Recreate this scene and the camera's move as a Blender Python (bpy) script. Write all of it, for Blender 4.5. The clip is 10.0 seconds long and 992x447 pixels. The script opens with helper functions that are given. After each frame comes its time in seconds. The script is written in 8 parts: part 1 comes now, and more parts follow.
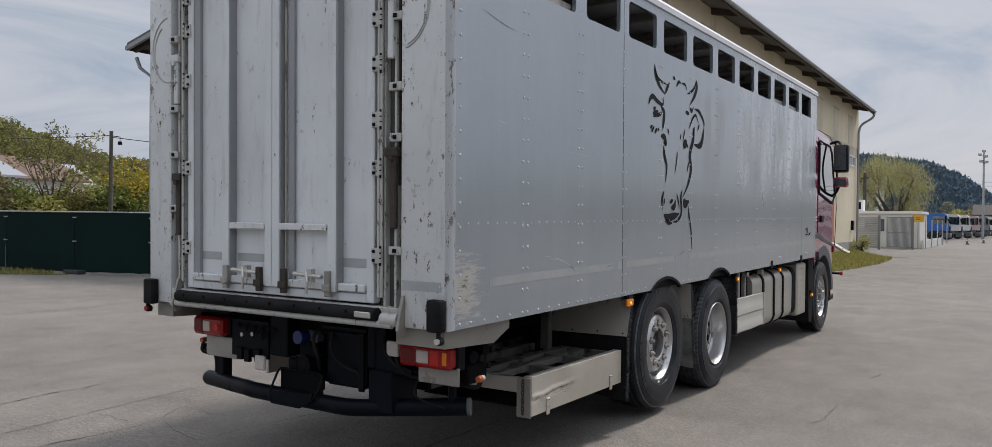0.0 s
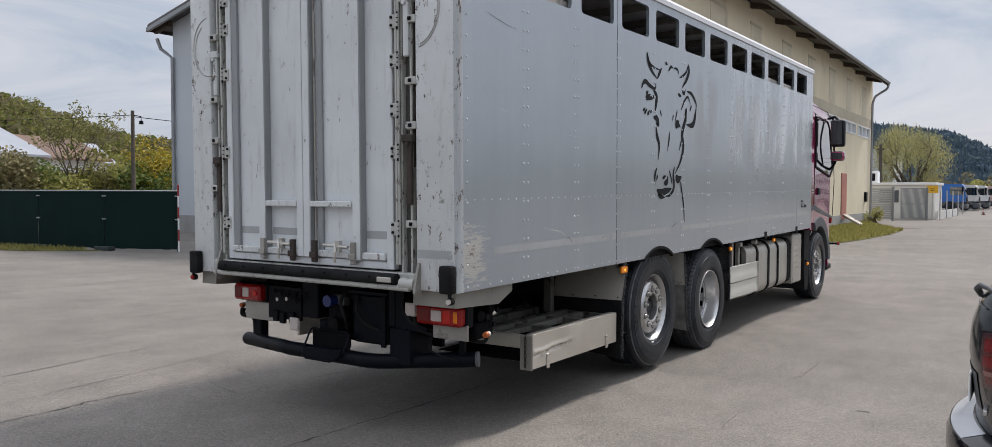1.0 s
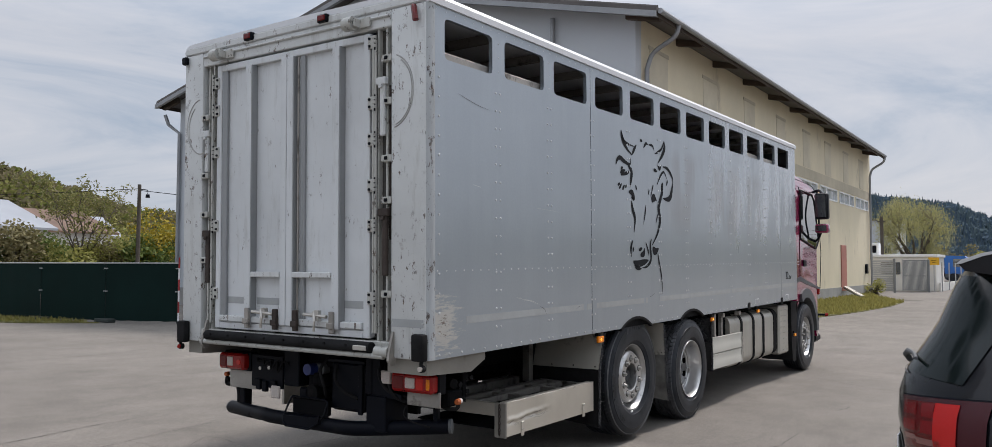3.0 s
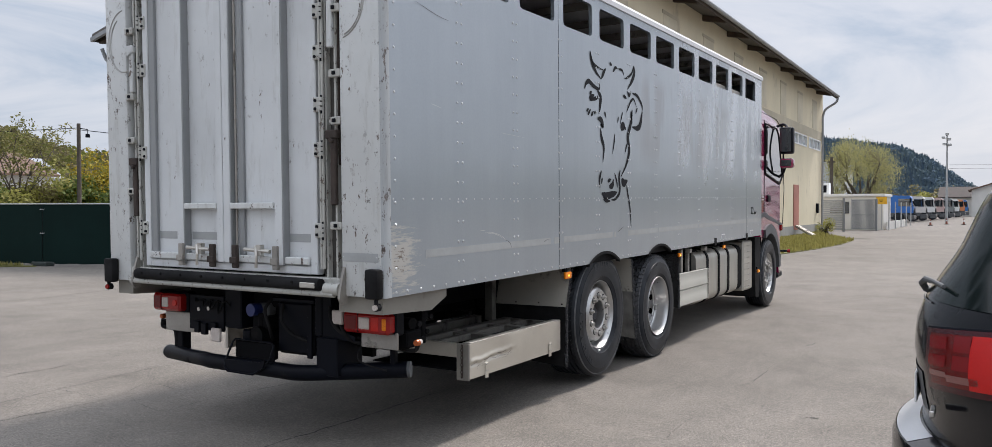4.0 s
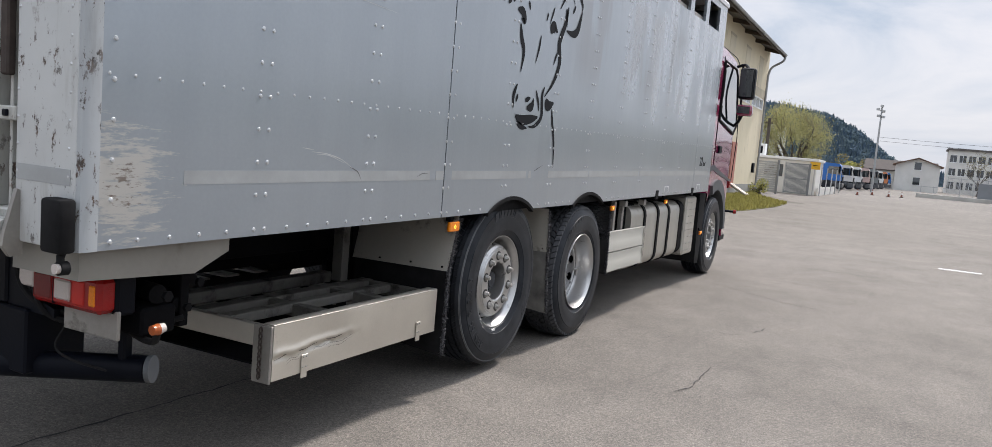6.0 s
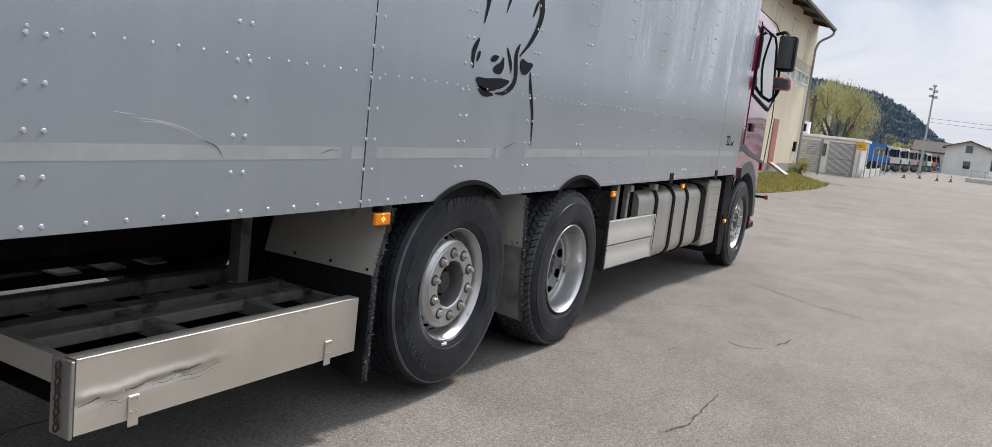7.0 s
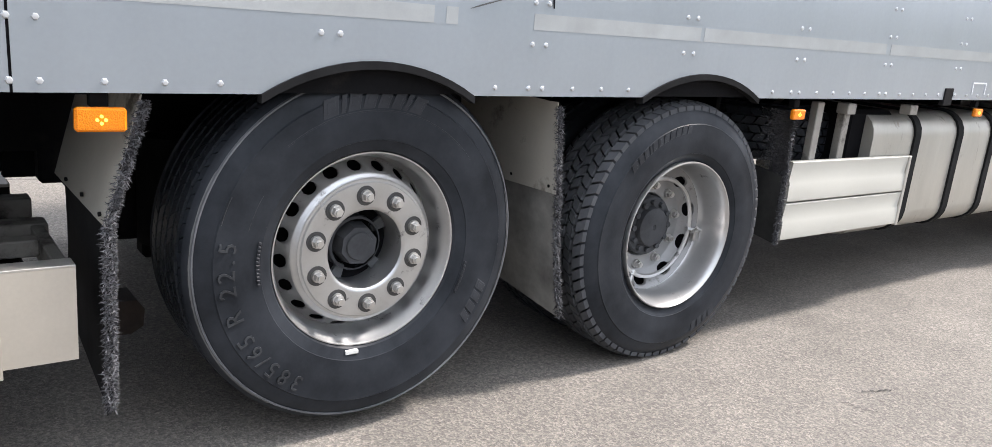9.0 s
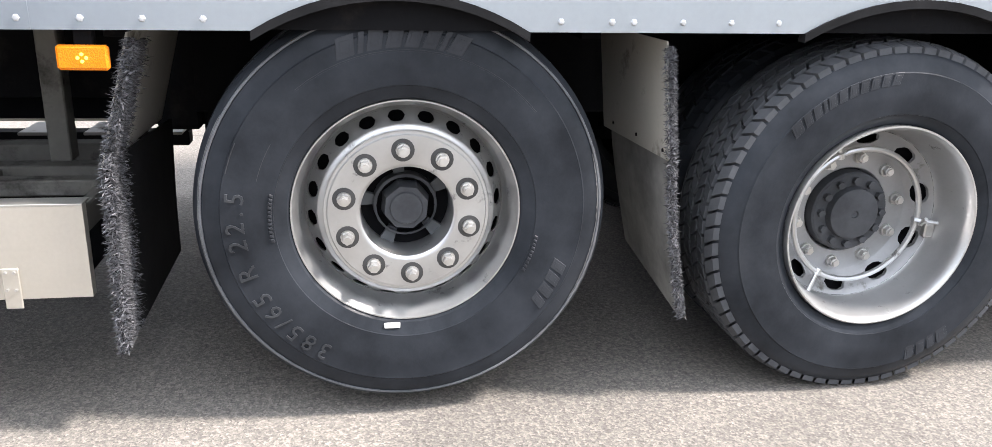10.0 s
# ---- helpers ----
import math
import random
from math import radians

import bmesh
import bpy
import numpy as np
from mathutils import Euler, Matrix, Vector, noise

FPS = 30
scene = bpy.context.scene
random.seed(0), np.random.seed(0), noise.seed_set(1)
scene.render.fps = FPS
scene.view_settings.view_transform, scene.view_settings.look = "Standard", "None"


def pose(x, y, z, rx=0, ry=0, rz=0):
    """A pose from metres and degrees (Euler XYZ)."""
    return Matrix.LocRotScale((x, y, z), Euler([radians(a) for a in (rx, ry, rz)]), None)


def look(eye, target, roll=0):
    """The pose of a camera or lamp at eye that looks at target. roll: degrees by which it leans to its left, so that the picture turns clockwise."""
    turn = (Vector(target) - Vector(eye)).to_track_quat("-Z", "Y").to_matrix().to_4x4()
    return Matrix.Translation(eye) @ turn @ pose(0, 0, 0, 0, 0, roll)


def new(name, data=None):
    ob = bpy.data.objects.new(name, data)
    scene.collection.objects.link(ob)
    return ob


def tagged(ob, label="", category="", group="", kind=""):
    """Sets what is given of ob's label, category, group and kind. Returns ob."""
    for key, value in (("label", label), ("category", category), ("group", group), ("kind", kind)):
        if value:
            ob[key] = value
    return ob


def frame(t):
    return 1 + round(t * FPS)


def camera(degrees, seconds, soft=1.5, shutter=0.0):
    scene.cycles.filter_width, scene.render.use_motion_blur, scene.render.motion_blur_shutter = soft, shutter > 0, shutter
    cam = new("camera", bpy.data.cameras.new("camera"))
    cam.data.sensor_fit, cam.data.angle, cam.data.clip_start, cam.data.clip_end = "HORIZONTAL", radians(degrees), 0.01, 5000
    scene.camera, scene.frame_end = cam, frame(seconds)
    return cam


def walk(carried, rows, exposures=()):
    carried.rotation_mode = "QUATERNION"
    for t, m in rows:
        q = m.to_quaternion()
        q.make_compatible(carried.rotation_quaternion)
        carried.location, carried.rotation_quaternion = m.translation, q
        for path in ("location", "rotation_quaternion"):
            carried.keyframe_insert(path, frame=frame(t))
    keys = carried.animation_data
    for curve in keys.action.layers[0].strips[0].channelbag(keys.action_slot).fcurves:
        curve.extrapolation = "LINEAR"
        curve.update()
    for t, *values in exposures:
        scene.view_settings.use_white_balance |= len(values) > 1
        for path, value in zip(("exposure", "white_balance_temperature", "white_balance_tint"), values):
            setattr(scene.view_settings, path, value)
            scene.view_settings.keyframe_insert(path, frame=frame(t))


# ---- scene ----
cam = camera(62.8, 10.0, 0.6)
PATH = [
    (0, (2.454, -6.333, 1.587), (1.362, -4.657, 1.576), 0.7),
    (0.5, (2.678, -6.559, 1.592), (1.554, -4.907, 1.515), 0.3),
    (1, (2.871, -6.826, 1.601), (1.747, -5.173, 1.527), 0.2),
    (1.5, (3.084, -6.928, 1.612), (1.966, -5.272, 1.697), 0.1),
    (2, (3.207, -6.939, 1.619), (2.082, -5.288, 1.724), 0.6),
    (3.5, (3.128, -6.812, 1.559), (1.993, -5.168, 1.653), -0.2),
    (4, (2.866, -6.517, 1.511), (1.824, -4.81, 1.473), -0.1),
    (4.5, (2.685, -6.148, 1.459), (1.682, -4.427, 1.281), -0.2),
    (5, (2.434, -5.735, 1.403), (1.413, -4.036, 1.142), 2.5),
    (5.5, (2.239, -5.179, 1.414), (1.316, -3.424, 1.154), 4.8),
    (5.7, (2.227, -4.951, 1.429), (1.339, -3.17, 1.225), 4.3),
    (6.8, (2.108, -3.747, 1.474), (1.197, -1.978, 1.272), 7.9),
    (7, (2.096, -3.51, 1.491), (1.14, -1.774, 1.219), 6.7),
    (7.5, (2.026, -2.903, 1.419), (1.02, -1.209, 1.073), 8.8),
    (8, (2.029, -2.267, 1.429), (0.948, -0.639, 1.003), 4.2),
    (8.5, (1.994, -1.666, 1.376), (0.771, -0.148, 0.927), 7.5),
    (9, (1.979, -1.098, 1.283), (0.45, 0.094, 0.791), 5.5),
    (9.5, (1.95, -0.673, 1.227), (0.169, -0.012, 0.6), 3.4),
    (10, (1.959, -0.123, 1.204), (0.088, 0.231, 0.595), 1.9),
]
EXPOSURES = [(t, stops, 6500, 15) for t, stops in ((0.0, 0.14), (0.5, 0.36), (1.0, 0.36), (1.5, 0.19), (2.2, 0.17), (3.5, 0.41), (4.5, 0.59), (5.5, 0.60), (7.0, 0.61), (7.5, 0.87), (8.0, 1.01), (8.5, 1.12), (9.0, 1.44), (9.5, 1.82), (10.0, 1.97))]
walk(cam, [(t, look(eye, target, roll)) for t, eye, target, roll in PATH], EXPOSURES)

# ---- world, sun, exposure ----
world = bpy.data.worlds.new("overcast_sky")
scene.world = world
world.use_nodes = True
wn, wl = world.node_tree.nodes, world.node_tree.links
wn.clear()
SUN_EL, SUN_AZ = radians(50), radians(13)
w_out = wn.new("ShaderNodeOutputWorld")
w_bg = wn.new("ShaderNodeBackground")
w_sky = wn.new("ShaderNodeTexSky")
w_sky.sky_type = "NISHITA"
w_sky.sun_disc = False
w_sky.sun_elevation, w_sky.sun_rotation = SUN_EL, SUN_AZ
w_sky.dust_density = 3.0
w_co = wn.new("ShaderNodeTexCoord")
w_sep = wn.new("ShaderNodeSeparateXYZ")
wl.new(w_co.outputs["Generated"], w_sep.inputs[0])
# cloud layer: flattened noise over the dome, brighter towards the zenith
w_map = wn.new("ShaderNodeMapping")
w_map.inputs["Scale"].default_value = (1.3, 1.3, 5.5)
w_map.inputs["Rotation"].default_value = (0.1, 0.06, 0.4)
wl.new(w_co.outputs["Generated"], w_map.inputs[0])
w_noise = wn.new("ShaderNodeTexNoise")
w_noise.inputs["Scale"].default_value = 1.7
w_noise.inputs["Detail"].default_value = 7.0
w_noise.inputs["Roughness"].default_value = 0.60
w_noise.inputs["Distortion"].default_value = 0.8
wl.new(w_map.outputs[0], w_noise.inputs["Vector"])
w_ramp = wn.new("ShaderNodeValToRGB")
w_ramp.color_ramp.elements[0].position, w_ramp.color_ramp.elements[0].color = 0.34, (0.40, 0.485, 0.58, 1)
w_ramp.color_ramp.elements[1].position, w_ramp.color_ramp.elements[1].color = 0.68, (0.68, 0.705, 0.73, 1)
w_el = w_ramp.color_ramp.elements.new(0.48)
w_el.color = (0.55, 0.605, 0.665, 1)
wl.new(w_noise.outputs["Fac"], w_ramp.inputs[0])
w_zen = wn.new("ShaderNodeMapRange")
w_zen.inputs["From Min"].default_value, w_zen.inputs["From Max"].default_value = 0.25, 0.9
w_zen.inputs["To Min"].default_value, w_zen.inputs["To Max"].default_value = 0.84, 2.0
wl.new(w_sep.outputs["Z"], w_zen.inputs["Value"])
w_mul = wn.new("ShaderNodeVectorMath")
w_mul.operation = "SCALE"
wl.new(w_ramp.outputs[0], w_mul.inputs[0])
wl.new(w_zen.outputs[0], w_mul.inputs["Scale"])
w_dim = wn.new("ShaderNodeVectorMath")
w_dim.operation = "SCALE"
w_dim.inputs["Scale"].default_value = 0.07
wl.new(w_sky.outputs[0], w_dim.inputs[0])
w_mix = wn.new("ShaderNodeMixRGB")
w_mix.inputs[0].default_value = 0.88
wl.new(w_dim.outputs[0], w_mix.inputs[1])
wl.new(w_mul.outputs[0], w_mix.inputs[2])
wl.new(w_mix.outputs[0], w_bg.inputs["Color"])
w_bg.inputs["Strength"].default_value = 1.0
wl.new(w_bg.outputs[0], w_out.inputs[0])

sun_data = bpy.data.lights.new("sun", "SUN")
sun_data.energy, sun_data.angle, sun_data.color = 2.9, radians(7), (1.0, 0.96, 0.9)
sun = new("sun", sun_data)
sun.matrix_world = Matrix.Translation((0, 0, 60)) @ Vector(
    (math.cos(SUN_EL) * math.sin(SUN_AZ), math.cos(SUN_EL) * math.cos(SUN_AZ), math.sin(SUN_EL))).to_track_quat("Z", "Y").to_matrix().to_4x4()


# ---- materials ----
def material(name):
    m = bpy.data.materials.new(name)
    m.use_nodes = True
    return m, m.node_tree.nodes, m.node_tree.links, m.node_tree.nodes["Principled BSDF"]


def noise_node(n, l, co, scale, detail=4.0, rough=0.55, stretch=None):
    tex = n.new("ShaderNodeTexNoise")
    tex.inputs["Scale"].default_value, tex.inputs["Detail"].default_value, tex.inputs["Roughness"].default_value = scale, detail, rough
    if stretch:
        mp = n.new("ShaderNodeMapping")
        mp.inputs["Scale"].default_value = stretch
        l.new(co, mp.inputs[0])
        co = mp.outputs[0]
    l.new(co, tex.inputs["Vector"])
    return tex.outputs["Fac"]


def ramp_node(n, l, fac, stops):
    r = n.new("ShaderNodeValToRGB")
    while len(r.color_ramp.elements) < len(stops):
        r.color_ramp.elements.new(0.5)
    for e, (p, c) in zip(r.color_ramp.elements, stops):
        e.position, e.color = p, (*c, 1) if len(c) == 3 else c
    l.new(fac, r.inputs[0])
    return r.outputs[0]


def mix_node(n, l, fac, a, b, mode="MIX"):
    x = n.new("ShaderNodeMixRGB")
    x.blend_type = mode
    for k, v in ((0, fac), (1, a), (2, b)):
        if isinstance(v, (int, float)):
            x.inputs[k].default_value = v
        elif isinstance(v, tuple):
            x.inputs[k].default_value = (*v, 1)
        else:
            l.new(v, x.inputs[k])
    return x.outputs[0]


def bump_node(n, l, height, strength, dist, p, before=None):
    b = n.new("ShaderNodeBump")
    b.inputs["Strength"].default_value, b.inputs["Distance"].default_value = strength, dist
    l.new(height, b.inputs["Height"])
    if before:
        l.new(before, b.inputs["Normal"])
    l.new(b.outputs[0], p.inputs["Normal"])
    return b.outputs[0]


def surf(name, base, rough=0.6, metal=0.0, vary=0.25, big=1.2, fine=40.0, bump=0.15, dirt=None, dirt_amt=0.0, dirt_scale=3.0,
         stretch=None, spec=0.5, coat=0.0, tint=0.0):
    """A worn surface: large and fine variation of colour and gloss, fine relief, and dirt patches of their own shape."""
    m, n, l, p = material(name)
    co = n.new("ShaderNodeTexCoord").outputs["Object"]
    a = noise_node(n, l, co, big, 5, 0.6, stretch)
    b = noise_node(n, l, co, fine, 3, 0.6, stretch)
    lo = tuple(c * (1 - vary) for c in base)
    hi = tuple(min(1, c * (1 + vary * 0.7)) for c in base)
    col = ramp_node(n, l, a, [(0.3, lo), (0.7, hi)])
    col = mix_node(n, l, vary * 0.8, col, ramp_node(n, l, b, [(0.3, (0.62, 0.62, 0.62)), (0.7, (1, 1, 1))]), "MULTIPLY")
    if tint:
        info = n.new("ShaderNodeObjectInfo")
        col = mix_node(n, l, tint, col, ramp_node(n, l, info.outputs["Random"], [(0.0, (0.6, 0.6, 0.62)), (1.0, (1.0, 0.98, 0.95))]), "MULTIPLY")
    rg = n.new("ShaderNodeMapRange")
    rg.inputs["To Min"].default_value, rg.inputs["To Max"].default_value = max(0.02, rough - 0.1), min(1, rough + 0.12)
    l.new(a, rg.inputs["Value"])
    rsock = rg.outputs[0]
    if dirt:
        d = noise_node(n, l, co, dirt_scale, 8, 0.68, stretch)
        dm = ramp_node(n, l, d, [(0.62 - dirt_amt * 0.3, (0, 0, 0)), (0.70 - dirt_amt * 0.15, (1, 1, 1))])
        col = mix_node(n, l, dm, col, dirt)
        rsock = mix_node(n, l, dm, rsock, (0.85, 0.85, 0.85))
    l.new(col, p.inputs["Base Color"])
    l.new(rsock, p.inputs["Roughness"])
    p.inputs["Metallic"].default_value = metal
    p.inputs["Specular IOR Level"].default_value = spec
    p.inputs["Coat Weight"].default_value = coat
    p.inputs["Coat Roughness"].default_value = 0.06
    if bump:
        bump_node(n, l, b, bump, 0.004, p)
    return m


def glow(name, base, strength, rough=0.2):
    m, n, l, p = material(name)
    p.inputs["Base Color"].default_value = (*base, 1)
    p.inputs["Roughness"].default_value = rough
    p.inputs["Emission Color"].default_value = (*base, 1)
    p.inputs["Emission Strength"].default_value = strength
    return m


def plastic_lens(name, base, rough=0.12):
    m, n, l, p = material(name)
    co = n.new("ShaderNodeTexCoord").outputs["Object"]
    v = n.new("ShaderNodeTexVoronoi")
    v.inputs["Scale"].default_value = 320
    l.new(co, v.inputs["Vector"])
    l.new(ramp_node(n, l, v.outputs["Distance"], [(0.0, tuple(c * 0.55 for c in base)), (0.6, base)]), p.inputs["Base Color"])
    p.inputs["Roughness"].default_value = rough
    p.inputs["Coat Weight"].default_value = 0.12
    p.inputs["Specular IOR Level"].default_value = 0.25
    bump_node(n, l, v.outputs["Distance"], 0.25, 0.004, p)
    return m


def glass_mat(name, tint, rough=0.02):
    m, n, l, p = material(name)
    p.inputs["Base Color"].default_value = (*tint, 1)
    p.inputs["Roughness"].default_value = rough
    p.inputs["Metallic"].default_value = 0.0
    p.inputs["Specular IOR Level"].default_value = 0.9
    p.inputs["Coat Weight"].default_value = 1.0
    p.inputs["Coat Roughness"].default_value = 0.02
    return m


def panel_material():
    """Aged grey-painted aluminium sheet: soft sheen, faint waviness, pale scuffs and runs."""
    m, n, l, p = material("body_aluminium")
    co = n.new("ShaderNodeTexCoord").outputs["Object"]
    a = noise_node(n, l, co, 0.55, 5, 0.6)
    runs = noise_node(n, l, co, 1.0, 6, 0.6, (7.0, 7.0, 0.5))
    fine = noise_node(n, l, co, 60, 3, 0.6)
    col = ramp_node(n, l, a, [(0.3, (0.300, 0.337, 0.372)), (0.72, (0.362, 0.402, 0.440))])
    col = mix_node(n, l, 0.22, col, ramp_node(n, l, runs, [(0.3, (0.80, 0.81, 0.82)), (0.75, (1, 1, 1))]), "MULTIPLY")
    col = mix_node(n, l, 0.2, col, ramp_node(n, l, fine, [(0.3, (0.8, 0.8, 0.8)), (0.7, (1, 1, 1))]), "MULTIPLY")
    scr = noise_node(n, l, co, 2.2, 9, 0.72, (1.0, 1.0, 2.6))
    sm = ramp_node(n, l, scr, [(0.70, (0, 0, 0)), (0.76, (0.6, 0.6, 0.6))])
    col = mix_node(n, l, sm, col, (0.55, 0.55, 0.53))
    # faint smears where old lettering was wiped away
    sep = n.new("ShaderNodeSeparateXYZ")
    l.new(co, sep.inputs[0])
    smear = noise_node(n, l, co, 1.0, 3, 0.5, (1.0, 3.4, 0.7))
    sy = ramp_node(n, l, mix_node(n, l, 1.0, sep.outputs["Y"], (0.1, 0.1, 0.1), "MULTIPLY"), [(0.06, (0, 0, 0)), (0.10, (1, 1, 1)), (0.36, (1, 1, 1)), (0.42, (0, 0, 0))])
    sz = ramp_node(n, l, mix_node(n, l, 1.0, sep.outputs["Z"], (0.2, 0.2, 0.2), "MULTIPLY"), [(0.37, (0, 0, 0)), (0.42, (1, 1, 1)), (0.53, (1, 1, 1)), (0.56, (0, 0, 0))])
    sf = mix_node(n, l, 1.0, mix_node(n, l, 1.0, sy, sz, "MULTIPLY"), ramp_node(n, l, smear, [(0.46, (0, 0, 0)), (0.54, (0.85, 0.85, 0.85))]), "MULTIPLY")
    col = mix_node(n, l, sf, col, (0.25, 0.26, 0.27))
    # pale scrape over the rear lower corner
    dist = n.new("ShaderNodeVectorMath")
    dist.operation = "DISTANCE"
    dist.inputs[1].default_value = (0.0, -2.87, 1.20)
    l.new(co, dist.inputs[0])
    streak = noise_node(n, l, co, 7.0, 8, 0.75, (1.0, 0.7, 5.0))
    near = ramp_node(n, l, dist.outputs["Value"], [(0.06, (0.36, 0.36, 0.36)), (0.34, (0, 0, 0))])
    add = mix_node(n, l, 1.0, streak, near, "ADD")
    col = mix_node(n, l, ramp_node(n, l, add, [(0.72, (0, 0, 0)), (0.80, (0.9, 0.9, 0.9))]), col, (0.52, 0.51, 0.48))
    brown = noise_node(n, l, co, 16.0, 8, 0.75, (1.0, 0.8, 3.0))
    low = ramp_node(n, l, dist.outputs["Value"], [(0.05, (0.34, 0.34, 0.34)), (0.26, (0, 0, 0))])
    col = mix_node(n, l, ramp_node(n, l, mix_node(n, l, 1.0, brown, low, "ADD"), [(0.86, (0, 0, 0)), (0.92, (0.8, 0.8, 0.8))]), col, (0.14, 0.10, 0.075))
    l.new(col, p.inputs["Base Color"])
    rr = n.new("ShaderNodeMapRange")
    rr.inputs["To Min"].default_value, rr.inputs["To Max"].default_value = 0.24, 0.40
    l.new(runs, rr.inputs["Value"])
    p.inputs["Metallic"].default_value = 0.52
    # the gloss is dulled in hanging streaks of dried haze
    haze = noise_node(n, l, co, 1.0, 6, 0.62, (1.0, 2.6, 0.55))
    fore = ramp_node(n, l, mix_node(n, l, 1.0, sep.outputs["Y"], (0.1, 0.1, 0.1), "MULTIPLY"), [(0.10, (0, 0, 0)), (0.30, (1, 1, 1))])
    fore = mix_node(n, l, 1.0, fore, ramp_node(n, l, mix_node(n, l, 1.0, sep.outputs["Z"], (0.2, 0.2, 0.2), "MULTIPLY"), [(0.31, (0, 0, 0)), (0.44, (1, 1, 1))]), "MULTIPLY")
    l.new(mix_node(n, l, fore, (0.16, 0.16, 0.16), ramp_node(n, l, haze, [(0.36, (0.04, 0.04, 0.04)), (0.60, (0.28, 0.28, 0.28))])), p.inputs["Coat Roughness"])
    l.new(mix_node(n, l, fore, (0.50, 0.50, 0.50), ramp_node(n, l, haze, [(0.36, (0.95, 0.95, 0.95)), (0.60, (0.40, 0.40, 0.40))])), p.inputs["Coat Weight"])
    l.new(mix_node(n, l, fore, rr.outputs[0], ramp_node(n, l, haze, [(0.36, (0.16, 0.16, 0.16)), (0.60, (0.38, 0.38, 0.38))])), p.inputs["Roughness"])
    p.inputs["Coat IOR"].default_value = 1.9
    wave = noise_node(n, l, co, 1.6, 3, 0.45, (1.0, 1.9, 0.40))
    nb = bump_node(n, l, wave, 0.6, 0.012, p)
    dents = noise_node(n, l, co, 3.4, 2, 0.4, (1.0, 1.0, 0.8))
    nb = bump_node(n, l, dents, 0.16, 0.010, p, nb)
    bump_node(n, l, fine, 0.05, 0.002, p, nb)
    return m


def worn_paint(name="worn_white_paint", base=(0.565, 0.580, 0.575), chip=0.568, gate=0.42):
    """White-grey paint on steel, dented, streaked with grime and chipped to dark metal and rust."""
    m, n, l, p = material(name)
    co = n.new("ShaderNodeTexCoord").outputs["Object"]
    a = noise_node(n, l, co, 1.6, 6, 0.6)
    grime = noise_node(n, l, co, 2.6, 8, 0.7, (5.0, 5.0, 0.8))
    col = ramp_node(n, l, a, [(0.3, tuple(c * 0.9 for c in base)), (0.7, tuple(c * 1.08 for c in base))])
    col = mix_node(n, l, 0.45, col, ramp_node(n, l, grime, [(0.32, (0.62, 0.60, 0.56)), (0.46, (1, 1, 1))]), "MULTIPLY")
    chips = noise_node(n, l, co, 15, 10, 0.78, (1.5, 1.5, 0.75))
    mask = noise_node(n, l, co, 3.0, 5, 0.65)
    cm = ramp_node(n, l, chips, [(chip, (0, 0, 0)), (chip + 0.02, (1, 1, 1))])
    mm = ramp_node(n, l, mask, [(gate, (0, 0, 0)), (gate + 0.14, (1, 1, 1))])
    f = mix_node(n, l, 1.0, cm, mm, "MULTIPLY")
    lines = noise_node(n, l, co, 5, 9, 0.8, (9.0, 9.0, 0.6))
    lm = ramp_node(n, l, lines, [(0.665, (0, 0, 0)), (0.68, (0.8, 0.8, 0.8))])
    rust = ramp_node(n, l, noise_node(n, l, co, 30, 4), [(0.35, (0.03, 0.028, 0.027)), (0.65, (0.13, 0.085, 0.06))])
    col = mix_node(n, l, lm, col, (0.20, 0.19, 0.175))
    col = mix_node(n, l, f, col, rust)
    l.new(col, p.inputs["Base Color"])
    p.inputs["Roughness"].default_value = 0.45
    nb = bump_node(n, l, noise_node(n, l, co, 2.2, 3), 0.5, 0.012, p)
    bump_node(n, l, f, 0.5, 0.001, p, nb)
    return m


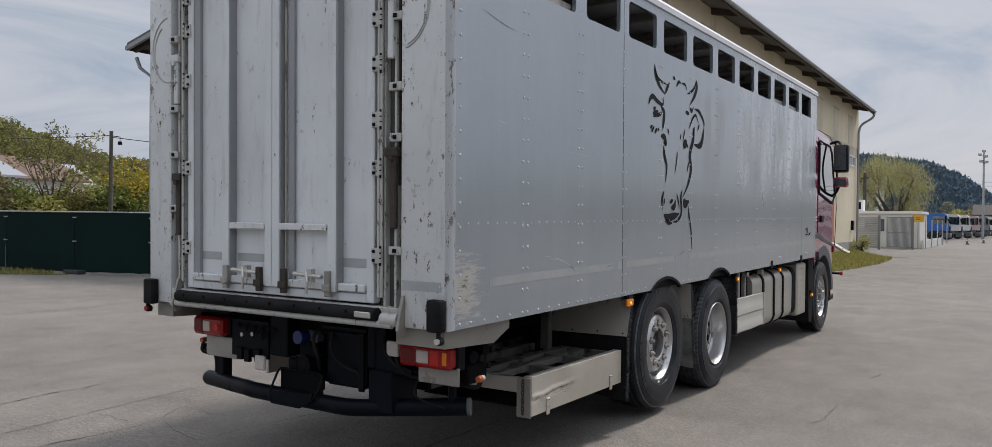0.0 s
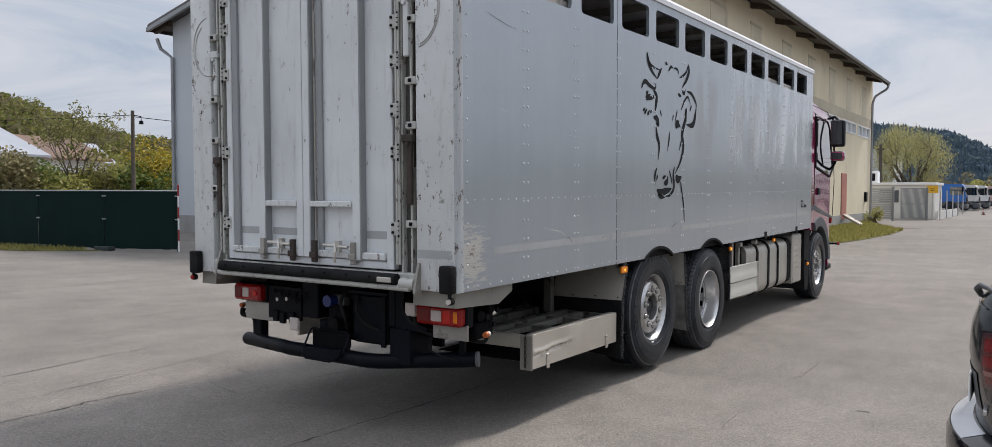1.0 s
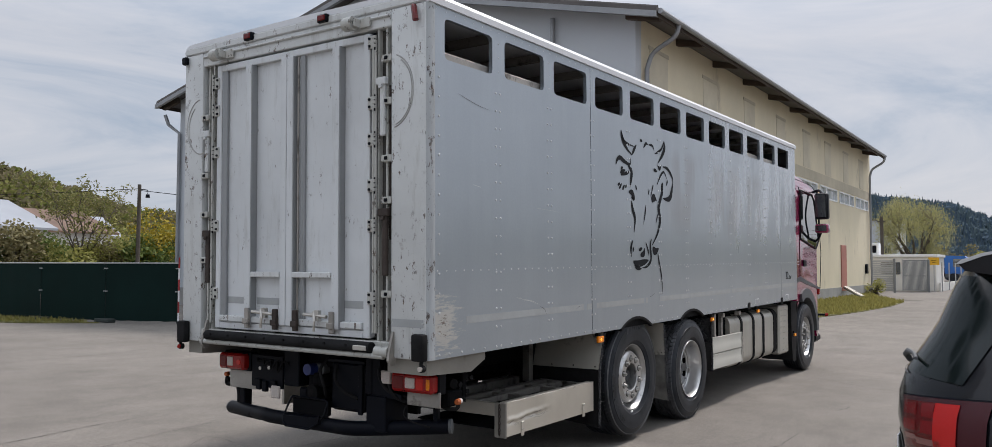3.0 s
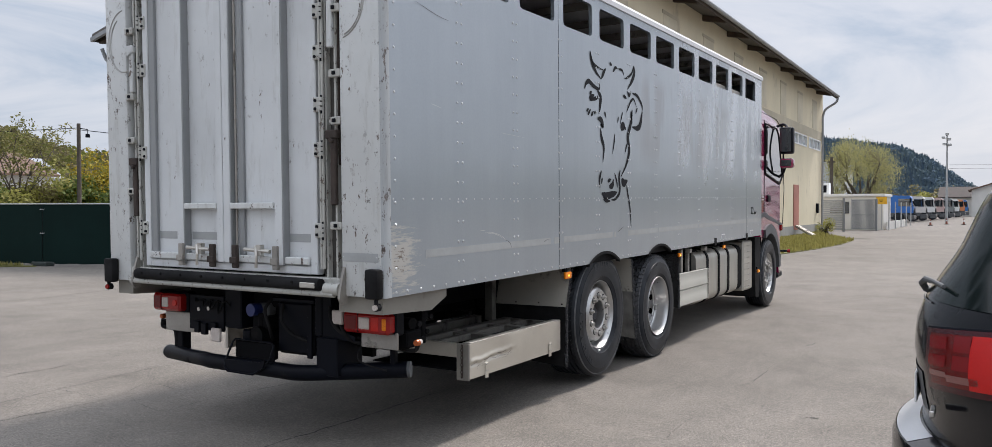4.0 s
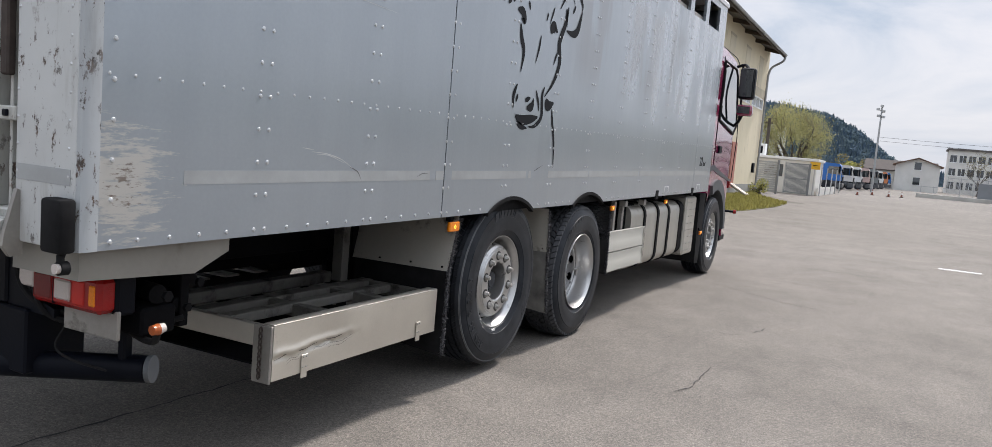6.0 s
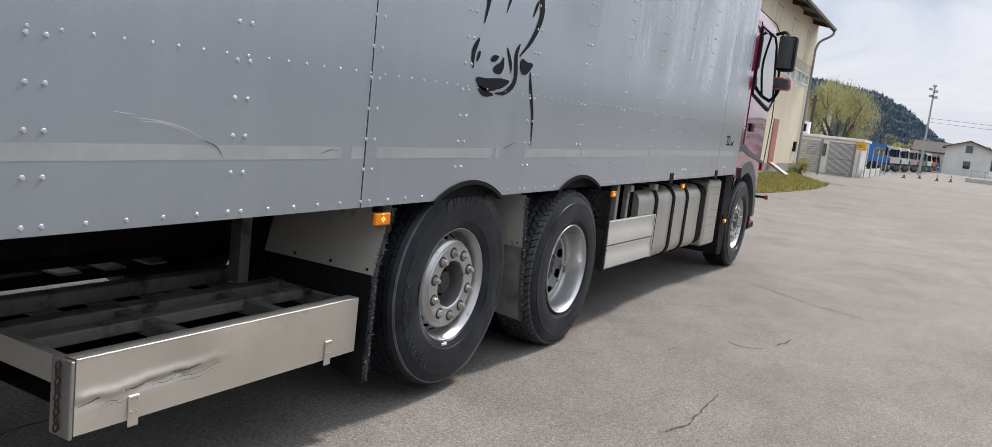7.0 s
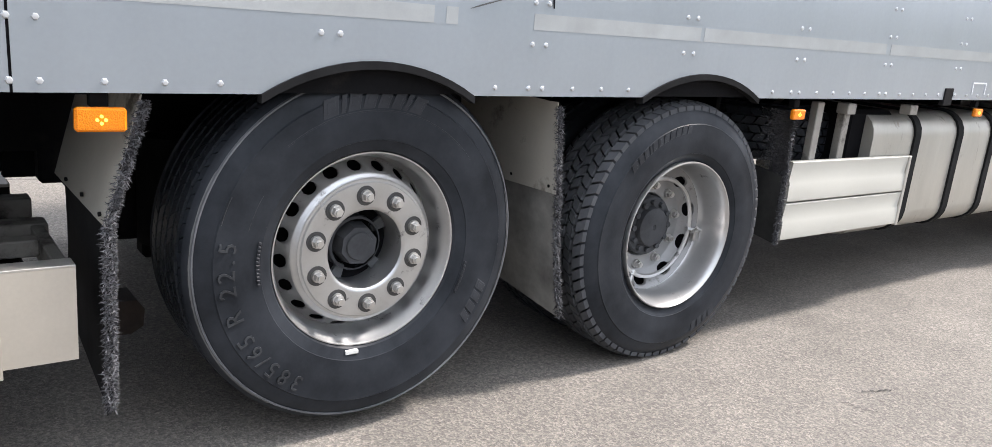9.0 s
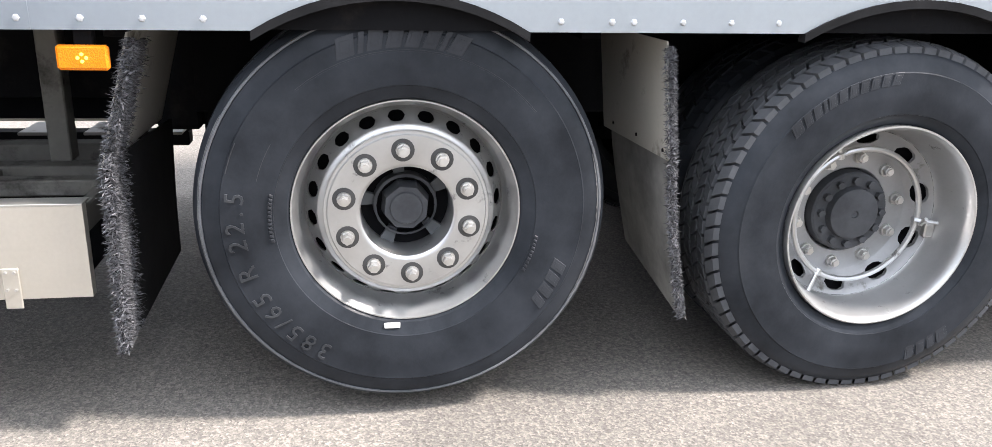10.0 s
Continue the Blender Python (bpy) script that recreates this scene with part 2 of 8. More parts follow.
def asphalt_material():
    m, n, l, p = material("weathered_asphalt")
    co = n.new("ShaderNodeTexCoord").outputs["Object"]
    big = noise_node(n, l, co, 0.11, 6, 0.6)
    mid = noise_node(n, l, co, 0.9, 7, 0.65)
    v = n.new("ShaderNodeTexVoronoi")
    v.inputs["Scale"].default_value = 150
    l.new(co, v.inputs["Vector"])
    grit = noise_node(n, l, co, 190, 2, 0.7)
    col = ramp_node(n, l, big, [(0.3, (0.168, 0.154, 0.140)), (0.7, (0.222, 0.205, 0.186))])
    col = mix_node(n, l, 0.48, col, ramp_node(n, l, mid, [(0.3, (0.55, 0.55, 0.54)), (0.62, (1, 1, 1))]), "MULTIPLY")
    stone = ramp_node(n, l, v.outputs["Color"], [(0.12, (0.50, 0.49, 0.48)), (0.5, (0.92, 0.91, 0.89)), (0.93, (1.75, 1.70, 1.60))])
    col = mix_node(n, l, 0.6, col, stone, "MULTIPLY")
    col = mix_node(n, l, 0.5, col, ramp_node(n, l, grit, [(0.35, (0.5, 0.5, 0.5)), (0.6, (1.1, 1.1, 1.1))]), "MULTIPLY")
    blotch = noise_node(n, l, co, 3.2, 7, 0.7, (1.0, 0.55, 1.0))
    col = mix_node(n, l, 0.45, col, ramp_node(n, l, blotch, [(0.34, (0.70, 0.70, 0.70)), (0.52, (0.98, 0.98, 0.98)), (0.68, (1.12, 1.11, 1.08))]), "MULTIPLY")
    speck = noise_node(n, l, co, 55, 3, 0.6)
    col = mix_node(n, l, 0.45, col, ramp_node(n, l, speck, [(0.36, (0.60, 0.60, 0.59)), (0.5, (0.98, 0.98, 0.97)), (0.66, (1.38, 1.36, 1.32))]), "MULTIPLY")
    fleck = noise_node(n, l, co, 24, 5, 0.75)
    col = mix_node(n, l, 0.15, col, ramp_node(n, l, fleck, [(0.34, (0.66, 0.66, 0.65)), (0.5, (1.0, 1.0, 0.99)), (0.66, (1.32, 1.30, 1.26))]), "MULTIPLY")
    stain = noise_node(n, l, co, 0.45, 8, 0.7)
    col = mix_node(n, l, ramp_node(n, l, stain, [(0.66, (0, 0, 0)), (0.78, (0.5, 0.5, 0.5))]), col, (0.10, 0.098, 0.095))
    l.new(col, p.inputs["Base Color"])
    p.inputs["Roughness"].default_value = 0.88
    p.inputs["Specular IOR Level"].default_value = 0.3
    nb = bump_node(n, l, v.outputs["Distance"], 0.45, 0.003, p)
    bump_node(n, l, mid, 0.3, 0.02, p, nb)
    return m


def rubber_material(name, base=(0.0165, 0.0188, 0.0228), rough=0.36):
    m, n, l, p = material(name)
    co = n.new("ShaderNodeTexCoord").outputs["Object"]
    a = noise_node(n, l, co, 5, 6, 0.65)
    f = noise_node(n, l, co, 120, 3)
    col = ramp_node(n, l, a, [(0.3, tuple(c * 0.75 for c in base)), (0.72, tuple(c * 1.7 + 0.006 for c in base))])
    dust = noise_node(n, l, co, 1.7, 8, 0.7)
    col = mix_node(n, l, ramp_node(n, l, dust, [(0.58, (0, 0, 0)), (0.8, (0.28, 0.28, 0.28))]), col, (0.058, 0.060, 0.064))
    l.new(col, p.inputs["Base Color"])
    p.inputs["Roughness"].default_value = rough
    p.inputs["Specular IOR Level"].default_value = 0.12 if rough < 0.7 else 0.09
    bump_node(n, l, f, 0.12, 0.002, p)
    return m


def leaf_material(name, a, b, trans=0.25, gloss=0.25):
    m, n, l, p = material(name)
    g = n.new("ShaderNodeNewGeometry")
    col = ramp_node(n, l, g.outputs["Random Per Island"], [(0.0, a), (1.0, b)])
    l.new(col, p.inputs["Base Color"])
    p.inputs["Roughness"].default_value = 0.6
    p.inputs["Specular IOR Level"].default_value = gloss
    t = n.new("ShaderNodeBsdfTranslucent")
    l.new(col, t.inputs["Color"])
    mx = n.new("ShaderNodeMixShader")
    mx.inputs[0].default_value = trans
    l.new(p.outputs[0], mx.inputs[1])
    l.new(t.outputs[0], mx.inputs[2])
    l.new(mx.outputs[0], n["Material Output"].inputs[0])
    return m


M_BRISTLE = leaf_material("grey_bristles", (0.012, 0.012, 0.014), (0.17, 0.17, 0.18), 0.0)
M_PANEL = panel_material()
M_WORN = worn_paint()
M_WORN2 = worn_paint("worn_fittings", (0.44, 0.44, 0.41), 0.56, 0.38)
M_RIVET = surf("painted_rivets", (0.54, 0.55, 0.56), 0.33, 0.45, 0.1, 9, 90, 0)
M_ASPH = asphalt_material()
M_TYRE = rubber_material("tyre_rubber")
M_TREAD = rubber_material("dusty_tread_rubber", (0.050, 0.052, 0.056), 0.6)
# lighter rubber for the highlight painted along the tyre shoulder
M_EDGELIGHT = rubber_material("edge_highlight_rubber", (0.10, 0.103, 0.108), 0.35)
M_RUBBER = rubber_material("black_rubber", (0.009, 0.009, 0.0095), 0.75)
M_TAPE = surf("faded_tape", (0.355, 0.372, 0.375), 0.42, 0.2, 0.12, 6, 220, 0.04, coat=0.4)
M_BLACK = surf("black_paint", (0.0040, 0.0050, 0.0085), 0.42, 0.0, 0.3, 3, 60, 0.1, (0.014, 0.014, 0.015), 0.06, 4, spec=0.09)
M_CHASSIS = surf("dirty_chassis", (0.007, 0.007, 0.008), 0.7, 0.0, 0.4, 4, 50, 0.3, (0.018, 0.016, 0.015), 0.2, 5, spec=0.08)
M_ALU = surf("brushed_aluminium", (0.52, 0.50, 0.46), 0.42, 0.75, 0.18, 1.5, 90, 0.1, (0.16, 0.14, 0.12), 0.06, 3)
M_ALUD = surf("dull_aluminium", (0.36, 0.34, 0.31), 0.55, 0.5, 0.3, 2, 60, 0.2, (0.08, 0.07, 0.06), 0.25, 4)
M_RIM = surf("silver_rim", (0.50, 0.50, 0.495), 0.34, 0.85, 0.12, 6, 90, 0.05, (0.24, 0.235, 0.23), 0.04, 14)
# disc grey holds the shade inside the dish, plus patches of dirt
M_DISC = surf("shaded_wheel_disc", (0.30, 0.30, 0.30), 0.5, 0.5, 0.16, 6, 80, 0.06, (0.14, 0.13, 0.12), 0.08, 9)
# dark grey puts the shade of the recessed nut seats into colour
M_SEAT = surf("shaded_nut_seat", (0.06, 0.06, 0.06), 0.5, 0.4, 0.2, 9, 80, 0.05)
M_TANK = surf("streaked_tank_metal", (0.48, 0.46, 0.41), 0.40, 0.55, 0.14, 1.6, 60, 0.06, (0.30, 0.27, 0.23), 0.06, 3, (3, 3, 0.6))
M_STEEL = surf("bright_steel", (0.55, 0.54, 0.52), 0.35, 0.85, 0.15, 5, 80, 0.05)
M_RUST = surf("rusty_steel", (0.048, 0.035, 0.029), 0.8, 0.1, 0.5, 9, 60, 0.5, (0.05, 0.04, 0.035), 0.3, 12)
M_ROOF = surf("white_roof", (0.66, 0.67, 0.69), 0.4, 0.0, 0.08, 1, 30, 0.05)
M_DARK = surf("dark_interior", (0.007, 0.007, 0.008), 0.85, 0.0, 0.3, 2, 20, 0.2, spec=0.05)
M_DOOR = worn_paint("door_panel_grey", (0.585, 0.605, 0.615), 0.60, 0.47)
M_RED = plastic_lens("red_lens", (0.30, 0.010, 0.009))
M_REDGLOW = plastic_lens("bright_red_field", (0.55, 0.022, 0.014))
M_DARKRED = plastic_lens("dark_red_lens", (0.13, 0.006, 0.006))
M_AMBER = plastic_lens("amber_lens", (0.85, 0.24, 0.01))
M_AMBERLED = glow("amber_lamp_on", (1.0, 0.55, 0.05), 1.6)
M_WHITE = plastic_lens("clear_lens", (0.56, 0.50, 0.46))
M_PLUM = surf("plum_paint", (0.25, 0.007, 0.062), 0.24, 0.15, 0.15, 1.5, 60, 0.0, None, 0, 3, None, 0.3, 1.0)
M_GLASS = glass_mat("dark_glass", (0.02, 0.025, 0.028))
M_MIRROR = surf("mirror_glass", (0.14, 0.15, 0.16), 0.05, 1.0, 0.02, 1, 10, 0)
# darker grey that holds the shade on the door's rib and stile flanks
M_RIBSHADE = surf("shaded_rib_metal", (0.27, 0.28, 0.285), 0.5, 0.2, 0.12, 1.2, 40, 0.06)
M_TRIM = worn_paint("dented_edge_strip", (0.40, 0.42, 0.43), 0.56, 0.36)
M_GREYPL = surf("grey_plastic", (0.10, 0.105, 0.11), 0.55, 0.0, 0.2, 3, 80, 0.15, spec=0.2)


# ---- mesh helpers ----
def box(bm, lo, hi, bev=0.0, seg=1):
    x0, y0, z0 = lo
    x1, y1, z1 = hi
    v = [bm.verts.new(c) for c in ((x0, y0, z0), (x1, y0, z0), (x1, y1, z0), (x0, y1, z0), (x0, y0, z1), (x1, y0, z1), (x1, y1, z1), (x0, y1, z1))]
    f = [bm.faces.new([v[i] for i in q]) for q in ((3, 2, 1, 0), (4, 5, 6, 7), (0, 1, 5, 4), (1, 2, 6, 5), (2, 3, 7, 6), (3, 0, 4, 7))]
    if bev:
        edges = list({e for q in f for e in q.edges})
        bmesh.ops.bevel(bm, geom=edges, offset=bev, segments=seg, affect="EDGES", profile=0.5)


def ring(bm, c, u, v, r, seg, phase=0.0):
    return [bm.verts.new(c + u * (r * math.cos(phase + 2 * math.pi * i / seg)) + v * (r * math.sin(phase + 2 * math.pi * i / seg))) for i in range(seg)]


def bridge(bm, a, b):
    k = len(a)
    for i in range(k):
        bm.faces.new((a[i], a[(i + 1) % k], b[(i + 1) % k], b[i]))


def frame_of(d):
    d = d.normalized()
    u = d.cross(Vector((0, 0, 1)) if abs(d.z) < 0.9 else Vector((1, 0, 0))).normalized()
    return u, d.cross(u)


def cyl(bm, p0, p1, r, seg=16, r2=None, phase=0.0):
    p0, p1 = Vector(p0), Vector(p1)
    u, v = frame_of(p1 - p0)
    a, b = ring(bm, p0, u, v, r, seg, phase), ring(bm, p1, u, v, r if r2 is None else r2, seg, phase)
    bridge(bm, a, b)
    bm.faces.new(a[::-1])
    bm.faces.new(b)


def tube(bm, pts, r, seg=10, radii=None):
    pts = [Vector(p) for p in pts]
    last = None
    for i, p in enumerate(pts):
        d = (pts[min(i + 1, len(pts) - 1)] - pts[max(i - 1, 0)])
        if last is None:
            u, v = frame_of(d)
        else:
            d = d.normalized()
            u = (u - d * u.dot(d)).normalized()
            v = d.cross(u)
        cur = ring(bm, p, u, v, radii[i] if radii else r, seg)
        if last:
            bridge(bm, last, cur)
        else:
            bm.faces.new(cur[::-1])
        last = cur
    bm.faces.new(last)


def curve_pts(pts, n=6):
    """Points along a smooth line through the given ones."""
    p = [Vector(q) for q in pts]
    p = [2 * p[0] - p[1], *p, 2 * p[-1] - p[-2]]
    out = []
    for i in range(1, len(p) - 2):
        a, b, c, d = p[i - 1:i + 3]
        for k in range(n):
            t = k / n
            out.append(0.5 * (2 * b + (c - a) * t + (2 * a - 5 * b + 4 * c - d) * t * t + (3 * b - a - 3 * c + d) * t ** 3))
    return out + [p[-2]]


def lathe(bm, prof, c, seg=64, sign=1):
    """Turned shape round the x axis: prof is (x, radius); sign -1 mirrors it."""
    c = Vector(c)
    u, v = Vector((0, 1, 0)), Vector((0, 0, 1))
    last = None
    for x, r in prof:
        cur = ring(bm, c + Vector((sign * x, 0, 0)), u, v, r, seg)
        if last:
            bridge(bm, last, cur)
        last = cur


def prism(bm, poly, axis, a, b):
    """A flat outline pushed from a to b along an axis; the outline gives the other two coordinates in order."""
    def p(q, s):
        return {"x": (s, q[0], q[1]), "y": (q[0], s, q[1]), "z": (q[0], q[1], s)}[axis]
    va, vb = [bm.verts.new(p(q, a)) for q in poly], [bm.verts.new(p(q, b)) for q in poly]
    bridge(bm, va, vb)
    bm.faces.new(va[::-1])
    bm.faces.new(vb)


WORLD_AT = {}


def thing(name, at, label, category, group="", kind=""):
    ob = new(name)
    ob.location = at
    ob.empty_display_size = 0.2
    WORLD_AT[ob] = Matrix.Translation(at)
    return tagged(ob, label, category, group, kind)


def finish(bm, xf=None, sharp=0.55):
    if xf is not None:
        bm.transform(xf)
    bmesh.ops.recalc_face_normals(bm, faces=bm.faces)
    for f in bm.faces:
        f.smooth = True
    for e in bm.edges:
        if len(e.link_faces) == 2 and e.calc_face_angle(0) > sharp:
            e.smooth = False


def part(name, bm, mat, parent=None, label="", xf=None, sharp=0.55):
    """Links a bmesh, modelled in world coordinates, as one mesh object under a thing or a part."""
    finish(bm, xf, sharp)
    me = bpy.data.meshes.new(name)
    bm.to_mesh(me)
    bm.free()
    me.materials.append(mat)
    ob = new(name, me)
    if parent:
        ob.parent = parent
        ob.matrix_parent_inverse = WORLD_AT.get(parent, Matrix()).inverted()
    if label:
        ob["label"] = label
    return ob


def boxes(name, mat, parent, items, bev=0.004, label="", xf=None, join=False):
    """Bevelled boxes, each an object of its own, or joined where they make one part; returns the first."""
    if not join and len(items) > 1:
        return [boxes(name, mat, parent, [it], bev, label, xf) for it in items][0]
    bm = bmesh.new()
    for lo, hi in items:
        box(bm, lo, hi, bev)
    return part(name, bm, mat, parent, label, xf)


def setting(ob, label, category):
    return tagged(ob, label, category, kind="structure")


# ---- ground ----
bm = bmesh.new()
box(bm, (-900, -900, -0.5), (900, 900, 0.0))
ground = setting(part("ground", bm, M_ASPH), "worn light grey asphalt yard with cracks and patches", "ground")

M_FRAME_W = surf("pale_label", (0.70, 0.70, 0.68), 0.5)

# ---- the truck ----
truck = thing("truck", (-1.24, 1.5, 0), "silver aluminium livestock truck with plum cab parked on asphalt", "truck")
truck.location.z = 0.018
BODY = Matrix.Translation((0, 0, 1.027)) @ Matrix.Rotation(radians(0.68), 4, "X")
XL, YR, YF = -2.48, -2.98, 5.60
WIN_Z0, WIN_Z1, PITCH = 1.90, 2.165, 0.6855
WINS = [(-2.845 + PITCH * i, -2.845 + PITCH * i + 0.535) for i in range(12)]


def arch(y0, y1, rise, n=14):
    c = (y0 + y1) / 2
    h = (y1 - y0) / 2
    rad = (h * h + rise * rise) / (2 * rise)
    a = math.asin(h / rad)
    return [(c + rad * math.sin(-a + 2 * a * i / n), rise - rad + rad * math.cos(-a + 2 * a * i / n)) for i in range(n + 1)]


ARCHES = [(-0.335, 0.315, 0.092), (1.035, 1.70, 0.088)]
SEAMS = [YR, -0.874, 4.76, YF]


def side_panel(y0, y1, x0, x1, open_wins=True):
    bm = bmesh.new()
    line = [(y0, 0)]
    for a in ARCHES:
        if y0 < a[0] and a[1] < y1:
            line += arch(*a)
    line += [(y1, 0), (y1, WIN_Z0), (y0, WIN_Z0)]
    prism(bm, line, "x", x0, x1)
    edges = [y0] + [e for w in WINS if w[0] < y1 and w[1] > y0 for e in w] + [y1]
    if open_wins:
        for a, b in zip(edges[::2], edges[1::2]):
            if b - a > 0.002:
                box(bm, (x0, a, WIN_Z0), (x1, b, WIN_Z1))
        for w in WINS:
            if w[0] > y0 and w[1] < y1:
                for yy, s in ((w[0], 1), (w[1], -1)):
                    for zz, q in ((WIN_Z0, 1), (WIN_Z1, -1)):
                        prism(bm, [(yy, zz), (yy + s * 0.035, zz), (yy + s * 0.01, zz + q * 0.01), (yy, zz + q * 0.035)], "x", x0, x1)
    else:
        box(bm, (x0, y0, WIN_Z0), (x1, y1, WIN_Z1))
    box(bm, (x0, y0, WIN_Z1), (x1, y1, 2.235))
    return bm


GAP = 0.003
for i in range(3):
    part("side_panel", side_panel(SEAMS[i] + GAP, SEAMS[i + 1] - GAP, -0.03, 0.0), M_PANEL, truck, "scuffed grey aluminium panel with window slots", BODY)
    part("side_panel", side_panel(SEAMS[i] + GAP, SEAMS[i + 1] - GAP, XL, XL + 0.03, False), M_PANEL, truck, "", BODY)

# trims on the arches
for a in ARCHES:
    bm = bmesh.new()
    pts = arch(*a)
    outer = [(y, z) for y, z in pts]
    inner = [(y, z - 0.022) for y, z in pts]
    prism(bm, outer + inner[::-1], "x", -0.025, 0.008)
    part("arch_trim", bm, M_RUBBER, truck, "ribbed black rubber edge strip", BODY)

# roof, front wall, floor, inner lining
bm = bmesh.new()
half = [(0.014, 2.235), (0.016, 2.276), (0.0, 2.303), (-0.035, 2.320), (-0.10, 2.328), (-0.6, 2.334), (-1.24, 2.337)]
prof = half + [(-2.48 - x, z) for x, z in half[-2::-1]]
prism(bm, prof, "y", YR - 0.03, YF + 0.02)
part("roof", bm, M_ROOF, truck, "rounded white roof edge", BODY)
boxes("front_wall", M_PANEL, truck, [((XL + 0.03, YF - 0.03, 0), (-0.03, YF, 2.235))], 0, "", BODY)
boxes("floor", M_CHASSIS, truck, [((XL + 0.03, YR + 0.02, 0.0), (-0.03, YF - 0.03, 0.07))], 0, "", BODY)
# unseen deck, added so the window slots look dark
boxes("deck", M_DARK, truck, [((XL + 0.03, YR + 0.1, 1.52), (-0.04, YF - 0.05, 1.56))], 0, "added dark deck that keeps the window slots dark", BODY)
boxes("roof_bow", M_ALUD, truck, [((XL + 0.03, YR + 0.1 + k * PITCH, 2.17), (-0.03, YR + 0.15 + k * PITCH, 2.23)) for k in range(13)], 0, "", BODY)
for w in (WINS[0], WINS[1], WINS[9], WINS[10]):
    bm = bmesh.new()
    box(bm, (-0.075, w[0] - 0.03, 1.875), (-0.04, w[1] + 0.03, 1.965), 0.01)
    part("vent_flap", bm, M_ALUD, truck, "", BODY)
bm = bmesh.new()
cyl(bm, (-0.6, -2.0, 2.1), (-0.35, -1.7, 1.9), 0.03, 8)
cyl(bm, (-0.5, -1.6, 2.1), (-0.5, -1.6, 1.8), 0.09, 12)
part("fan", bm, M_ALUD, truck, "", BODY)

# rivets
def rivet(bm, x, y, z, r=0.0092, h=0.0060):
    c = Vector((x, y, z))
    u, v = Vector((0, 1, 0)), Vector((0, 0, 1))
    a = ring(bm, c, u, v, r, 6)
    b = ring(bm, c + Vector((h * 0.8, 0, 0)), u, v, r * 0.68, 6)
    bridge(bm, a, b)
    t = bm.verts.new(c + Vector((h, 0, 0)))
    for i in range(6):
        bm.faces.new((b[i], b[(i + 1) % 6], t))


def under_arch(y, z):
    return any(a[0] - 0.02 < y < a[1] + 0.02 and z < 0.13 for a in ARCHES)


COLS = [-2.93] + [-2.246 + 0.6985 * i for i in range(10)]
SINGLES = (4.80, 5.43)
bm = bmesh.new()
for y in COLS:
    for k in range(15):
        z = 0.1585 + 0.1245 * k
        for dy in (-0.027, 0.027):
            if z < WIN_Z0 - 0.02 and not under_arch(y, z):
                rivet(bm, 0, y + dy, z)
for y in SINGLES:
    for k in range(15):
        rivet(bm, 0, y, 0.1585 + 0.1245 * k, 0.007, 0.004)
tagged(part("rivets", bm, M_RIVET, truck, "rows of domed rivets", BODY), kind="stuff")
bm = bmesh.new()
for c in COLS[1:] + [4.74]:
    for k in range(4):
        y = c + 0.156 + 0.1287 * k
        if y < YF - 0.03 and not under_arch(y, 0.02):
            rivet(bm, 0, y, 0.025, 0.0085)
for k in range(4):
    rivet(bm, 0, -2.80 + 0.1287 * k, 0.025, 0.0085)
for y in COLS:
    for dy in (-0.028, 0.028):
        if not under_arch(y, 0.02):
            rivet(bm, 0, y + dy, 0.025)
tagged(part("rivets", bm, M_RIVET, truck, "", BODY), kind="stuff")
bm = bmesh.new()
y = YR + 0.06
while y < YF - 0.03:
    rivet(bm, 0, y, 0.550, 0.0065, 0.0035)
    y += 0.0928
for w in WINS:
    for z in (1.93, 2.03, 2.13):
        rivet(bm, 0, w[1] + 0.075, z, 0.006, 0.003)
y = YR + 0.05
while y < YF:
    rivet(bm, 0, y, 2.205, 0.006, 0.003)
    y += 0.1
tagged(part("rivets", bm, M_RIVET, truck, "", BODY), kind="stuff")

# faded reflective tape along the lower side
for y0, y1 in ((-2.62, -1.02), (-0.96, -0.88), (-0.84, 0.16), (0.2, 0.24), (0.52, 1.3), (1.32, 2.6), (2.64, 4.72), (4.8, 5.5)):
    boxes("reflective_tape", M_TAPE, truck, [((0.0, y0, 0.203), (0.0009, y1, 0.251))], 0, "faded pale reflective tape strip", BODY)

# joint covers
for y in SEAMS[1:3]:
    boxes("joint", M_CHASSIS, truck, [((-0.02, y - GAP, 0.0), (-0.002, y + GAP, 2.235))], 0, "dark vertical panel joint", BODY)
boxes("joint_strip", M_PANEL, truck, [((0.0, -0.871, 0.0), (0.0016, -0.795, 1.895))], 0, "thin riveted joint strip", BODY)
# small lid frames and notches at the lower edge
for y in (3.55, 4.95):
    bm = bmesh.new()
    for lo, hi in (((0, y, 0.03), (0.003, y + 0.008, 0.085)), ((0, y + 0.15, 0.03), (0.003, y + 0.158, 0.085)), ((0, y, 0.085), (0.003, y + 0.158, 0.093))):
        box(bm, lo, hi)
    part("lid_outline", bm, M_ROOF, truck, "", BODY)
for y in (3.25, 4.72):
    boxes("notch", M_RUBBER, truck, [((-0.02, y, -0.03), (0.006, y + 0.09, 0.06))], 0.004, "black rubber buffer", BODY)

# cow head drawn in black on the side
M_INK = surf("black_decal", (0.006, 0.007, 0.010), 0.6, 0.0, 0.2, 5, 50, 0, spec=0.12)
cow = bmesh.new()


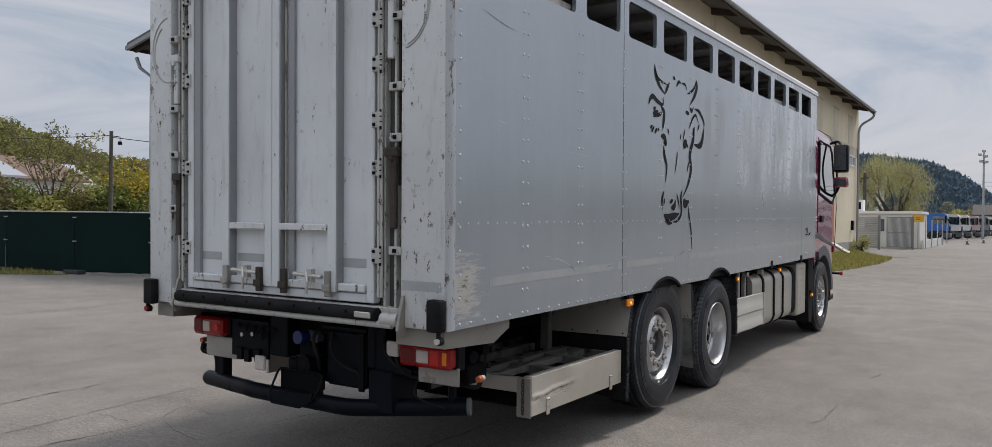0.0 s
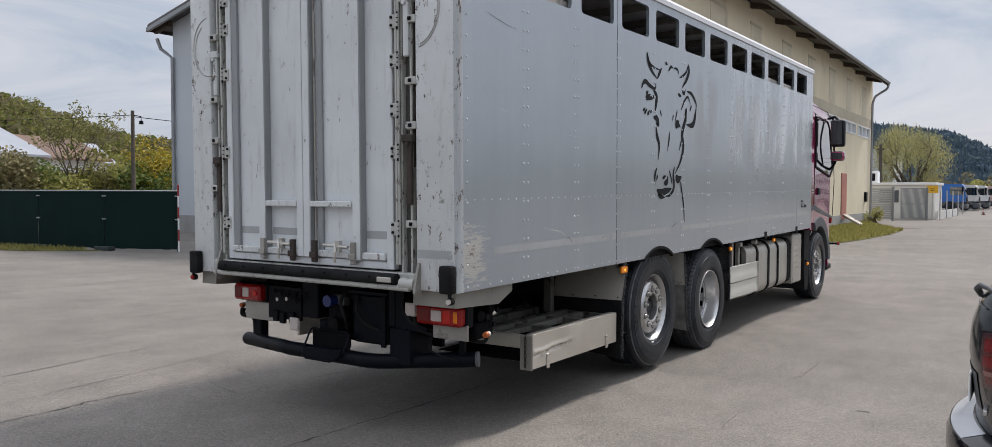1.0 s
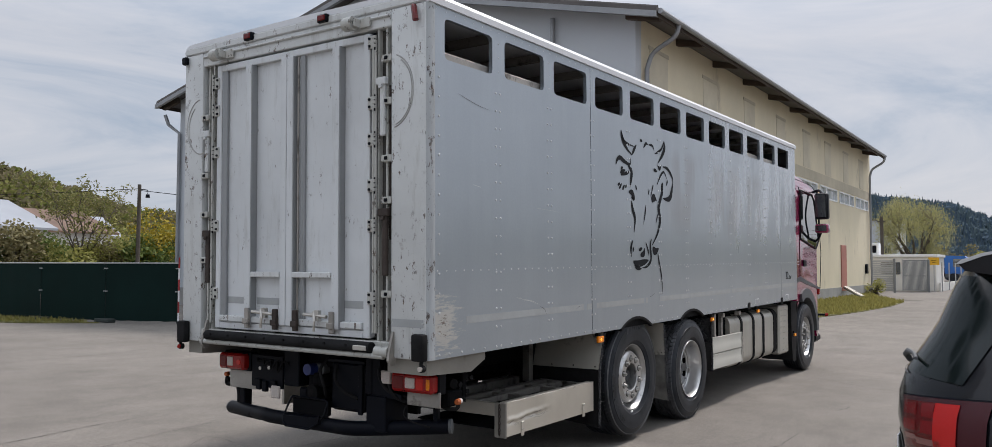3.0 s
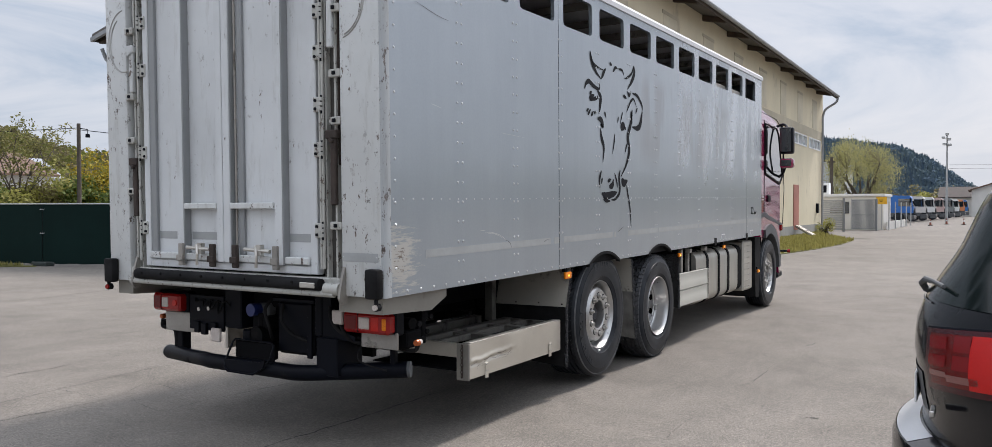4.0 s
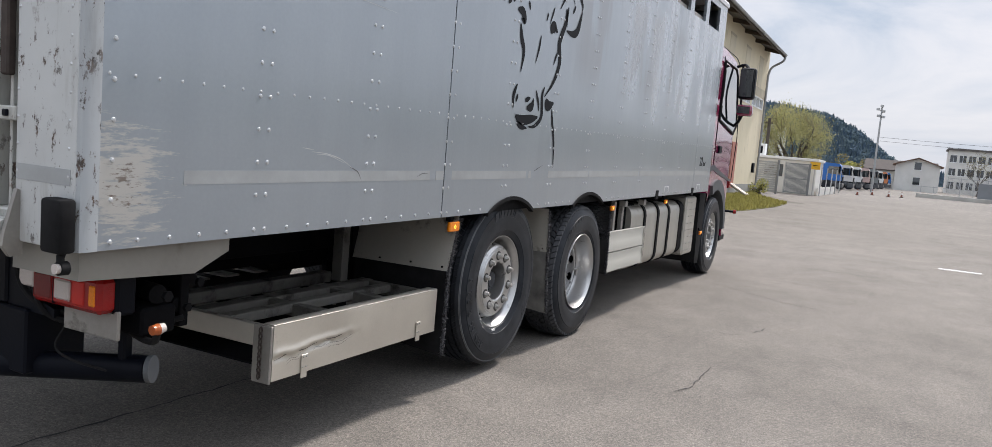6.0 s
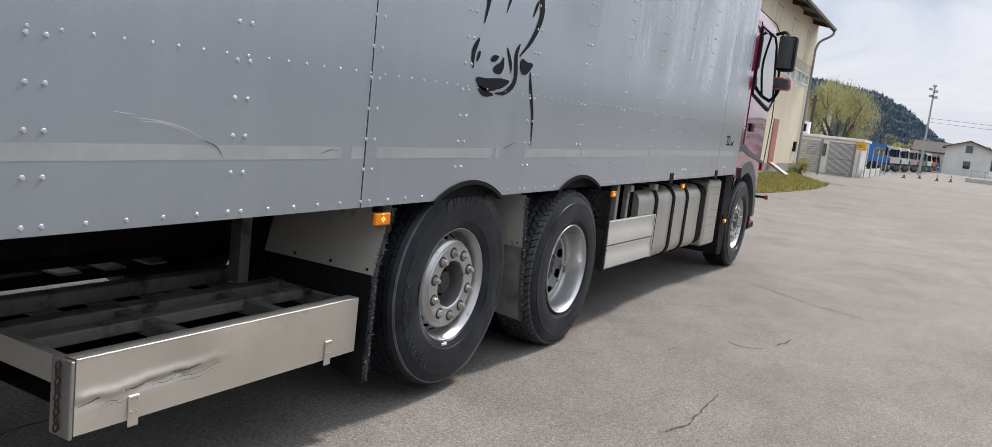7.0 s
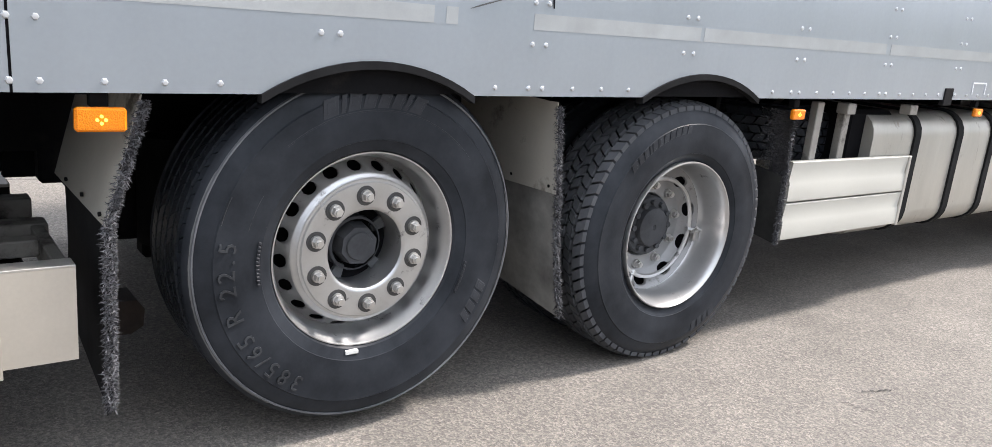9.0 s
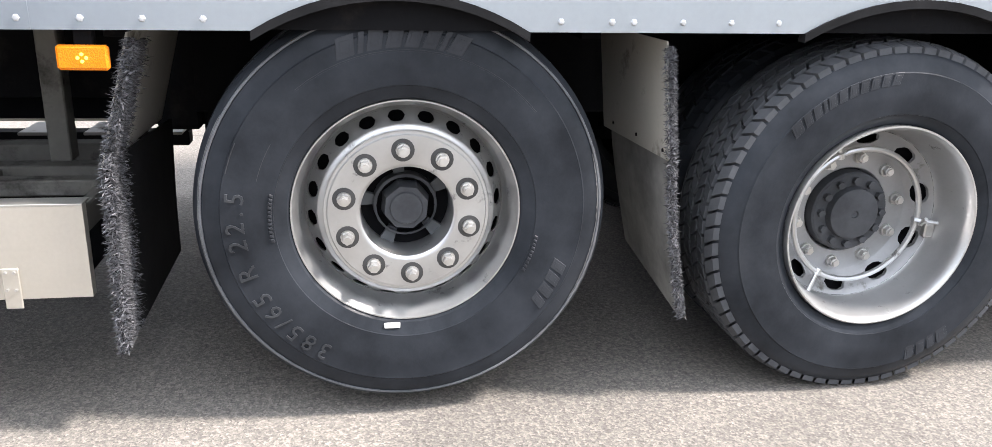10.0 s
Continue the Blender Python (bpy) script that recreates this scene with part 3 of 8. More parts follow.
def stroke(width, pts):
    """A brush line that swells in the middle, on the side panel; width in millimetres."""
    path = curve_pts([(p[0], p[1], 0) for p in pts], 8)
    k = len(path)
    left, right = [], []
    for i, p in enumerate(path):
        d = (path[min(i + 1, k - 1)] - path[max(i - 1, 0)]).normalized()
        w = 0.00095 * width * (0.12 + 0.88 * math.sin(math.pi * min(1, (i + 0.5) / k) ** 0.8))
        nrm = Vector((-d.y, d.x, 0)) * w
        left.append(cow.verts.new((0.0022, (p + nrm).x, (p + nrm).y)))
        right.append(cow.verts.new((0.0022, (p - nrm).x, (p - nrm).y)))
    for i in range(k - 1):
        cow.faces.new((left[i], left[i + 1], right[i + 1], right[i]))


stroke(22, [(-0.297, 1.773),(-0.272, 1.694),(-0.189, 1.622),(-0.071, 1.567)])
stroke(14, [(-0.297, 1.773),(-0.244, 1.688),(-0.141, 1.659),(-0.02, 1.652)])
stroke(20, [(-0.071, 1.574),(-0.021, 1.631),(0.025, 1.674)])
stroke(16, [(0.106, 1.73),(0.156, 1.719)])
stroke(16, [(0.18, 1.664),(0.233, 1.707),(0.285, 1.705)])
stroke(12, [(0.301, 1.706),(0.391, 1.703),(0.427, 1.659)])
stroke(26, [(0.669, 1.781),(0.678, 1.709),(0.608, 1.623),(0.511, 1.547)])
stroke(14, [(0.669, 1.781),(0.61, 1.702),(0.498, 1.649),(0.437, 1.634)])
stroke(22, [(-0.409, 1.452),(-0.376, 1.5),(-0.322, 1.521),(-0.239, 1.495),(-0.121, 1.479),(-0.106, 1.538)])
stroke(16, [(-0.31, 1.421),(-0.264, 1.441)])
stroke(20, [(-0.32, 1.386),(-0.217, 1.419)])
stroke(18, [(-0.311, 1.366),(-0.171, 1.399),(-0.156, 1.421)])
stroke(14, [(-0.373, 1.27),(-0.327, 1.294)])
stroke(14, [(-0.346, 1.242),(-0.29, 1.293)])
stroke(16, [(-0.282, 1.237),(-0.235, 1.281)])
stroke(14, [(-0.217, 1.258),(-0.197, 1.288)])
stroke(26, [(-0.155, 1.462),(-0.089, 1.416),(-0.101, 1.332),(-0.122, 1.268)])
stroke(30, [(-0.151, 1.226),(-0.08, 1.22),(-0.047, 1.171),(-0.095, 1.178)])
stroke(24, [(-0.096, 1.147),(-0.069, 1.066),(-0.023, 0.985),(-0.045, 0.86)])
stroke(12, [(0.217, 1.122),(0.199, 1.037),(0.161, 0.939)])
stroke(12, [(-0.005, 1.298),(0.023, 1.248)])
stroke(10, [(0.396, 1.328),(0.339, 1.216)])
stroke(10, [(0.299, 1.277),(0.282, 1.223)])
stroke(44, [(0.441, 1.222),(0.387, 1.192),(0.37, 1.157)])
stroke(30, [(0.457, 1.201),(0.44, 1.178)])
stroke(30, [(0.599, 1.355),(0.596, 1.254),(0.52, 1.117),(0.549, 0.985),(0.474, 0.851),(0.347, 0.741)])
stroke(18, [(0.411, 1.478),(0.492, 1.463)])
stroke(18, [(0.51, 1.531),(0.554, 1.495),(0.599, 1.54)])
stroke(18, [(0.633, 1.524),(0.758, 1.509),(0.872, 1.433),(0.882, 1.376)])
stroke(32, [(0.882, 1.376),(0.825, 1.246),(0.748, 1.207),(0.623, 1.211)])
stroke(14, [(0.488, 1.335),(0.574, 1.43),(0.659, 1.471),(0.731, 1.409)])
stroke(18, [(0.628, 1.368),(0.614, 1.3),(0.624, 1.234)])
stroke(14, [(0.754, 1.4),(0.712, 1.341)])
stroke(12, [(0.496, 1.049),(0.45, 0.96)])
stroke(18, [(-0.076, 0.787),(-0.116, 0.714),(-0.109, 0.637)])
stroke(14, [(-0.058, 0.726),(-0.079, 0.674)])
stroke(14, [(0.207, 0.771),(0.257, 0.697),(0.271, 0.644)])
stroke(20, [(0.338, 0.805),(0.31, 0.74),(0.322, 0.611),(0.227, 0.544),(0.124, 0.533)])
stroke(18, [(0.054, 0.695),(0.129, 0.717)])
stroke(30, [(0.087, 0.65),(0.158, 0.665),(0.18, 0.718)])
stroke(34, [(-0.071, 0.592),(0.026, 0.571),(0.177, 0.587),(0.264, 0.603)])
stroke(20, [(-0.048, 0.555),(0.025, 0.53),(0.109, 0.524)])
stroke(40, [(0.368, 0.724),(0.42, 0.687),(0.508, 0.712)])
stroke(16, [(0.485, 0.672),(0.52, 0.568),(0.571, 0.435),(0.593, 0.27)])
part("cow_decal", cow, M_INK, truck, "black line drawing of a horned cow head", BODY)


def writing(text, size, mat, m, parent, name="writing", depth=0.0012, shear=0.0):
    cu = bpy.data.curves.new(name, "FONT")
    cu.body, cu.size, cu.extrude, cu.align_x, cu.align_y = text, size, depth, "CENTER", "CENTER"
    cu.resolution_u = 2
    cu.shear = shear
    tmp = bpy.data.objects.new(name, cu)
    me = bpy.data.meshes.new_from_object(tmp)
    bpy.data.objects.remove(tmp)
    bm = bmesh.new()
    bm.from_mesh(me)
    bpy.data.meshes.remove(me)
    return part(name, bm, mat, parent, "", m)


FACE_X = Matrix(((0, 0, 1, 0), (1, 0, 0, 0), (0, 1, 0, 0), (0, 0, 0, 1)))
writing("22", 0.15, M_INK, BODY @ Matrix.Translation((0.002, 5.06, 0.36)) @ FACE_X, truck)
writing(",5m²", 0.07, M_INK, BODY @ Matrix.Translation((0.002, 5.22, 0.335)) @ FACE_X, truck)

# ---- rear frame and door ----
RY = YR - 0.04
for x0, x1 in ((XL, -2.25), (-0.30, -0.012)):
    bm = bmesh.new()
    box(bm, (x0, RY, 0.0), (x1, YR + 0.05, 2.235), 0.012, 2)
    part("corner_post", bm, M_WORN, truck, "chipped white-painted corner post", BODY)
bm = bmesh.new()
prism(bm, [(-0.02, RY + 0.004), (0.0, RY + 0.012), (0.006, RY + 0.03), (0.006, YR + 0.03), (-0.02, YR + 0.03)], "z", 0.0, 2.235)
part("corner_trim", bm, M_TRIM, truck, "dented metal corner edge", BODY)
bm = bmesh.new()
for x in (-0.285, -0.04, XL + 0.03, -2.265):
    for k in range(26):
        c = Vector((x, RY, 0.06 + 0.084 * k))
        a = ring(bm, c, Vector((1, 0, 0)), Vector((0, 0, 1)), 0.006, 6)
        b = ring(bm, c + Vector((0, -0.003, 0)), Vector((1, 0, 0)), Vector((0, 0, 1)), 0.003, 6)
        bridge(bm, a, b)
        bm.faces.new(b)
tagged(part("rivets", bm, M_RIVET, truck, "", BODY), kind="stuff")
boxes("top_rail", M_WORN, truck, [((XL + 0.01, RY - 0.004, 2.237), (-0.01, YR - 0.031, 2.29))], 0.008, "", BODY)
boxes("header", M_WORN, truck, [((-2.25, RY + 0.005, 2.125), (-0.30, YR + 0.05, 2.235)), ((-2.25, RY - 0.012, 2.19), (-0.30, RY + 0.005, 2.205))], 0.006, "white header beam above the door", BODY)
boxes("sill", M_WORN2, truck, [((-2.25, RY + 0.005, 0.0), (-0.30, YR + 0.05, 0.10))], 0.006, "", BODY)
# dark base with rusty brown patches for the channel backs
M_CHANNEL = surf("dark_channel_paint", (0.065, 0.062, 0.056), 0.7, 0.0, 0.4, 4, 40, 0.2, (0.05, 0.035, 0.025), 0.3, 6)
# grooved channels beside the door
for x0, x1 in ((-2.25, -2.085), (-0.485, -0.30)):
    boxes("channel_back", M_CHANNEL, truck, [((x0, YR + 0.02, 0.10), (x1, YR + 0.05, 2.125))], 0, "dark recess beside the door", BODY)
    boxes("hinge_channel", M_WORN2, truck, [((x0 + 0.05, YR - 0.02, 0.10), (x0 + 0.065, YR + 0.02, 2.125)), ((x1 - 0.06, YR - 0.02, 0.1), (x1 - 0.045, YR + 0.02, 2.125))], 0.002, "", BODY)
boxes("stain_strip", M_RUST, truck, [((-0.36, YR - 0.005, 0.75), (-0.335, YR + 0.02, 1.75)), ((-2.20, YR - 0.005, 0.5), (-2.18, YR + 0.02, 1.3))], 0.002, "rust-stained strip", BODY)

DX0, DX1, DZ0, DZ1, DY = -2.080, -0.490, 0.112, 2.108, YR - 0.005
boxes("door_gap", M_DARK, truck, [((-2.086, YR + 0.03, 0.10), (-0.484, YR + 0.05, 2.125))], 0, "dark gap round the door", BODY)
door = boxes("rear_door", M_DOOR, truck, [((DX0 + 0.05, DY, DZ0 + 0.04), (DX1 - 0.05, DY + 0.03, DZ1 - 0.04))], 0, "ribbed grey metal loading door", BODY)
boxes("door_frame", M_DOOR, door, [((DX0, DY - 0.03, DZ0), (DX0 + 0.055, DY + 0.03, DZ1)), ((DX1 - 0.055, DY - 0.03, DZ0), (DX1, DY + 0.03, DZ1)),
      ((DX0 + 0.055, DY - 0.03, DZ1 - 0.05), (DX1 - 0.055, DY + 0.028, DZ1)), ((DX0 + 0.055, DY - 0.03, DZ0), (DX1 - 0.055, DY + 0.028, DZ0 + 0.05))], 0.005, "", BODY)
# each rib gets a thin flank strip with its shade put into the grey
for x in (-1.650, -0.748):
    bm = bmesh.new()
    prism(bm, [(x - 0.078, DY), (x - 0.062, DY - 0.055), (x, DY - 0.055), (x, DY)], "z", DZ0 + 0.05, DZ1 - 0.05)
    rib = part("rib", bm, M_DOOR, door, "", BODY)
    boxes("rib_flank", M_RIBSHADE, rib, [((x + 0.0005, DY - 0.053, DZ0 + 0.05), (x + 0.010, DY - 0.001, DZ1 - 0.05))], 0.002, "", BODY)
for x in (-1.335, -1.270):
    boxes("centre_stile", M_DOOR, door, [((x, DY - 0.05, DZ0 + 0.05), (x + 0.060, DY, DZ1 - 0.05))], 0.004, "", BODY)
boxes("stile_flank", M_RIBSHADE, door, [((-1.2095, DY - 0.048, DZ0 + 0.05), (-1.200, DY, DZ1 - 0.05))], 0.002, "", BODY)
boxes("stile_groove", M_RIBSHADE, door, [((-1.160, DY - 0.022, DZ0 + 0.05), (-1.115, DY, DZ1 - 0.05))], 0.004, "", BODY)
bm = bmesh.new()
cyl(bm, (-1.178, DY - 0.022, DZ0 + 0.16), (-1.178, DY - 0.022, DZ1 - 0.06), 0.007, 8)
part("lock_rod", bm, M_ALUD, door, "thin locking rod", BODY)
bm = bmesh.new()
cyl(bm, (-1.352, DY - 0.020, DZ0 + 0.16), (-1.352, DY - 0.020, 1.30), 0.007, 8)
part("lock_rod", bm, M_CHASSIS, door, "", BODY)
# edge strip: shade beside the door frame, put into its grey
boxes("edge_strip", M_RIBSHADE, door, [((DX0 + 0.06, DY - 0.024, DZ0 + 0.05), (DX0 + 0.115, DY, DZ1 - 0.05))], 0.003, "", BODY)
boxes("stile_gap", M_DARK, door, [((-1.350, DY - 0.012, DZ0 + 0.05), (-1.336, DY - 0.001, DZ1 - 0.05)), ((DX1 - 0.064, DY - 0.012, DZ0 + 0.05), (DX1 - 0.056, DY - 0.001, DZ1 - 0.05))], 0, "dark gap beside the stile", BODY)
boxes("cross_rail", M_WORN, door, [((-1.648, DY - 0.054, 0.50), (-1.337, DY - 0.012, 0.538)), ((-1.208, DY - 0.054, 0.50), (-0.826, DY - 0.012, 0.538))], 0.004, "", BODY)
boxes("bottom_rail", M_WORN, door, [((DX0 + 0.06, DY - 0.045, DZ0 + 0.055), (DX1 - 0.06, DY, DZ0 + 0.10))], 0.006, "", BODY)
boxes("tape", M_TAPE, door, [((-2.02, DY - 0.0015, 0.30), (-1.76, DY, 0.35)), ((-1.63, DY - 0.0015, 0.30), (-1.35, DY, 0.35)), ((-0.74, DY - 0.0015, 0.30), (-0.55, DY, 0.35))], 0, "faded tape strip", BODY)
boxes("tape", M_TAPE, truck, [((-0.29, RY - 0.0015, 0.2), (-0.03, RY, 0.25))], 0, "", BODY)
# latches at the foot of the door
for x, m in ((-1.665, M_ALUD), (-1.365, M_RUST), (-1.155, M_RUST), (-0.80, M_ALUD)):
    boxes("bolt", m, door, [((x - 0.02, DY - 0.075, DZ0 + 0.02), (x + 0.02, DY - 0.046, DZ0 + 0.165)), ((x - 0.03, DY - 0.085, DZ0 + 0.05), (x + 0.03, DY - 0.076, DZ0 + 0.09))], 0.004, "", BODY)
for x in (-1.60, -1.06):
    bm = bmesh.new()
    cyl(bm, (x, DY - 0.07, DZ0 + 0.14), (x + 0.22, DY - 0.07, DZ0 + 0.13), 0.012, 8)
    tube(bm, [(x + 0.10, DY - 0.075, DZ0 + 0.16), (x + 0.13, DY - 0.095, DZ0 + 0.10), (x + 0.12, DY - 0.09, DZ0 + 0.03)], 0.009, 6)
    box(bm, (x + 0.11, DY - 0.08, DZ0 + 0.10), (x + 0.15, DY - 0.05, DZ0 + 0.17))
    part("latch", bm, M_ALU, door, "", BODY)
# hinge plates, rods and over-centre catches
for side, xs, zs in ((1, -0.470, (0.33, 0.80, 1.06, 1.36, 1.60, 2.0)), (-1, -2.075, (0.33, 0.84, 1.40, 1.72, 1.93))):
    for z in zs:
        bm = bmesh.new()
        box(bm, (xs - 0.032, DY - 0.039, z), (xs + 0.028, DY - 0.028, z + 0.085), 0.003)
        for dz in (0.006, 0.034, 0.062):
            cyl(bm, (xs + side * 0.034, DY - 0.040, z + dz), (xs + side * 0.034, DY - 0.040, z + dz + 0.020), 0.012, 10)
        hinge = part("hinge", bm, M_WORN2, truck, "bolted hinge plate", BODY)
        for dz in (0.018, 0.066):
            bm = bmesh.new()
            cyl(bm, (xs - 0.012 * side, DY - 0.039, z + dz), (xs - 0.012 * side, DY - 0.047, z + dz), 0.0095, 6)
            part("bolt", bm, M_BLACK, hinge, "", BODY)
        bm = bmesh.new()
        cyl(bm, (xs + side * 0.034, DY - 0.040, z - 0.012), (xs + side * 0.034, DY - 0.040, z + 0.095), 0.006, 8)
        part("hinge_pin", bm, M_BLACK, hinge, "", BODY)
for x in (-0.455, -0.435, -2.13):
    bm = bmesh.new()
    cyl(bm, (x, DY - 0.03, 0.15), (x, DY - 0.03, 2.05), 0.009, 8)
    part("lock_rod", bm, M_WORN2, truck, "", BODY)
for x, z0, z1 in ((-0.37, 1.42, 1.80), (-2.19, 1.30, 1.62), (-0.35, 0.52, 0.95), (-2.17, 0.45, 0.85)):
    bm = bmesh.new()
    box(bm, (x - 0.02, RY - 0.01, z0), (x + 0.02, RY + 0.02, z1), 0.006)
    box(bm, (x - 0.05, RY - 0.02, z1 - 0.05), (x + 0.035, RY + 0.02, z1), 0.006)
    cyl(bm, (x, RY - 0.01, z1 - 0.06), (x, RY - 0.03, z1 - 0.06), 0.014, 8)
    part("catch_lever", bm, M_WORN if z0 > 1 else M_RUST, truck, "", BODY)
for x, zs in ((-0.335, (0.38, 0.98, 1.25, 1.62, 1.9)), (-2.215, (0.6, 0.95, 1.25, 1.7))):
    for z in zs:
        boxes("bracket", M_WORN2, truck, [((x - 0.045, RY - 0.006, z), (x + 0.04, RY + 0.03, z + 0.045))], 0.004, "", BODY)
        boxes("bracket_bolt", M_BLACK, truck, [((x - 0.012, RY - 0.016, z + 0.012), (x + 0.012, RY - 0.006, z + 0.034))], 0.003, "", BODY)
M_WEAR = surf("worn_bare_paint", (0.40, 0.40, 0.385), 0.6, 0.1, 0.3, 6, 60, 0.1)
# round scuffs worn by swinging levers
for x, z, r, a0, a1 in ((-0.30, 1.70, 0.19, -80, 75), (-0.30, 1.70, 0.178, -76, 60), (-2.27, 1.66, 0.17, 95, 290), (-2.265, 1.64, 0.155, 120, 300)):
    bm = bmesh.new()
    pts = [(x + r * math.cos(radians(a0 + (a1 - a0) * i / 20)), RY - 0.001, z + 1.25 * r * math.sin(radians(a0 + (a1 - a0) * i / 20))) for i in range(21)]
    tube(bm, pts, 0.0045, 4)
    part("wear_ring", bm, M_WEAR, truck, "curved wear mark", BODY)
# black foot rail, pivots and torsion tube
bm = bmesh.new()
tube(bm, [(-2.11, RY - 0.040, 0.062), (-0.425, RY - 0.040, 0.062)], 0.036, 16)
rail = part("foot_rail", bm, M_RUBBER, truck, "black rubber foot rail", BODY)
for k in range(8):
    bm = bmesh.new()
    cyl(bm, (-2.02 + 0.2 * k, RY - 0.072, 0.072), (-2.02 + 0.2 * k, RY - 0.081, 0.074), 0.008, 8)
    part("bolt", bm, M_CHASSIS, rail, "", BODY)
bm = bmesh.new()
box(bm, (-0.555, RY - 0.083, 0.044), (-0.44, RY - 0.070, 0.076), 0.004)
part("rail_end", bm, M_ALU, truck, "", BODY)
bm = bmesh.new()
tube(bm, [(-2.2, RY - 0.03, 0.012), (-0.33, RY - 0.03, 0.012)], 0.020, 14)
cyl(bm, (-0.40, RY - 0.022, 0.040), (-0.29, RY - 0.022, 0.040), 0.036, 16)
part("pivot_tube", bm, M_WORN2, truck, "bare metal pivot tube", BODY)
for x in (-0.285, -2.17):
    bm = bmesh.new()
    prism(bm, [(RY - 0.055, -0.01), (RY - 0.03, -0.045), (RY + 0.01, -0.04), (RY + 0.01, 0.16), (RY - 0.01, 0.17), (RY - 0.05, 0.03)], "x", x, x + 0.018)
    part("pivot_plate", bm, M_ALUD, truck, "", BODY)
for x, dz in ((-0.085, 0.0), (XL + 0.012, -0.012)):
    bm = bmesh.new()
    box(bm, (x, RY - 0.06, dz), (x + 0.092, RY - 0.001, 0.165 + dz), 0.012, 2)
    part("bump_stop", bm, M_RUBBER, truck, "black rubber buffer block", BODY)
# lamps over the door
for x in (-1.735, -0.955):
    lamp = boxes("marker_lamp", M_BLACK, truck, [((x, RY - 0.030, 2.246), (x + 0.090, RY + 0.01, 2.302))], 0.006, "small dark red marker lamp in a black frame", BODY)
    boxes("lens", M_DARKRED, lamp, [((x + 0.010, RY - 0.040, 2.254), (x + 0.080, RY - 0.025, 2.294))], 0.006, "dark red lens", BODY)
for x in (-2.02, -0.62):
    bm = bmesh.new()
    cyl(bm, (x - 0.035, RY - 0.055, 2.175), (x + 0.045, RY - 0.055, 2.175), 0.046, 18)
    roller = part("roller", bm, M_WORN2, truck, "grimy pale guide roller", BODY)
    bm = bmesh.new()
    cyl(bm, (x + 0.045, RY - 0.055, 2.175), (x + 0.056, RY - 0.055, 2.175), 0.016, 10)
    part("axle_bolt", bm, M_CHASSIS, roller, "", BODY)
    bm = bmesh.new()
    box(bm, (x + 0.056, RY - 0.075, 2.150), (x + 0.066, RY - 0.006, 2.205), 0.002)
    box(bm, (x + 0.066, RY - 0.020, 2.145), (x + 0.150, RY - 0.006, 2.210), 0.003)
    part("bracket", bm, M_WORN2, roller, "", BODY)
bm = bmesh.new()
tube(bm, [(-0.10, RY - 0.01, 2.215), (-0.08, RY - 0.03, 2.19), (-0.06, RY - 0.04, 2.115)], 0.02, 8)
part("clearance_lamp", bm, M_DARKRED, truck, "red lamp on a rubber arm", BODY)
boxes("clearance_lamp", M_BLACK, truck, [((XL + 0.0, RY - 0.035, 2.165), (XL + 0.055, RY + 0.0, 2.225))], 0.008, "", BODY)

# ---- chassis ----
M_RACK = surf("grimy_rack_metal", (0.165, 0.156, 0.138), 0.6, 0.3, 0.35, 3, 40, 0.2, (0.04, 0.035, 0.03), 0.3, 5)
for x in (-0.87, -1.69):
    boxes("frame_rail", M_CHASSIS, truck, [((x, -2.55, 0.74), (x + 0.08, 6.9, 0.99))], 0.004)
boxes("cross_member", M_CHASSIS, truck, [((-1.61, y, 0.78), (-0.87, y + 0.09, 0.95)) for y in (-2.5, -1.6, -0.7, 0.65, 2.2, 3.6, 4.9)], 0.004)
boxes("underbody_beam", M_CHASSIS, truck, [((XL + 0.30, y, 0.985 + 0.0119 * y), (-0.30, y + 0.06, 1.025 + 0.0119 * y)) for y in [YR + 0.15 + 0.42 * i for i in range(20)] if not any(a[0] - 0.15 < y < a[1] + 0.1 for a in ARCHES)], 0.003)
# beige rear corner beams
M_CORNER = surf("dusty_beige_metal", (0.25, 0.236, 0.208), 0.6, 0.25, 0.14, 2, 50, 0.1, (0.2, 0.18, 0.15), 0.1, 3)
for x0, x1 in ((-0.36, -0.035), (XL + 0.035, XL + 0.20)):
    bm = bmesh.new()
    prism(bm, [(-2.98, 0.99), (-2.36, 0.995), (-2.36, 0.945), (-2.52, 0.875), (-2.74, 0.885), (-2.98, 0.895)], "x", x0, x1)
    part("corner_beam", bm, M_CORNER, truck, "dusty beige metal corner beam")
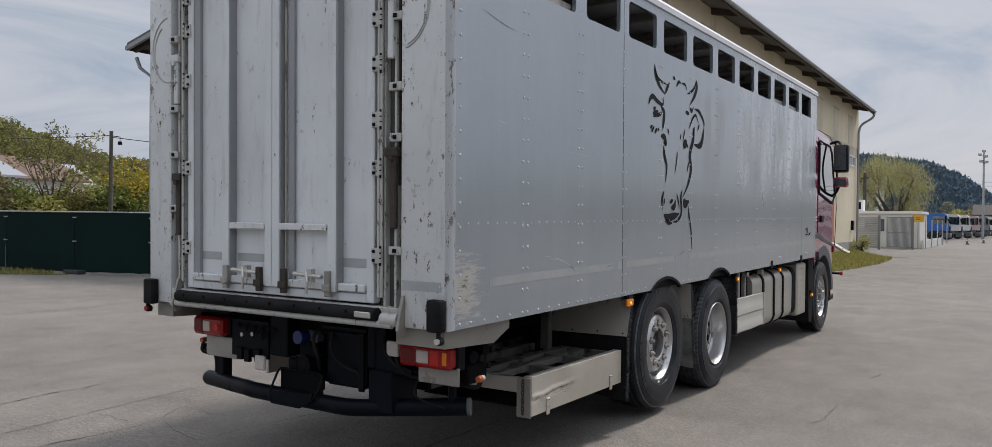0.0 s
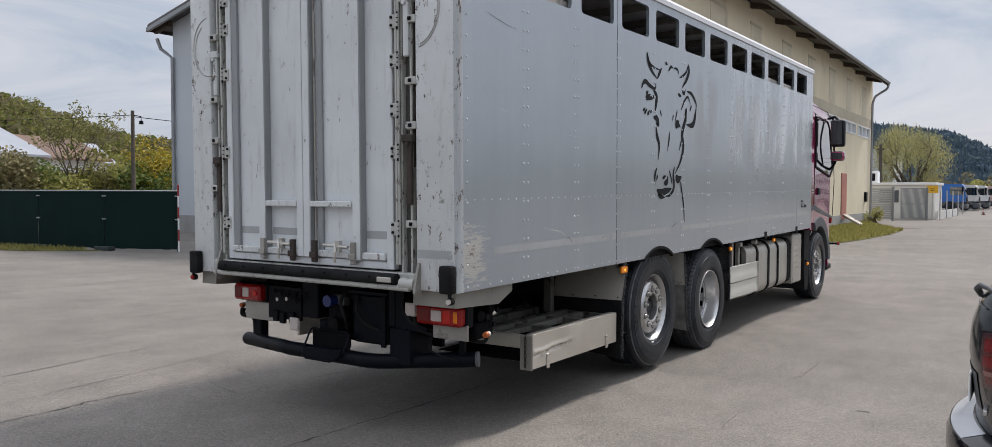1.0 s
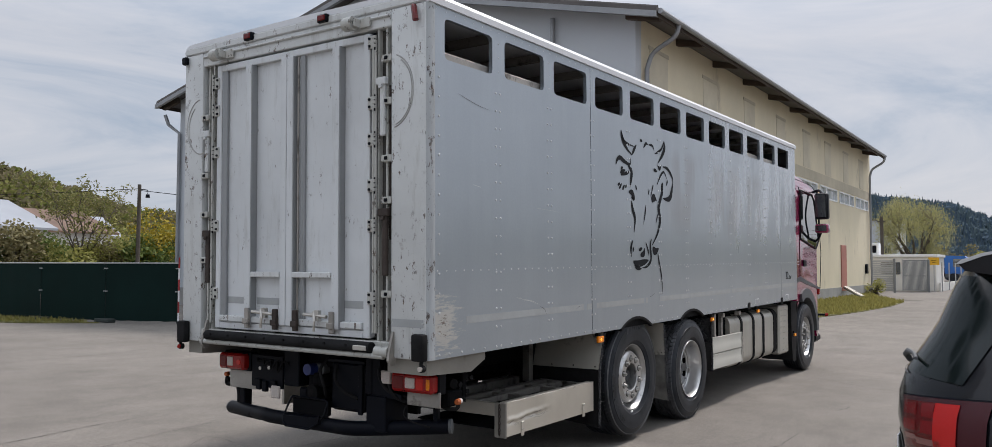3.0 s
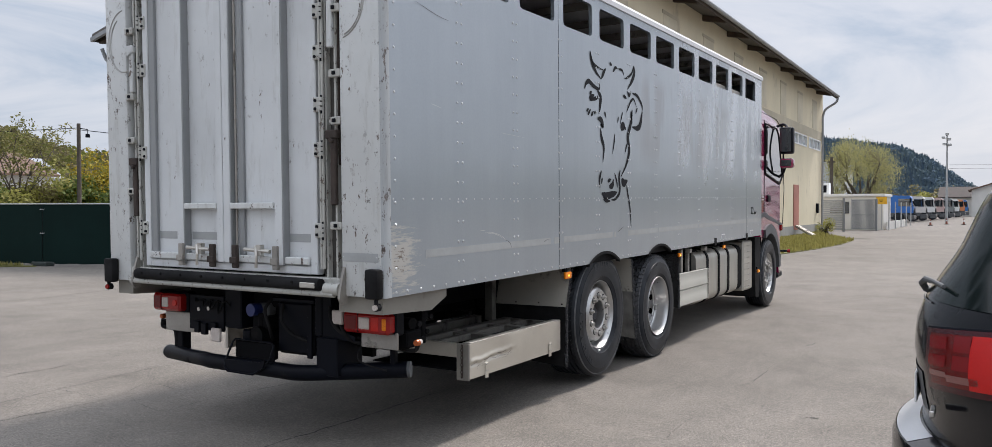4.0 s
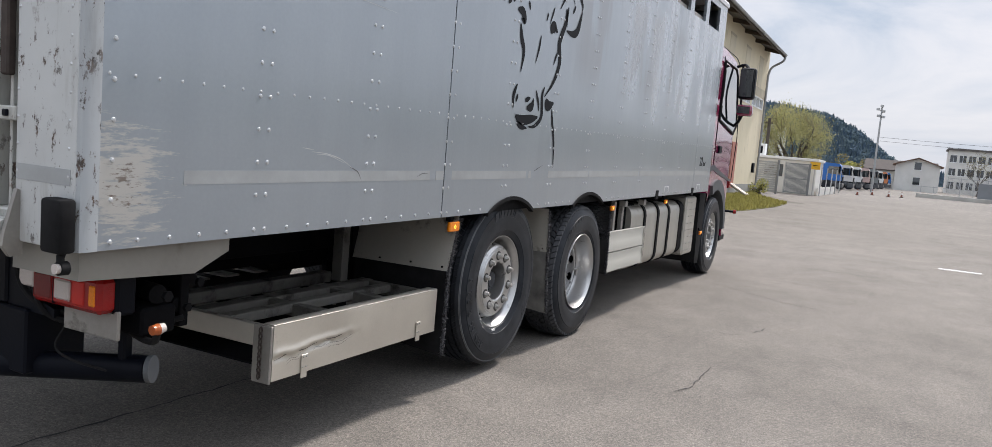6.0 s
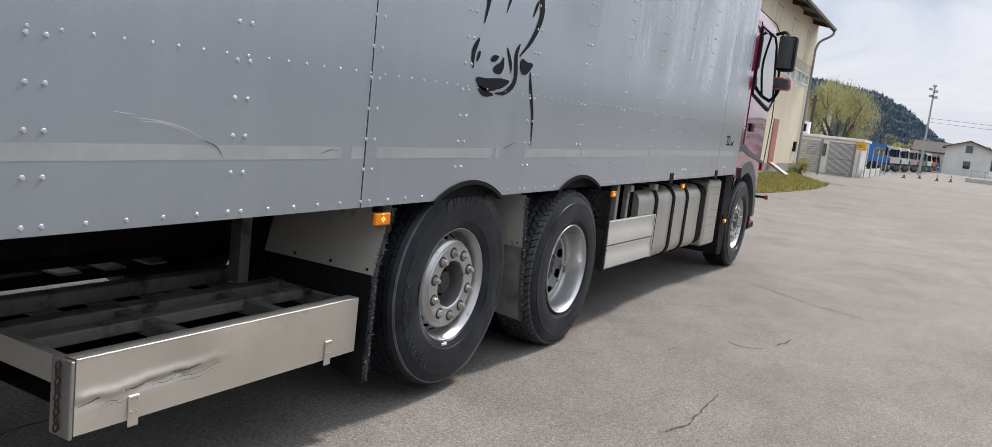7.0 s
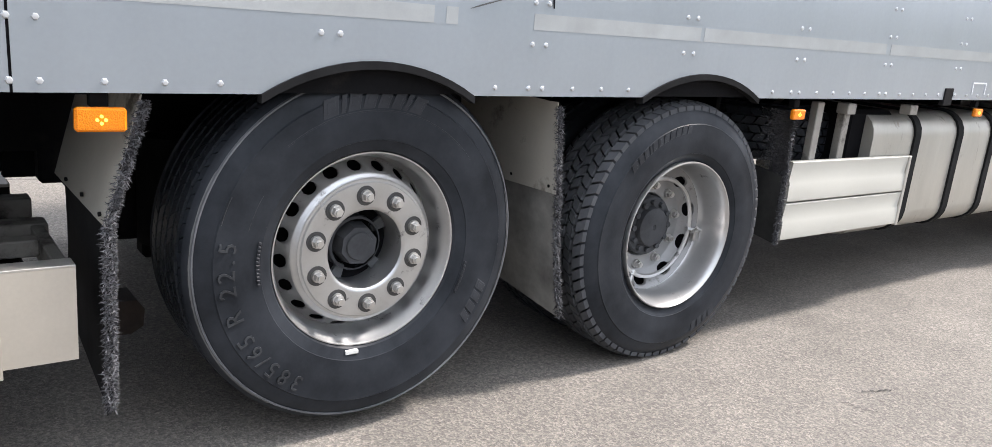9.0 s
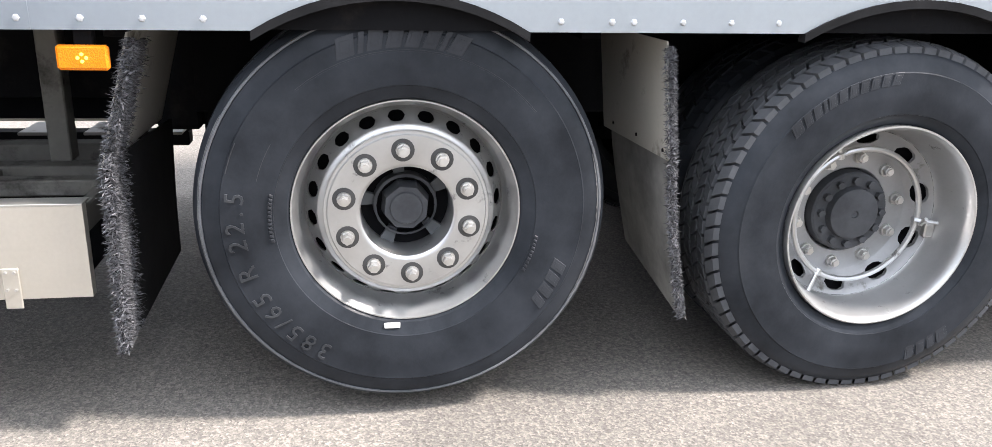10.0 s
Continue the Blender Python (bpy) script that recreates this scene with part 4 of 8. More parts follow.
# tail lamps
def tail_lamp(x0, x1, z0, inner):
    """A rounded red lamp: three lens fields behind one shell, a clear middle and an amber or red outer field, in a black tub."""
    w, z1 = x1 - x0, z0 + 0.122
    base = boxes("tail_lamp", M_RED, truck, [((x0, -2.86, z0), (x1, -2.77, z1))], 0.016, "dark red tail lamp with a clear middle field")
    boxes("reversing_lens", M_WHITE, base, [((x0 + 0.36 * w, -2.864, z0 + 0.026), (x0 + 0.60 * w, -2.855, z1 - 0.026))], 0.006, "clear lens")
    boxes("lens_field", M_DARKRED, base, [((x0 + 0.05 * w, -2.863, z0 + 0.018), (x0 + 0.32 * w, -2.855, z1 - 0.018))], 0.006, "deep red lens field")
    if inner < 0:
        boxes("lens_field", M_REDGLOW, base, [((x0 + 0.62 * w, -2.863, z0 + 0.018), (x0 + 0.80 * w, -2.855, z1 - 0.018))], 0.006, "brighter red lens field")
        boxes("indicator_lens", M_AMBER, base, [((x0 + 0.85 * w, -2.864, z0 + 0.022), (x0 + 0.96 * w, -2.80, z1 - 0.022))], 0.008, "amber lens")
    else:
        bm = bmesh.new()
        cyl(bm, (x0 + 0.84 * w, -2.858, z0 + 0.06), (x0 + 0.84 * w, -2.866, z0 + 0.06), 0.022, 16)
        part("lens_field", bm, M_REDGLOW, base, "round bright red lens")
    boxes("seam", M_BLACK, base, [((x0 + 0.335 * w, -2.862, z0 + 0.006), (x0 + 0.345 * w, -2.85, z1 - 0.006))], 0.001)
    boxes("housing", M_BLACK, base, [((x0 - 0.010, -2.80, z0 - 0.012), (x1 + 0.012, -2.72, z1 + 0.012))], 0.01)


tail_lamp(-0.445, -0.095, 0.757, -1)
tail_lamp(-2.235, -1.945, 0.775, 1)
boxes("reflector", M_WHITE, truck, [((-0.56, -2.83, 0.79), (-0.475, -2.80, 0.875)), ((-1.62, -2.86, 0.60), (-1.53, -2.84, 0.69))], 0.006, "pale square plate")
boxes("lamp_bracket", M_ALUD, truck, [((-0.35, -2.80, 0.665), (-0.075, -2.785, 0.765)), ((-2.17, -2.80, 0.63), (-1.86, -2.785, 0.765))], 0.004, "bare metal bracket plate")
bm = bmesh.new()
box(bm, (-1.90, -2.81, 0.66), (-1.55, -2.79, 0.90), 0.004)
for x, z in ((-1.83, 0.64), (-1.76, 0.63), (-1.66, 0.64)):
    box(bm, (x, -2.83, z), (x + 0.05, -2.80, z + 0.08), 0.004)
part("socket_plate", bm, M_BLACK, truck, "black plate with sockets")
for k in range(4):
    x = -1.84 + 0.075 * k
    bm = bmesh.new()
    tube(bm, curve_pts([(x, -2.80, 0.88), (x + 0.05, -2.84, 0.85 - 0.02 * k), (x + 0.10, -2.82, 0.87), (x + 0.16, -2.75, 0.83 - 0.03 * k)], 4), 0.007, 5)
    part("cable", bm, M_RUBBER, truck)
for x, z in ((-1.80, 0.80), (-1.70, 0.81)):
    bm = bmesh.new()
    cyl(bm, (x, -2.79, z), (x, -2.815, z), 0.014, 8)
    part("bolt", bm, M_STEEL, truck)
M_DULLAMB = plastic_lens("dull_amber_lens", (0.40, 0.10, 0.03))
# bumper tube with end arms and lamps
bm = bmesh.new()
tube(bm, [(-2.27, -2.69, 0.446), (-1.80, -2.80, 0.460), (-1.72, -2.825, 0.466), (-1.64, -2.84, 0.463), (-0.86, -2.84, 0.463), (-0.78, -2.825, 0.466), (-0.70, -2.80, 0.472), (-0.15, -2.60, 0.515)], 0.050, 18)
bumper = part("bumper_bar", bm, M_BLACK, truck, "black tubular underrun bar")
for x, y, z in ((-0.152, -2.60, 0.515), (-2.268, -2.69, 0.446)):
    bm = bmesh.new()
    d = 0.02 if x > -1 else -0.02
    cyl(bm, (x, y, z), (x + d * 0.8, y + abs(d) * 0.4, z + 0.001), 0.05, 18)
    part("end_cap", bm, M_GREYPL, bumper)
for x, s, xe in ((-2.19, -1, -2.325), (-0.12, 1, 0.0)):
    bm = bmesh.new()
    if s < 0:
        tube(bm, curve_pts([(x, -2.69, 0.47), (x, -2.69, 0.56), (x + s * 0.03, -2.69, 0.625), (xe, -2.70, 0.63), (xe, -2.70, 0.68)], 4), 0.020, 8)
    else:
        tube(bm, curve_pts([(-0.24, -2.63, 0.655), (-0.13, -2.66, 0.645), (-0.03, -2.69, 0.655), (xe, -2.70, 0.69)], 4), 0.013, 8)
    part("lamp_arm", bm, M_RUBBER, bumper)
    bm = bmesh.new()
    cyl(bm, (xe, -2.725, 0.705), (xe, -2.70, 0.705), 0.017, 12, 0.021)
    lens = part("end_lamp", bm, M_DULLAMB, bumper, "small end-outline lamp")
    bm = bmesh.new()
    cyl(bm, (xe, -2.70, 0.705), (xe, -2.675, 0.708), 0.020, 12, 0.016)
    part("clear_lens", bm, M_WHITE, lens)
boxes("bumper_bracket", M_BLACK, truck, [((-1.55, -2.80, 0.69), (-1.39, -2.56, 1.0)), ((-1.38, -2.80, 0.46), (-1.29, -2.56, 0.69)), ((-0.70, -2.82, 0.46), (-0.525, -2.58, 0.70)), ((-0.72, -2.81, 0.70), (-0.66, -2.55, 1.0)), ((-0.25, -2.66, 0.53), (-0.21, -2.62, 0.70)), ((-2.13, -2.74, 0.47), (-2.07, -2.66, 0.66))], 0.008, "black upright bracket")
boxes("hitch_beam", M_DARK, truck, [((-1.39, -2.70, 0.84), (-0.72, -2.52, 0.99)), ((-1.30, -2.66, 0.54), (-0.70, -2.50, 0.60))], 0.01, "black towing cross beam")
box_ob = boxes("pump_unit", M_BLACK, truck, [((-1.08, -2.78, 0.56), (-0.76, -2.56, 0.90))], 0.02, "black hydraulic unit")
boxes("cover_rib", M_BLACK, box_ob, [((-1.10, -2.795, 0.895), (-0.74, -2.76, 0.92)), ((-0.80, -2.795, 0.55), (-0.76, -2.775, 0.895))], 0.004)
bm = bmesh.new()
cyl(bm, (-1.25, -2.62, 0.66), (-1.25, -2.80, 0.66), 0.06, 14)
cyl(bm, (-1.25, -2.74, 0.55), (-1.25, -2.74, 0.80), 0.032, 12)
box(bm, (-1.33, -2.76, 0.70), (-1.18, -2.66, 0.78), 0.01)
part("tow_coupling", bm, M_CHASSIS, truck, "greasy tow coupling")
for pts in ([(-1.12, -2.76, 0.92), (-1.13, -2.83, 0.84), (-1.10, -2.82, 0.72), (-1.14, -2.76, 0.64)], [(-1.02, -2.78, 0.88), (-0.98, -2.83, 0.78), (-0.90, -2.82, 0.70), (-0.80, -2.79, 0.66)], [(-0.62, -2.75, 0.95), (-0.58, -2.82, 0.84), (-0.50, -2.81, 0.74), (-0.36, -2.75, 0.70)], [(-0.60, -2.75, 0.90), (-0.52, -2.80, 0.80), (-0.44, -2.80, 0.70), (-0.30, -2.74, 0.665)], [(-0.36, -2.6, 0.68), (-0.20, -2.62, 0.66), (-0.1, -2.5, 0.70)]):
    bm = bmesh.new()
    tube(bm, curve_pts(pts, 5), 0.011, 7)
    part("hose", bm, M_RUBBER, truck)
bm = bmesh.new()
cyl(bm, (-1.29, -2.74, 0.825), (-1.29, -2.81, 0.825), 0.042, 14)
cap = part("socket_cap", bm, surf("blue_plastic", (0.012, 0.03, 0.16), 0.4), truck, "blue plastic socket cap")
boxes("socket_body", M_GREYPL, cap, [((-1.31, -2.74, 0.785), (-1.20, -2.66, 0.865))], 0.012)
# folding step: rim of rod, curved lip, tray
LX0, LX1 = -1.43, -1.045
bm = bmesh.new()
rim = [(LX0 + 0.02, -2.83, 0.630), (LX0, -2.835, 0.61), (LX0 + 0.004, -2.90, 0.50), (LX0 + 0.01, -2.915, 0.455), (LX0 + 0.04, -2.915, 0.432), (LX1 - 0.11, -2.915, 0.432), (LX1 - 0.02, -2.90, 0.485), (LX1, -2.87, 0.54), (LX1 - 0.003, -2.835, 0.61), (LX1 - 0.03, -2.83, 0.630)]
tube(bm, rim + [rim[0]], 0.007, 6)
step = part("step", bm, M_BLACK, truck, "black folding step with a curved lip")
bm = bmesh.new()
poly = [(LX0 + 0.005, 0.505), (LX0 + 0.01, 0.45), (LX0 + 0.04, 0.432), (LX1 - 0.11, 0.432), (LX1 - 0.02, 0.485), (LX1 - 0.004, 0.535), (LX1 - 0.05, 0.515)]
prism(bm, poly, "y", -2.912, -2.904)
part("lip", bm, M_BLACK, step)
boxes("tread_plate", M_BLACK, step, [((LX0 + 0.01, -2.905, 0.470), (LX1 - 0.03, -2.80, 0.478))], 0.002)
boxes("back_plate", M_DARK, step, [((LX0 + 0.01, -2.822, 0.47), (LX1 - 0.01, -2.816, 0.62))], 0.002)
bm = bmesh.new()
tube(bm, curve_pts([(-0.37, -2.78, 0.66), (-0.36, -2.82, 0.60), (-0.30, -2.80, 0.56), (-0.22, -2.72, 0.52)], 5), 0.005, 5)
part("cable", bm, M_RUBBER, truck)
# dark sheets added to block bright ground showing through the tow gear
boxes("tow_gap_block", M_DARK, truck, [((-1.45, -2.48, 0.535), (-0.53, -2.44, 0.99)), ((-0.53, -2.50, 0.66), (-0.12, -2.46, 0.98)), ((-2.36, -2.50, 0.66), (-1.45, -2.46, 0.98))], 0.003, "added black sheet that blocks light behind the tow beam")
bm = bmesh.new()
prism(bm, [(-0.66, 0.99), (-0.60, 0.99), (-0.58, 0.84), (-0.52, 0.75), (-0.40, 0.72), (-0.40, 0.69), (-0.56, 0.69), (-0.66, 0.70)], "y", -2.80, -2.72)
part("gusset", bm, M_BLACK, truck, "black curved gusset plate")
boxes("cable_tray", M_DARK, truck, [((-0.58, -2.70, 0.66), (-0.08, -2.55, 0.76)), ((-0.52, -2.66, 0.63), (-0.38, -2.55, 0.67))], 0.01)
for k, (y, z, r, ln) in enumerate(((-2.62, 0.80, 0.035, 0.16), (-2.5, 0.74, 0.028, 0.2), (-2.42, 0.82, 0.03, 0.14), (-2.56, 0.68, 0.022, 0.22))):
    bm = bmesh.new()
    cyl(bm, (-0.10 - 0.03 * k, y, z), (-0.10 - 0.03 * k - ln, y + 0.03, z), r, 12)
    cyl(bm, (-0.06 - 0.03 * k, y, z), (-0.045 - 0.03 * k, y, z), r * 0.6, 6)
    part("valve", bm, M_CHASSIS, truck, "greasy air valve")
# corner marker lamp hanging under the rear corner
for x in (-0.03, XL + 0.02):
    bm = bmesh.new()
    tube(bm, [(x, -3.02, 1.03), (x + 0.005, -3.05, 0.98), (x + 0.008, -3.05, 0.955)], 0.012, 8)
    cyl(bm, (x + 0.008, -3.058, 0.945), (x + 0.008, -3.03, 0.945), 0.022, 12)
    ml = part("marker_arm", bm, M_RUBBER, truck)
    bm = bmesh.new()
    cyl(bm, (x + 0.008, -3.07, 0.945), (x + 0.008, -3.055, 0.945), 0.016, 12)
    part("lamp", bm, M_WHITE if x > -1 else M_RED, ml)

# ---- side guard rack behind the wheels ----
GX = -0.055
M_BOARD2 = surf("worn_aluminium_board", (0.60, 0.565, 0.50), 0.38, 0.70, 0.14, 1.6, 90, 0.05, (0.2, 0.17, 0.14), 0.05, 3)


def dented_board(x0, x1, y0, y1, z0, z1, ny=96, nz=26):
    """An aluminium board whose outer face is creased along its lower rear half and softly bellied."""
    rnd = random.Random(12)
    wob = [rnd.uniform(-1, 1) for _ in range(40)]
    bm = bmesh.new()
    face = []
    for j in range(nz + 1):
        row = []
        for i in range(ny + 1):
            u, v = i / ny, j / nz
            y, z = y0 + (y1 - y0) * u, z0 + (z1 - z0) * v
            k = u * 38
            w = wob[int(k)] * (1 - k % 1) + wob[int(k) + 1] * (k % 1)
            reach = max(0.0, 1 - max(0.0, u - 0.30) / 0.16)
            crease = z0 + 0.092 + 0.055 * u + 0.007 * w
            d = -0.012 * reach * math.exp(-((z - crease) / 0.011) ** 2) * (0.6 + 0.4 * w)
            d += 0.008 * reach * math.exp(-((z - crease - 0.022) / 0.016) ** 2)
            d -= 0.006 * math.exp(-((u - 0.30) / 0.10) ** 2 - ((v - 0.55) / 0.30) ** 2)
            d += 0.004 * math.exp(-((u - 0.46) / 0.09) ** 2 - ((v - 0.6) / 0.4) ** 2)
            if i in (0, ny) or j in (0, nz):
                d = min(d, 0.0) * 0.6
            row.append(bm.verts.new((x1 + d, y, z)))
        face.append(row)
    for ra, rb in zip(face, face[1:]):
        for i in range(ny):
            bm.faces.new((ra[i], ra[i + 1], rb[i + 1], rb[i]))
    rim = face[0] + [r[-1] for r in face[1:]] + face[-1][-2::-1] + [r[0] for r in face[-2:0:-1]]
    back = [bm.verts.new((x0, v.co.y, v.co.z)) for v in rim]
    bridge(bm, rim, back)
    bm.faces.new(back)
    return bm


rack = part("side_guard", dented_board(GX - 0.03, GX, -2.06, -0.755, 0.365, 0.60), M_BOARD2, truck, "unseen aluminium guard board, added to block light from the left, dented and scratched", None, 0.9)
boxes("top_lip", M_ALU, rack, [((GX - 0.06, -2.06, 0.60), (GX, -0.755, 0.606))], 0.001)
boxes("end_plate", M_ALUD, rack, [((GX - 0.10, -2.075, 0.355), (GX - 0.001, -2.061, 0.60))], 0.003)
for y in (-1.86, -0.935):
    boxes("clip", M_BOARD2, rack, [((GX + 0.001, y - 0.02, 0.342), (GX + 0.006, y + 0.02, 0.447))], 0.002)
    for dy in (-0.01, 0.01):
        for z in (0.392, 0.437):
            bm = bmesh.new()
            cyl(bm, (GX + 0.005, y + dy, z), (GX + 0.011, y + dy, z), 0.004, 6)
            part("bolt", bm, M_STEEL, rack)
M_SCR = surf("dark_scratch", (0.05, 0.04, 0.035), 0.8)
bm = bmesh.new()
for y0, z0, ln, h in ((-2.05, 0.455, 0.26, 0.018), (-1.80, 0.475, 0.30, 0.014), (-1.80, 0.45, 0.12, 0.006), (-1.72, 0.452, 0.25, 0.007), (-1.70, 0.437, 0.2, 0.005), (-1.98, 0.43, 0.1, 0.005), (-1.98, 0.42, 0.12, 0.004)):
    for k in range(8):
        a, b = k / 8, (k + 1) / 8
        za, zb = z0 + 0.02 * a + 0.006 * math.sin(9 * a + y0 * 7), z0 + 0.02 * b + 0.006 * math.sin(9 * b + y0 * 7)
        ha, hb = h * math.sin(math.pi * (0.1 + 0.85 * a)) * 0.13, h * math.sin(math.pi * (0.1 + 0.85 * b)) * 0.13
        bm.faces.new([bm.verts.new((GX + 0.0012, y0 + ln * q, z + 0.006)) for q, z in ((a, za - ha), (b, zb - hb), (b, zb + hb), (a, za + ha))])
part("scratches", bm, M_SCR, rack, "dark scrapes and dents")
# dark sheets added to block light and bright ground behind the rack
boxes("rack_light_block", M_DARK, truck, [((-1.02, -2.35, 0.64), (-0.98, -0.80, 1.0)), ((-1.02, -0.80, 0.62), (-0.98, -0.58, 1.0)), ((-1.02, -0.565, 0.41), (-0.98, -0.20, 1.0))], 0.004, "added dark sheet that blocks light behind the rack")
# an open ladder rack: bare end beam, long rails, cross bars and wide flat slats, open to the ground below
M_SLATTOP = surf("bare_slat_metal", (0.28, 0.27, 0.25), 0.45, 0.55, 0.2, 3, 60, 0.1, (0.16, 0.14, 0.12), 0.2, 6)
boxes("rack_beam", M_BOARD2, truck, [((-0.80, -2.06, 0.50), (-0.086, -2.03, 0.595))], 0.004, "bare aluminium end beam")
boxes("rack_rail", M_RACK, truck, [((-0.40, -2.03, 0.545), (-0.34, -0.79, 0.590)), ((-0.575, -2.03, 0.525), (-0.495, -0.745, 0.592)), ((-0.875, -2.03, 0.530), (-0.80, -0.745, 0.592))], 0.004, "grimy aluminium long rail of the rack")
boxes("rack_bar", M_RACK, truck, [((-0.495, y, 0.530), (-0.086, y + 0.055, 0.588)) for y in (-1.62, -1.145)] + [((-0.495, -0.790, 0.520), (-0.086, -0.757, 0.590))], 0.004, "dull metal cross bar")
boxes("rack_slat", M_SLATTOP, truck, [((-1.03, y, 0.512), (-0.575, y + 0.100, 0.528)) for y in (-1.985, -1.745, -1.505, -1.265, -1.125, -0.895)] + [((-1.51, y, 0.518), (-1.29, y + 0.115, 0.530)) for y in (-1.335, -1.105, -0.865)], 0.003, "flat bare aluminium slat")
boxes("rack_bearer", M_CHASSIS, truck, [((-1.45, -2.05, 0.46), (-1.37, -0.74, 0.516)), ((-1.02, -2.05, 0.46), (-0.96, -0.74, 0.510))], 0.004, "dark bearer under the slats")
# dark sheet added where only shaded ground lies below the rack
boxes("rack_shade_sheet", M_DARK, truck, [((-0.93, -2.0, 0.395), (-0.09, -0.78, 0.403))], 0, "dark sheet added for the shade below the rack")
boxes("rack_post", M_RACK, truck, [((-0.62, -0.98, 0.592), (-0.55, -0.92, 1.01)), ((-0.95, -2.0, 0.59), (-0.88, -1.92, 1.0))], 0.004)
bm = bmesh.new()
for k in range(9):
    z = 0.58 - 0.024 * k
    c = Vector((GX - 0.05, -2.085, z))
    pts = [c + Vector((0.008 * math.cos(a) if k % 2 else 0, 0.008 * math.cos(a) if not k % 2 else 0, 0.015 * math.sin(a))) for a in [2 * math.pi * i / 8 for i in range(9)]]
    tube(bm, pts, 0.0035, 5)
part("chain", bm, M_RUST, rack, "rusty hanging chain")

# unseen left boards, added to keep light from reaching under the truck
boxes("side_guard", M_ALU, truck, [((XL + 0.055, -2.06, 0.365), (XL + 0.085, -0.755, 0.60)), ((XL + 0.055, 2.1, 0.405), (XL + 0.085, 4.6, 0.765))], 0.003, "unseen aluminium guard board, added to block light from the left")

# ---- wheels ----
def holed_disc(bm, c, sign, x0, r0, x1, r1, count, size, sub=3, phase=0.0):
    """A cone ring with a row of round holes through it."""
    step = 2 * math.pi / count
    for i in range(count):
        mid = phase + i * step

        def p(u, v):
            a, x, r = mid + u * step / 2, x0 + (x1 - x0) * (v + 1) / 2, r0 + (r1 - r0) * (v + 1) / 2
            return (c[0] + sign * x, c[1] + r * math.cos(a), c[2] + r * math.sin(a))
        out = [(-1, -1), (-0.33, -1), (0.33, -1), (1, -1), (1, 0), (1, 1), (0.33, 1), (-0.33, 1), (-1, 1), (-1, 0)]
        k = len(out)
        vo = [bm.verts.new(p(*q)) for q in out]
        vi = []
        for q in out:
            a = math.atan2(q[1], q[0])
            vi.append(bm.verts.new(p(size[0] * math.cos(a), size[1] * math.sin(a))))
        vb = []
        for v in vi:
            vb.append(bm.verts.new((v.co.x - sign * 0.012, v.co.y, v.co.z)))
        for j in range(k):
            bm.faces.new((vo[j], vo[(j + 1) % k], vi[(j + 1) % k], vi[j]))
            bm.faces.new((vi[j], vi[(j + 1) % k], vb[(j + 1) % k], vb[j]))
    bmesh.ops.remove_doubles(bm, verts=bm.verts, dist=0.0004)


def nut_ring(parent, c, sign, x, pcd, count, phase, cup=True, name="wheel_nut"):
    for i in range(count):
        a = phase + 2 * math.pi * i / count
        y, z = c[1] + pcd / 2 * math.cos(a), c[2] + pcd / 2 * math.sin(a)
        bm = bmesh.new()
        xx = c[0] + sign * x
        cyl(bm, (xx, y, z), (xx + sign * 0.010, y, z), 0.0190, 14, 0.0180)
        cyl(bm, (xx + sign * 0.010, y, z), (xx + sign * 0.026, y, z), 0.0162, 6, 0.0150, a)
        cyl(bm, (xx + sign * 0.026, y, z), (xx + sign * 0.033, y, z), 0.0098, 10)
        part(name, bm, M_STEEL, parent)


def tyre_profile(xo, width, r, rb=0.2925, ribbed=True, crown=0.008):
    h = r - rb
    xc = xo - width / 2
    o = [(xo - 0.040, rb), (xo - 0.022, rb + 0.012), (xo - 0.010, rb + 0.16 * h), (xo - 0.0085, rb + 0.175 * h), (xo - 0.0055, rb + 0.18 * h), (xo - 0.001, rb + 0.36 * h), (xo, rb + 0.5 * h),
         (xo - 0.004, rb + 0.68 * h), (xo - 0.0035, rb + 0.70 * h), (xo - 0.008, rb + 0.715 * h), (xo - 0.014, rb + 0.83 * h), (xo - 0.026, rb + 0.92 * h), (xo - 0.034, rb + 0.955 * h), (xo - 0.046, rb + 0.985 * h)]
    tread = []
    if ribbed:
        n = 5
        x0, x1 = xo - 0.05, xo - width + 0.05
        for i in range(n):
            a, b = x0 + (x1 - x0) * i / n, x0 + (x1 - x0) * (i + 1) / n
            rr = r - crown * (abs((a + b) / 2 - xc) / (width / 2)) ** 2
            tread += [(a - 0.004, rr - (0.012 if i else 0.006)), (a - 0.007, rr), (b + 0.006, rr), (b + 0.003, rr - 0.012)]
    else:
        tread = [(xo - 0.05, r - 0.016), (xc, r - 0.014), (xo - width + 0.05, r - 0.016)]
    back = [(2 * xc - x, rr) for x, rr in o[::-1]]
    return o + tread + back


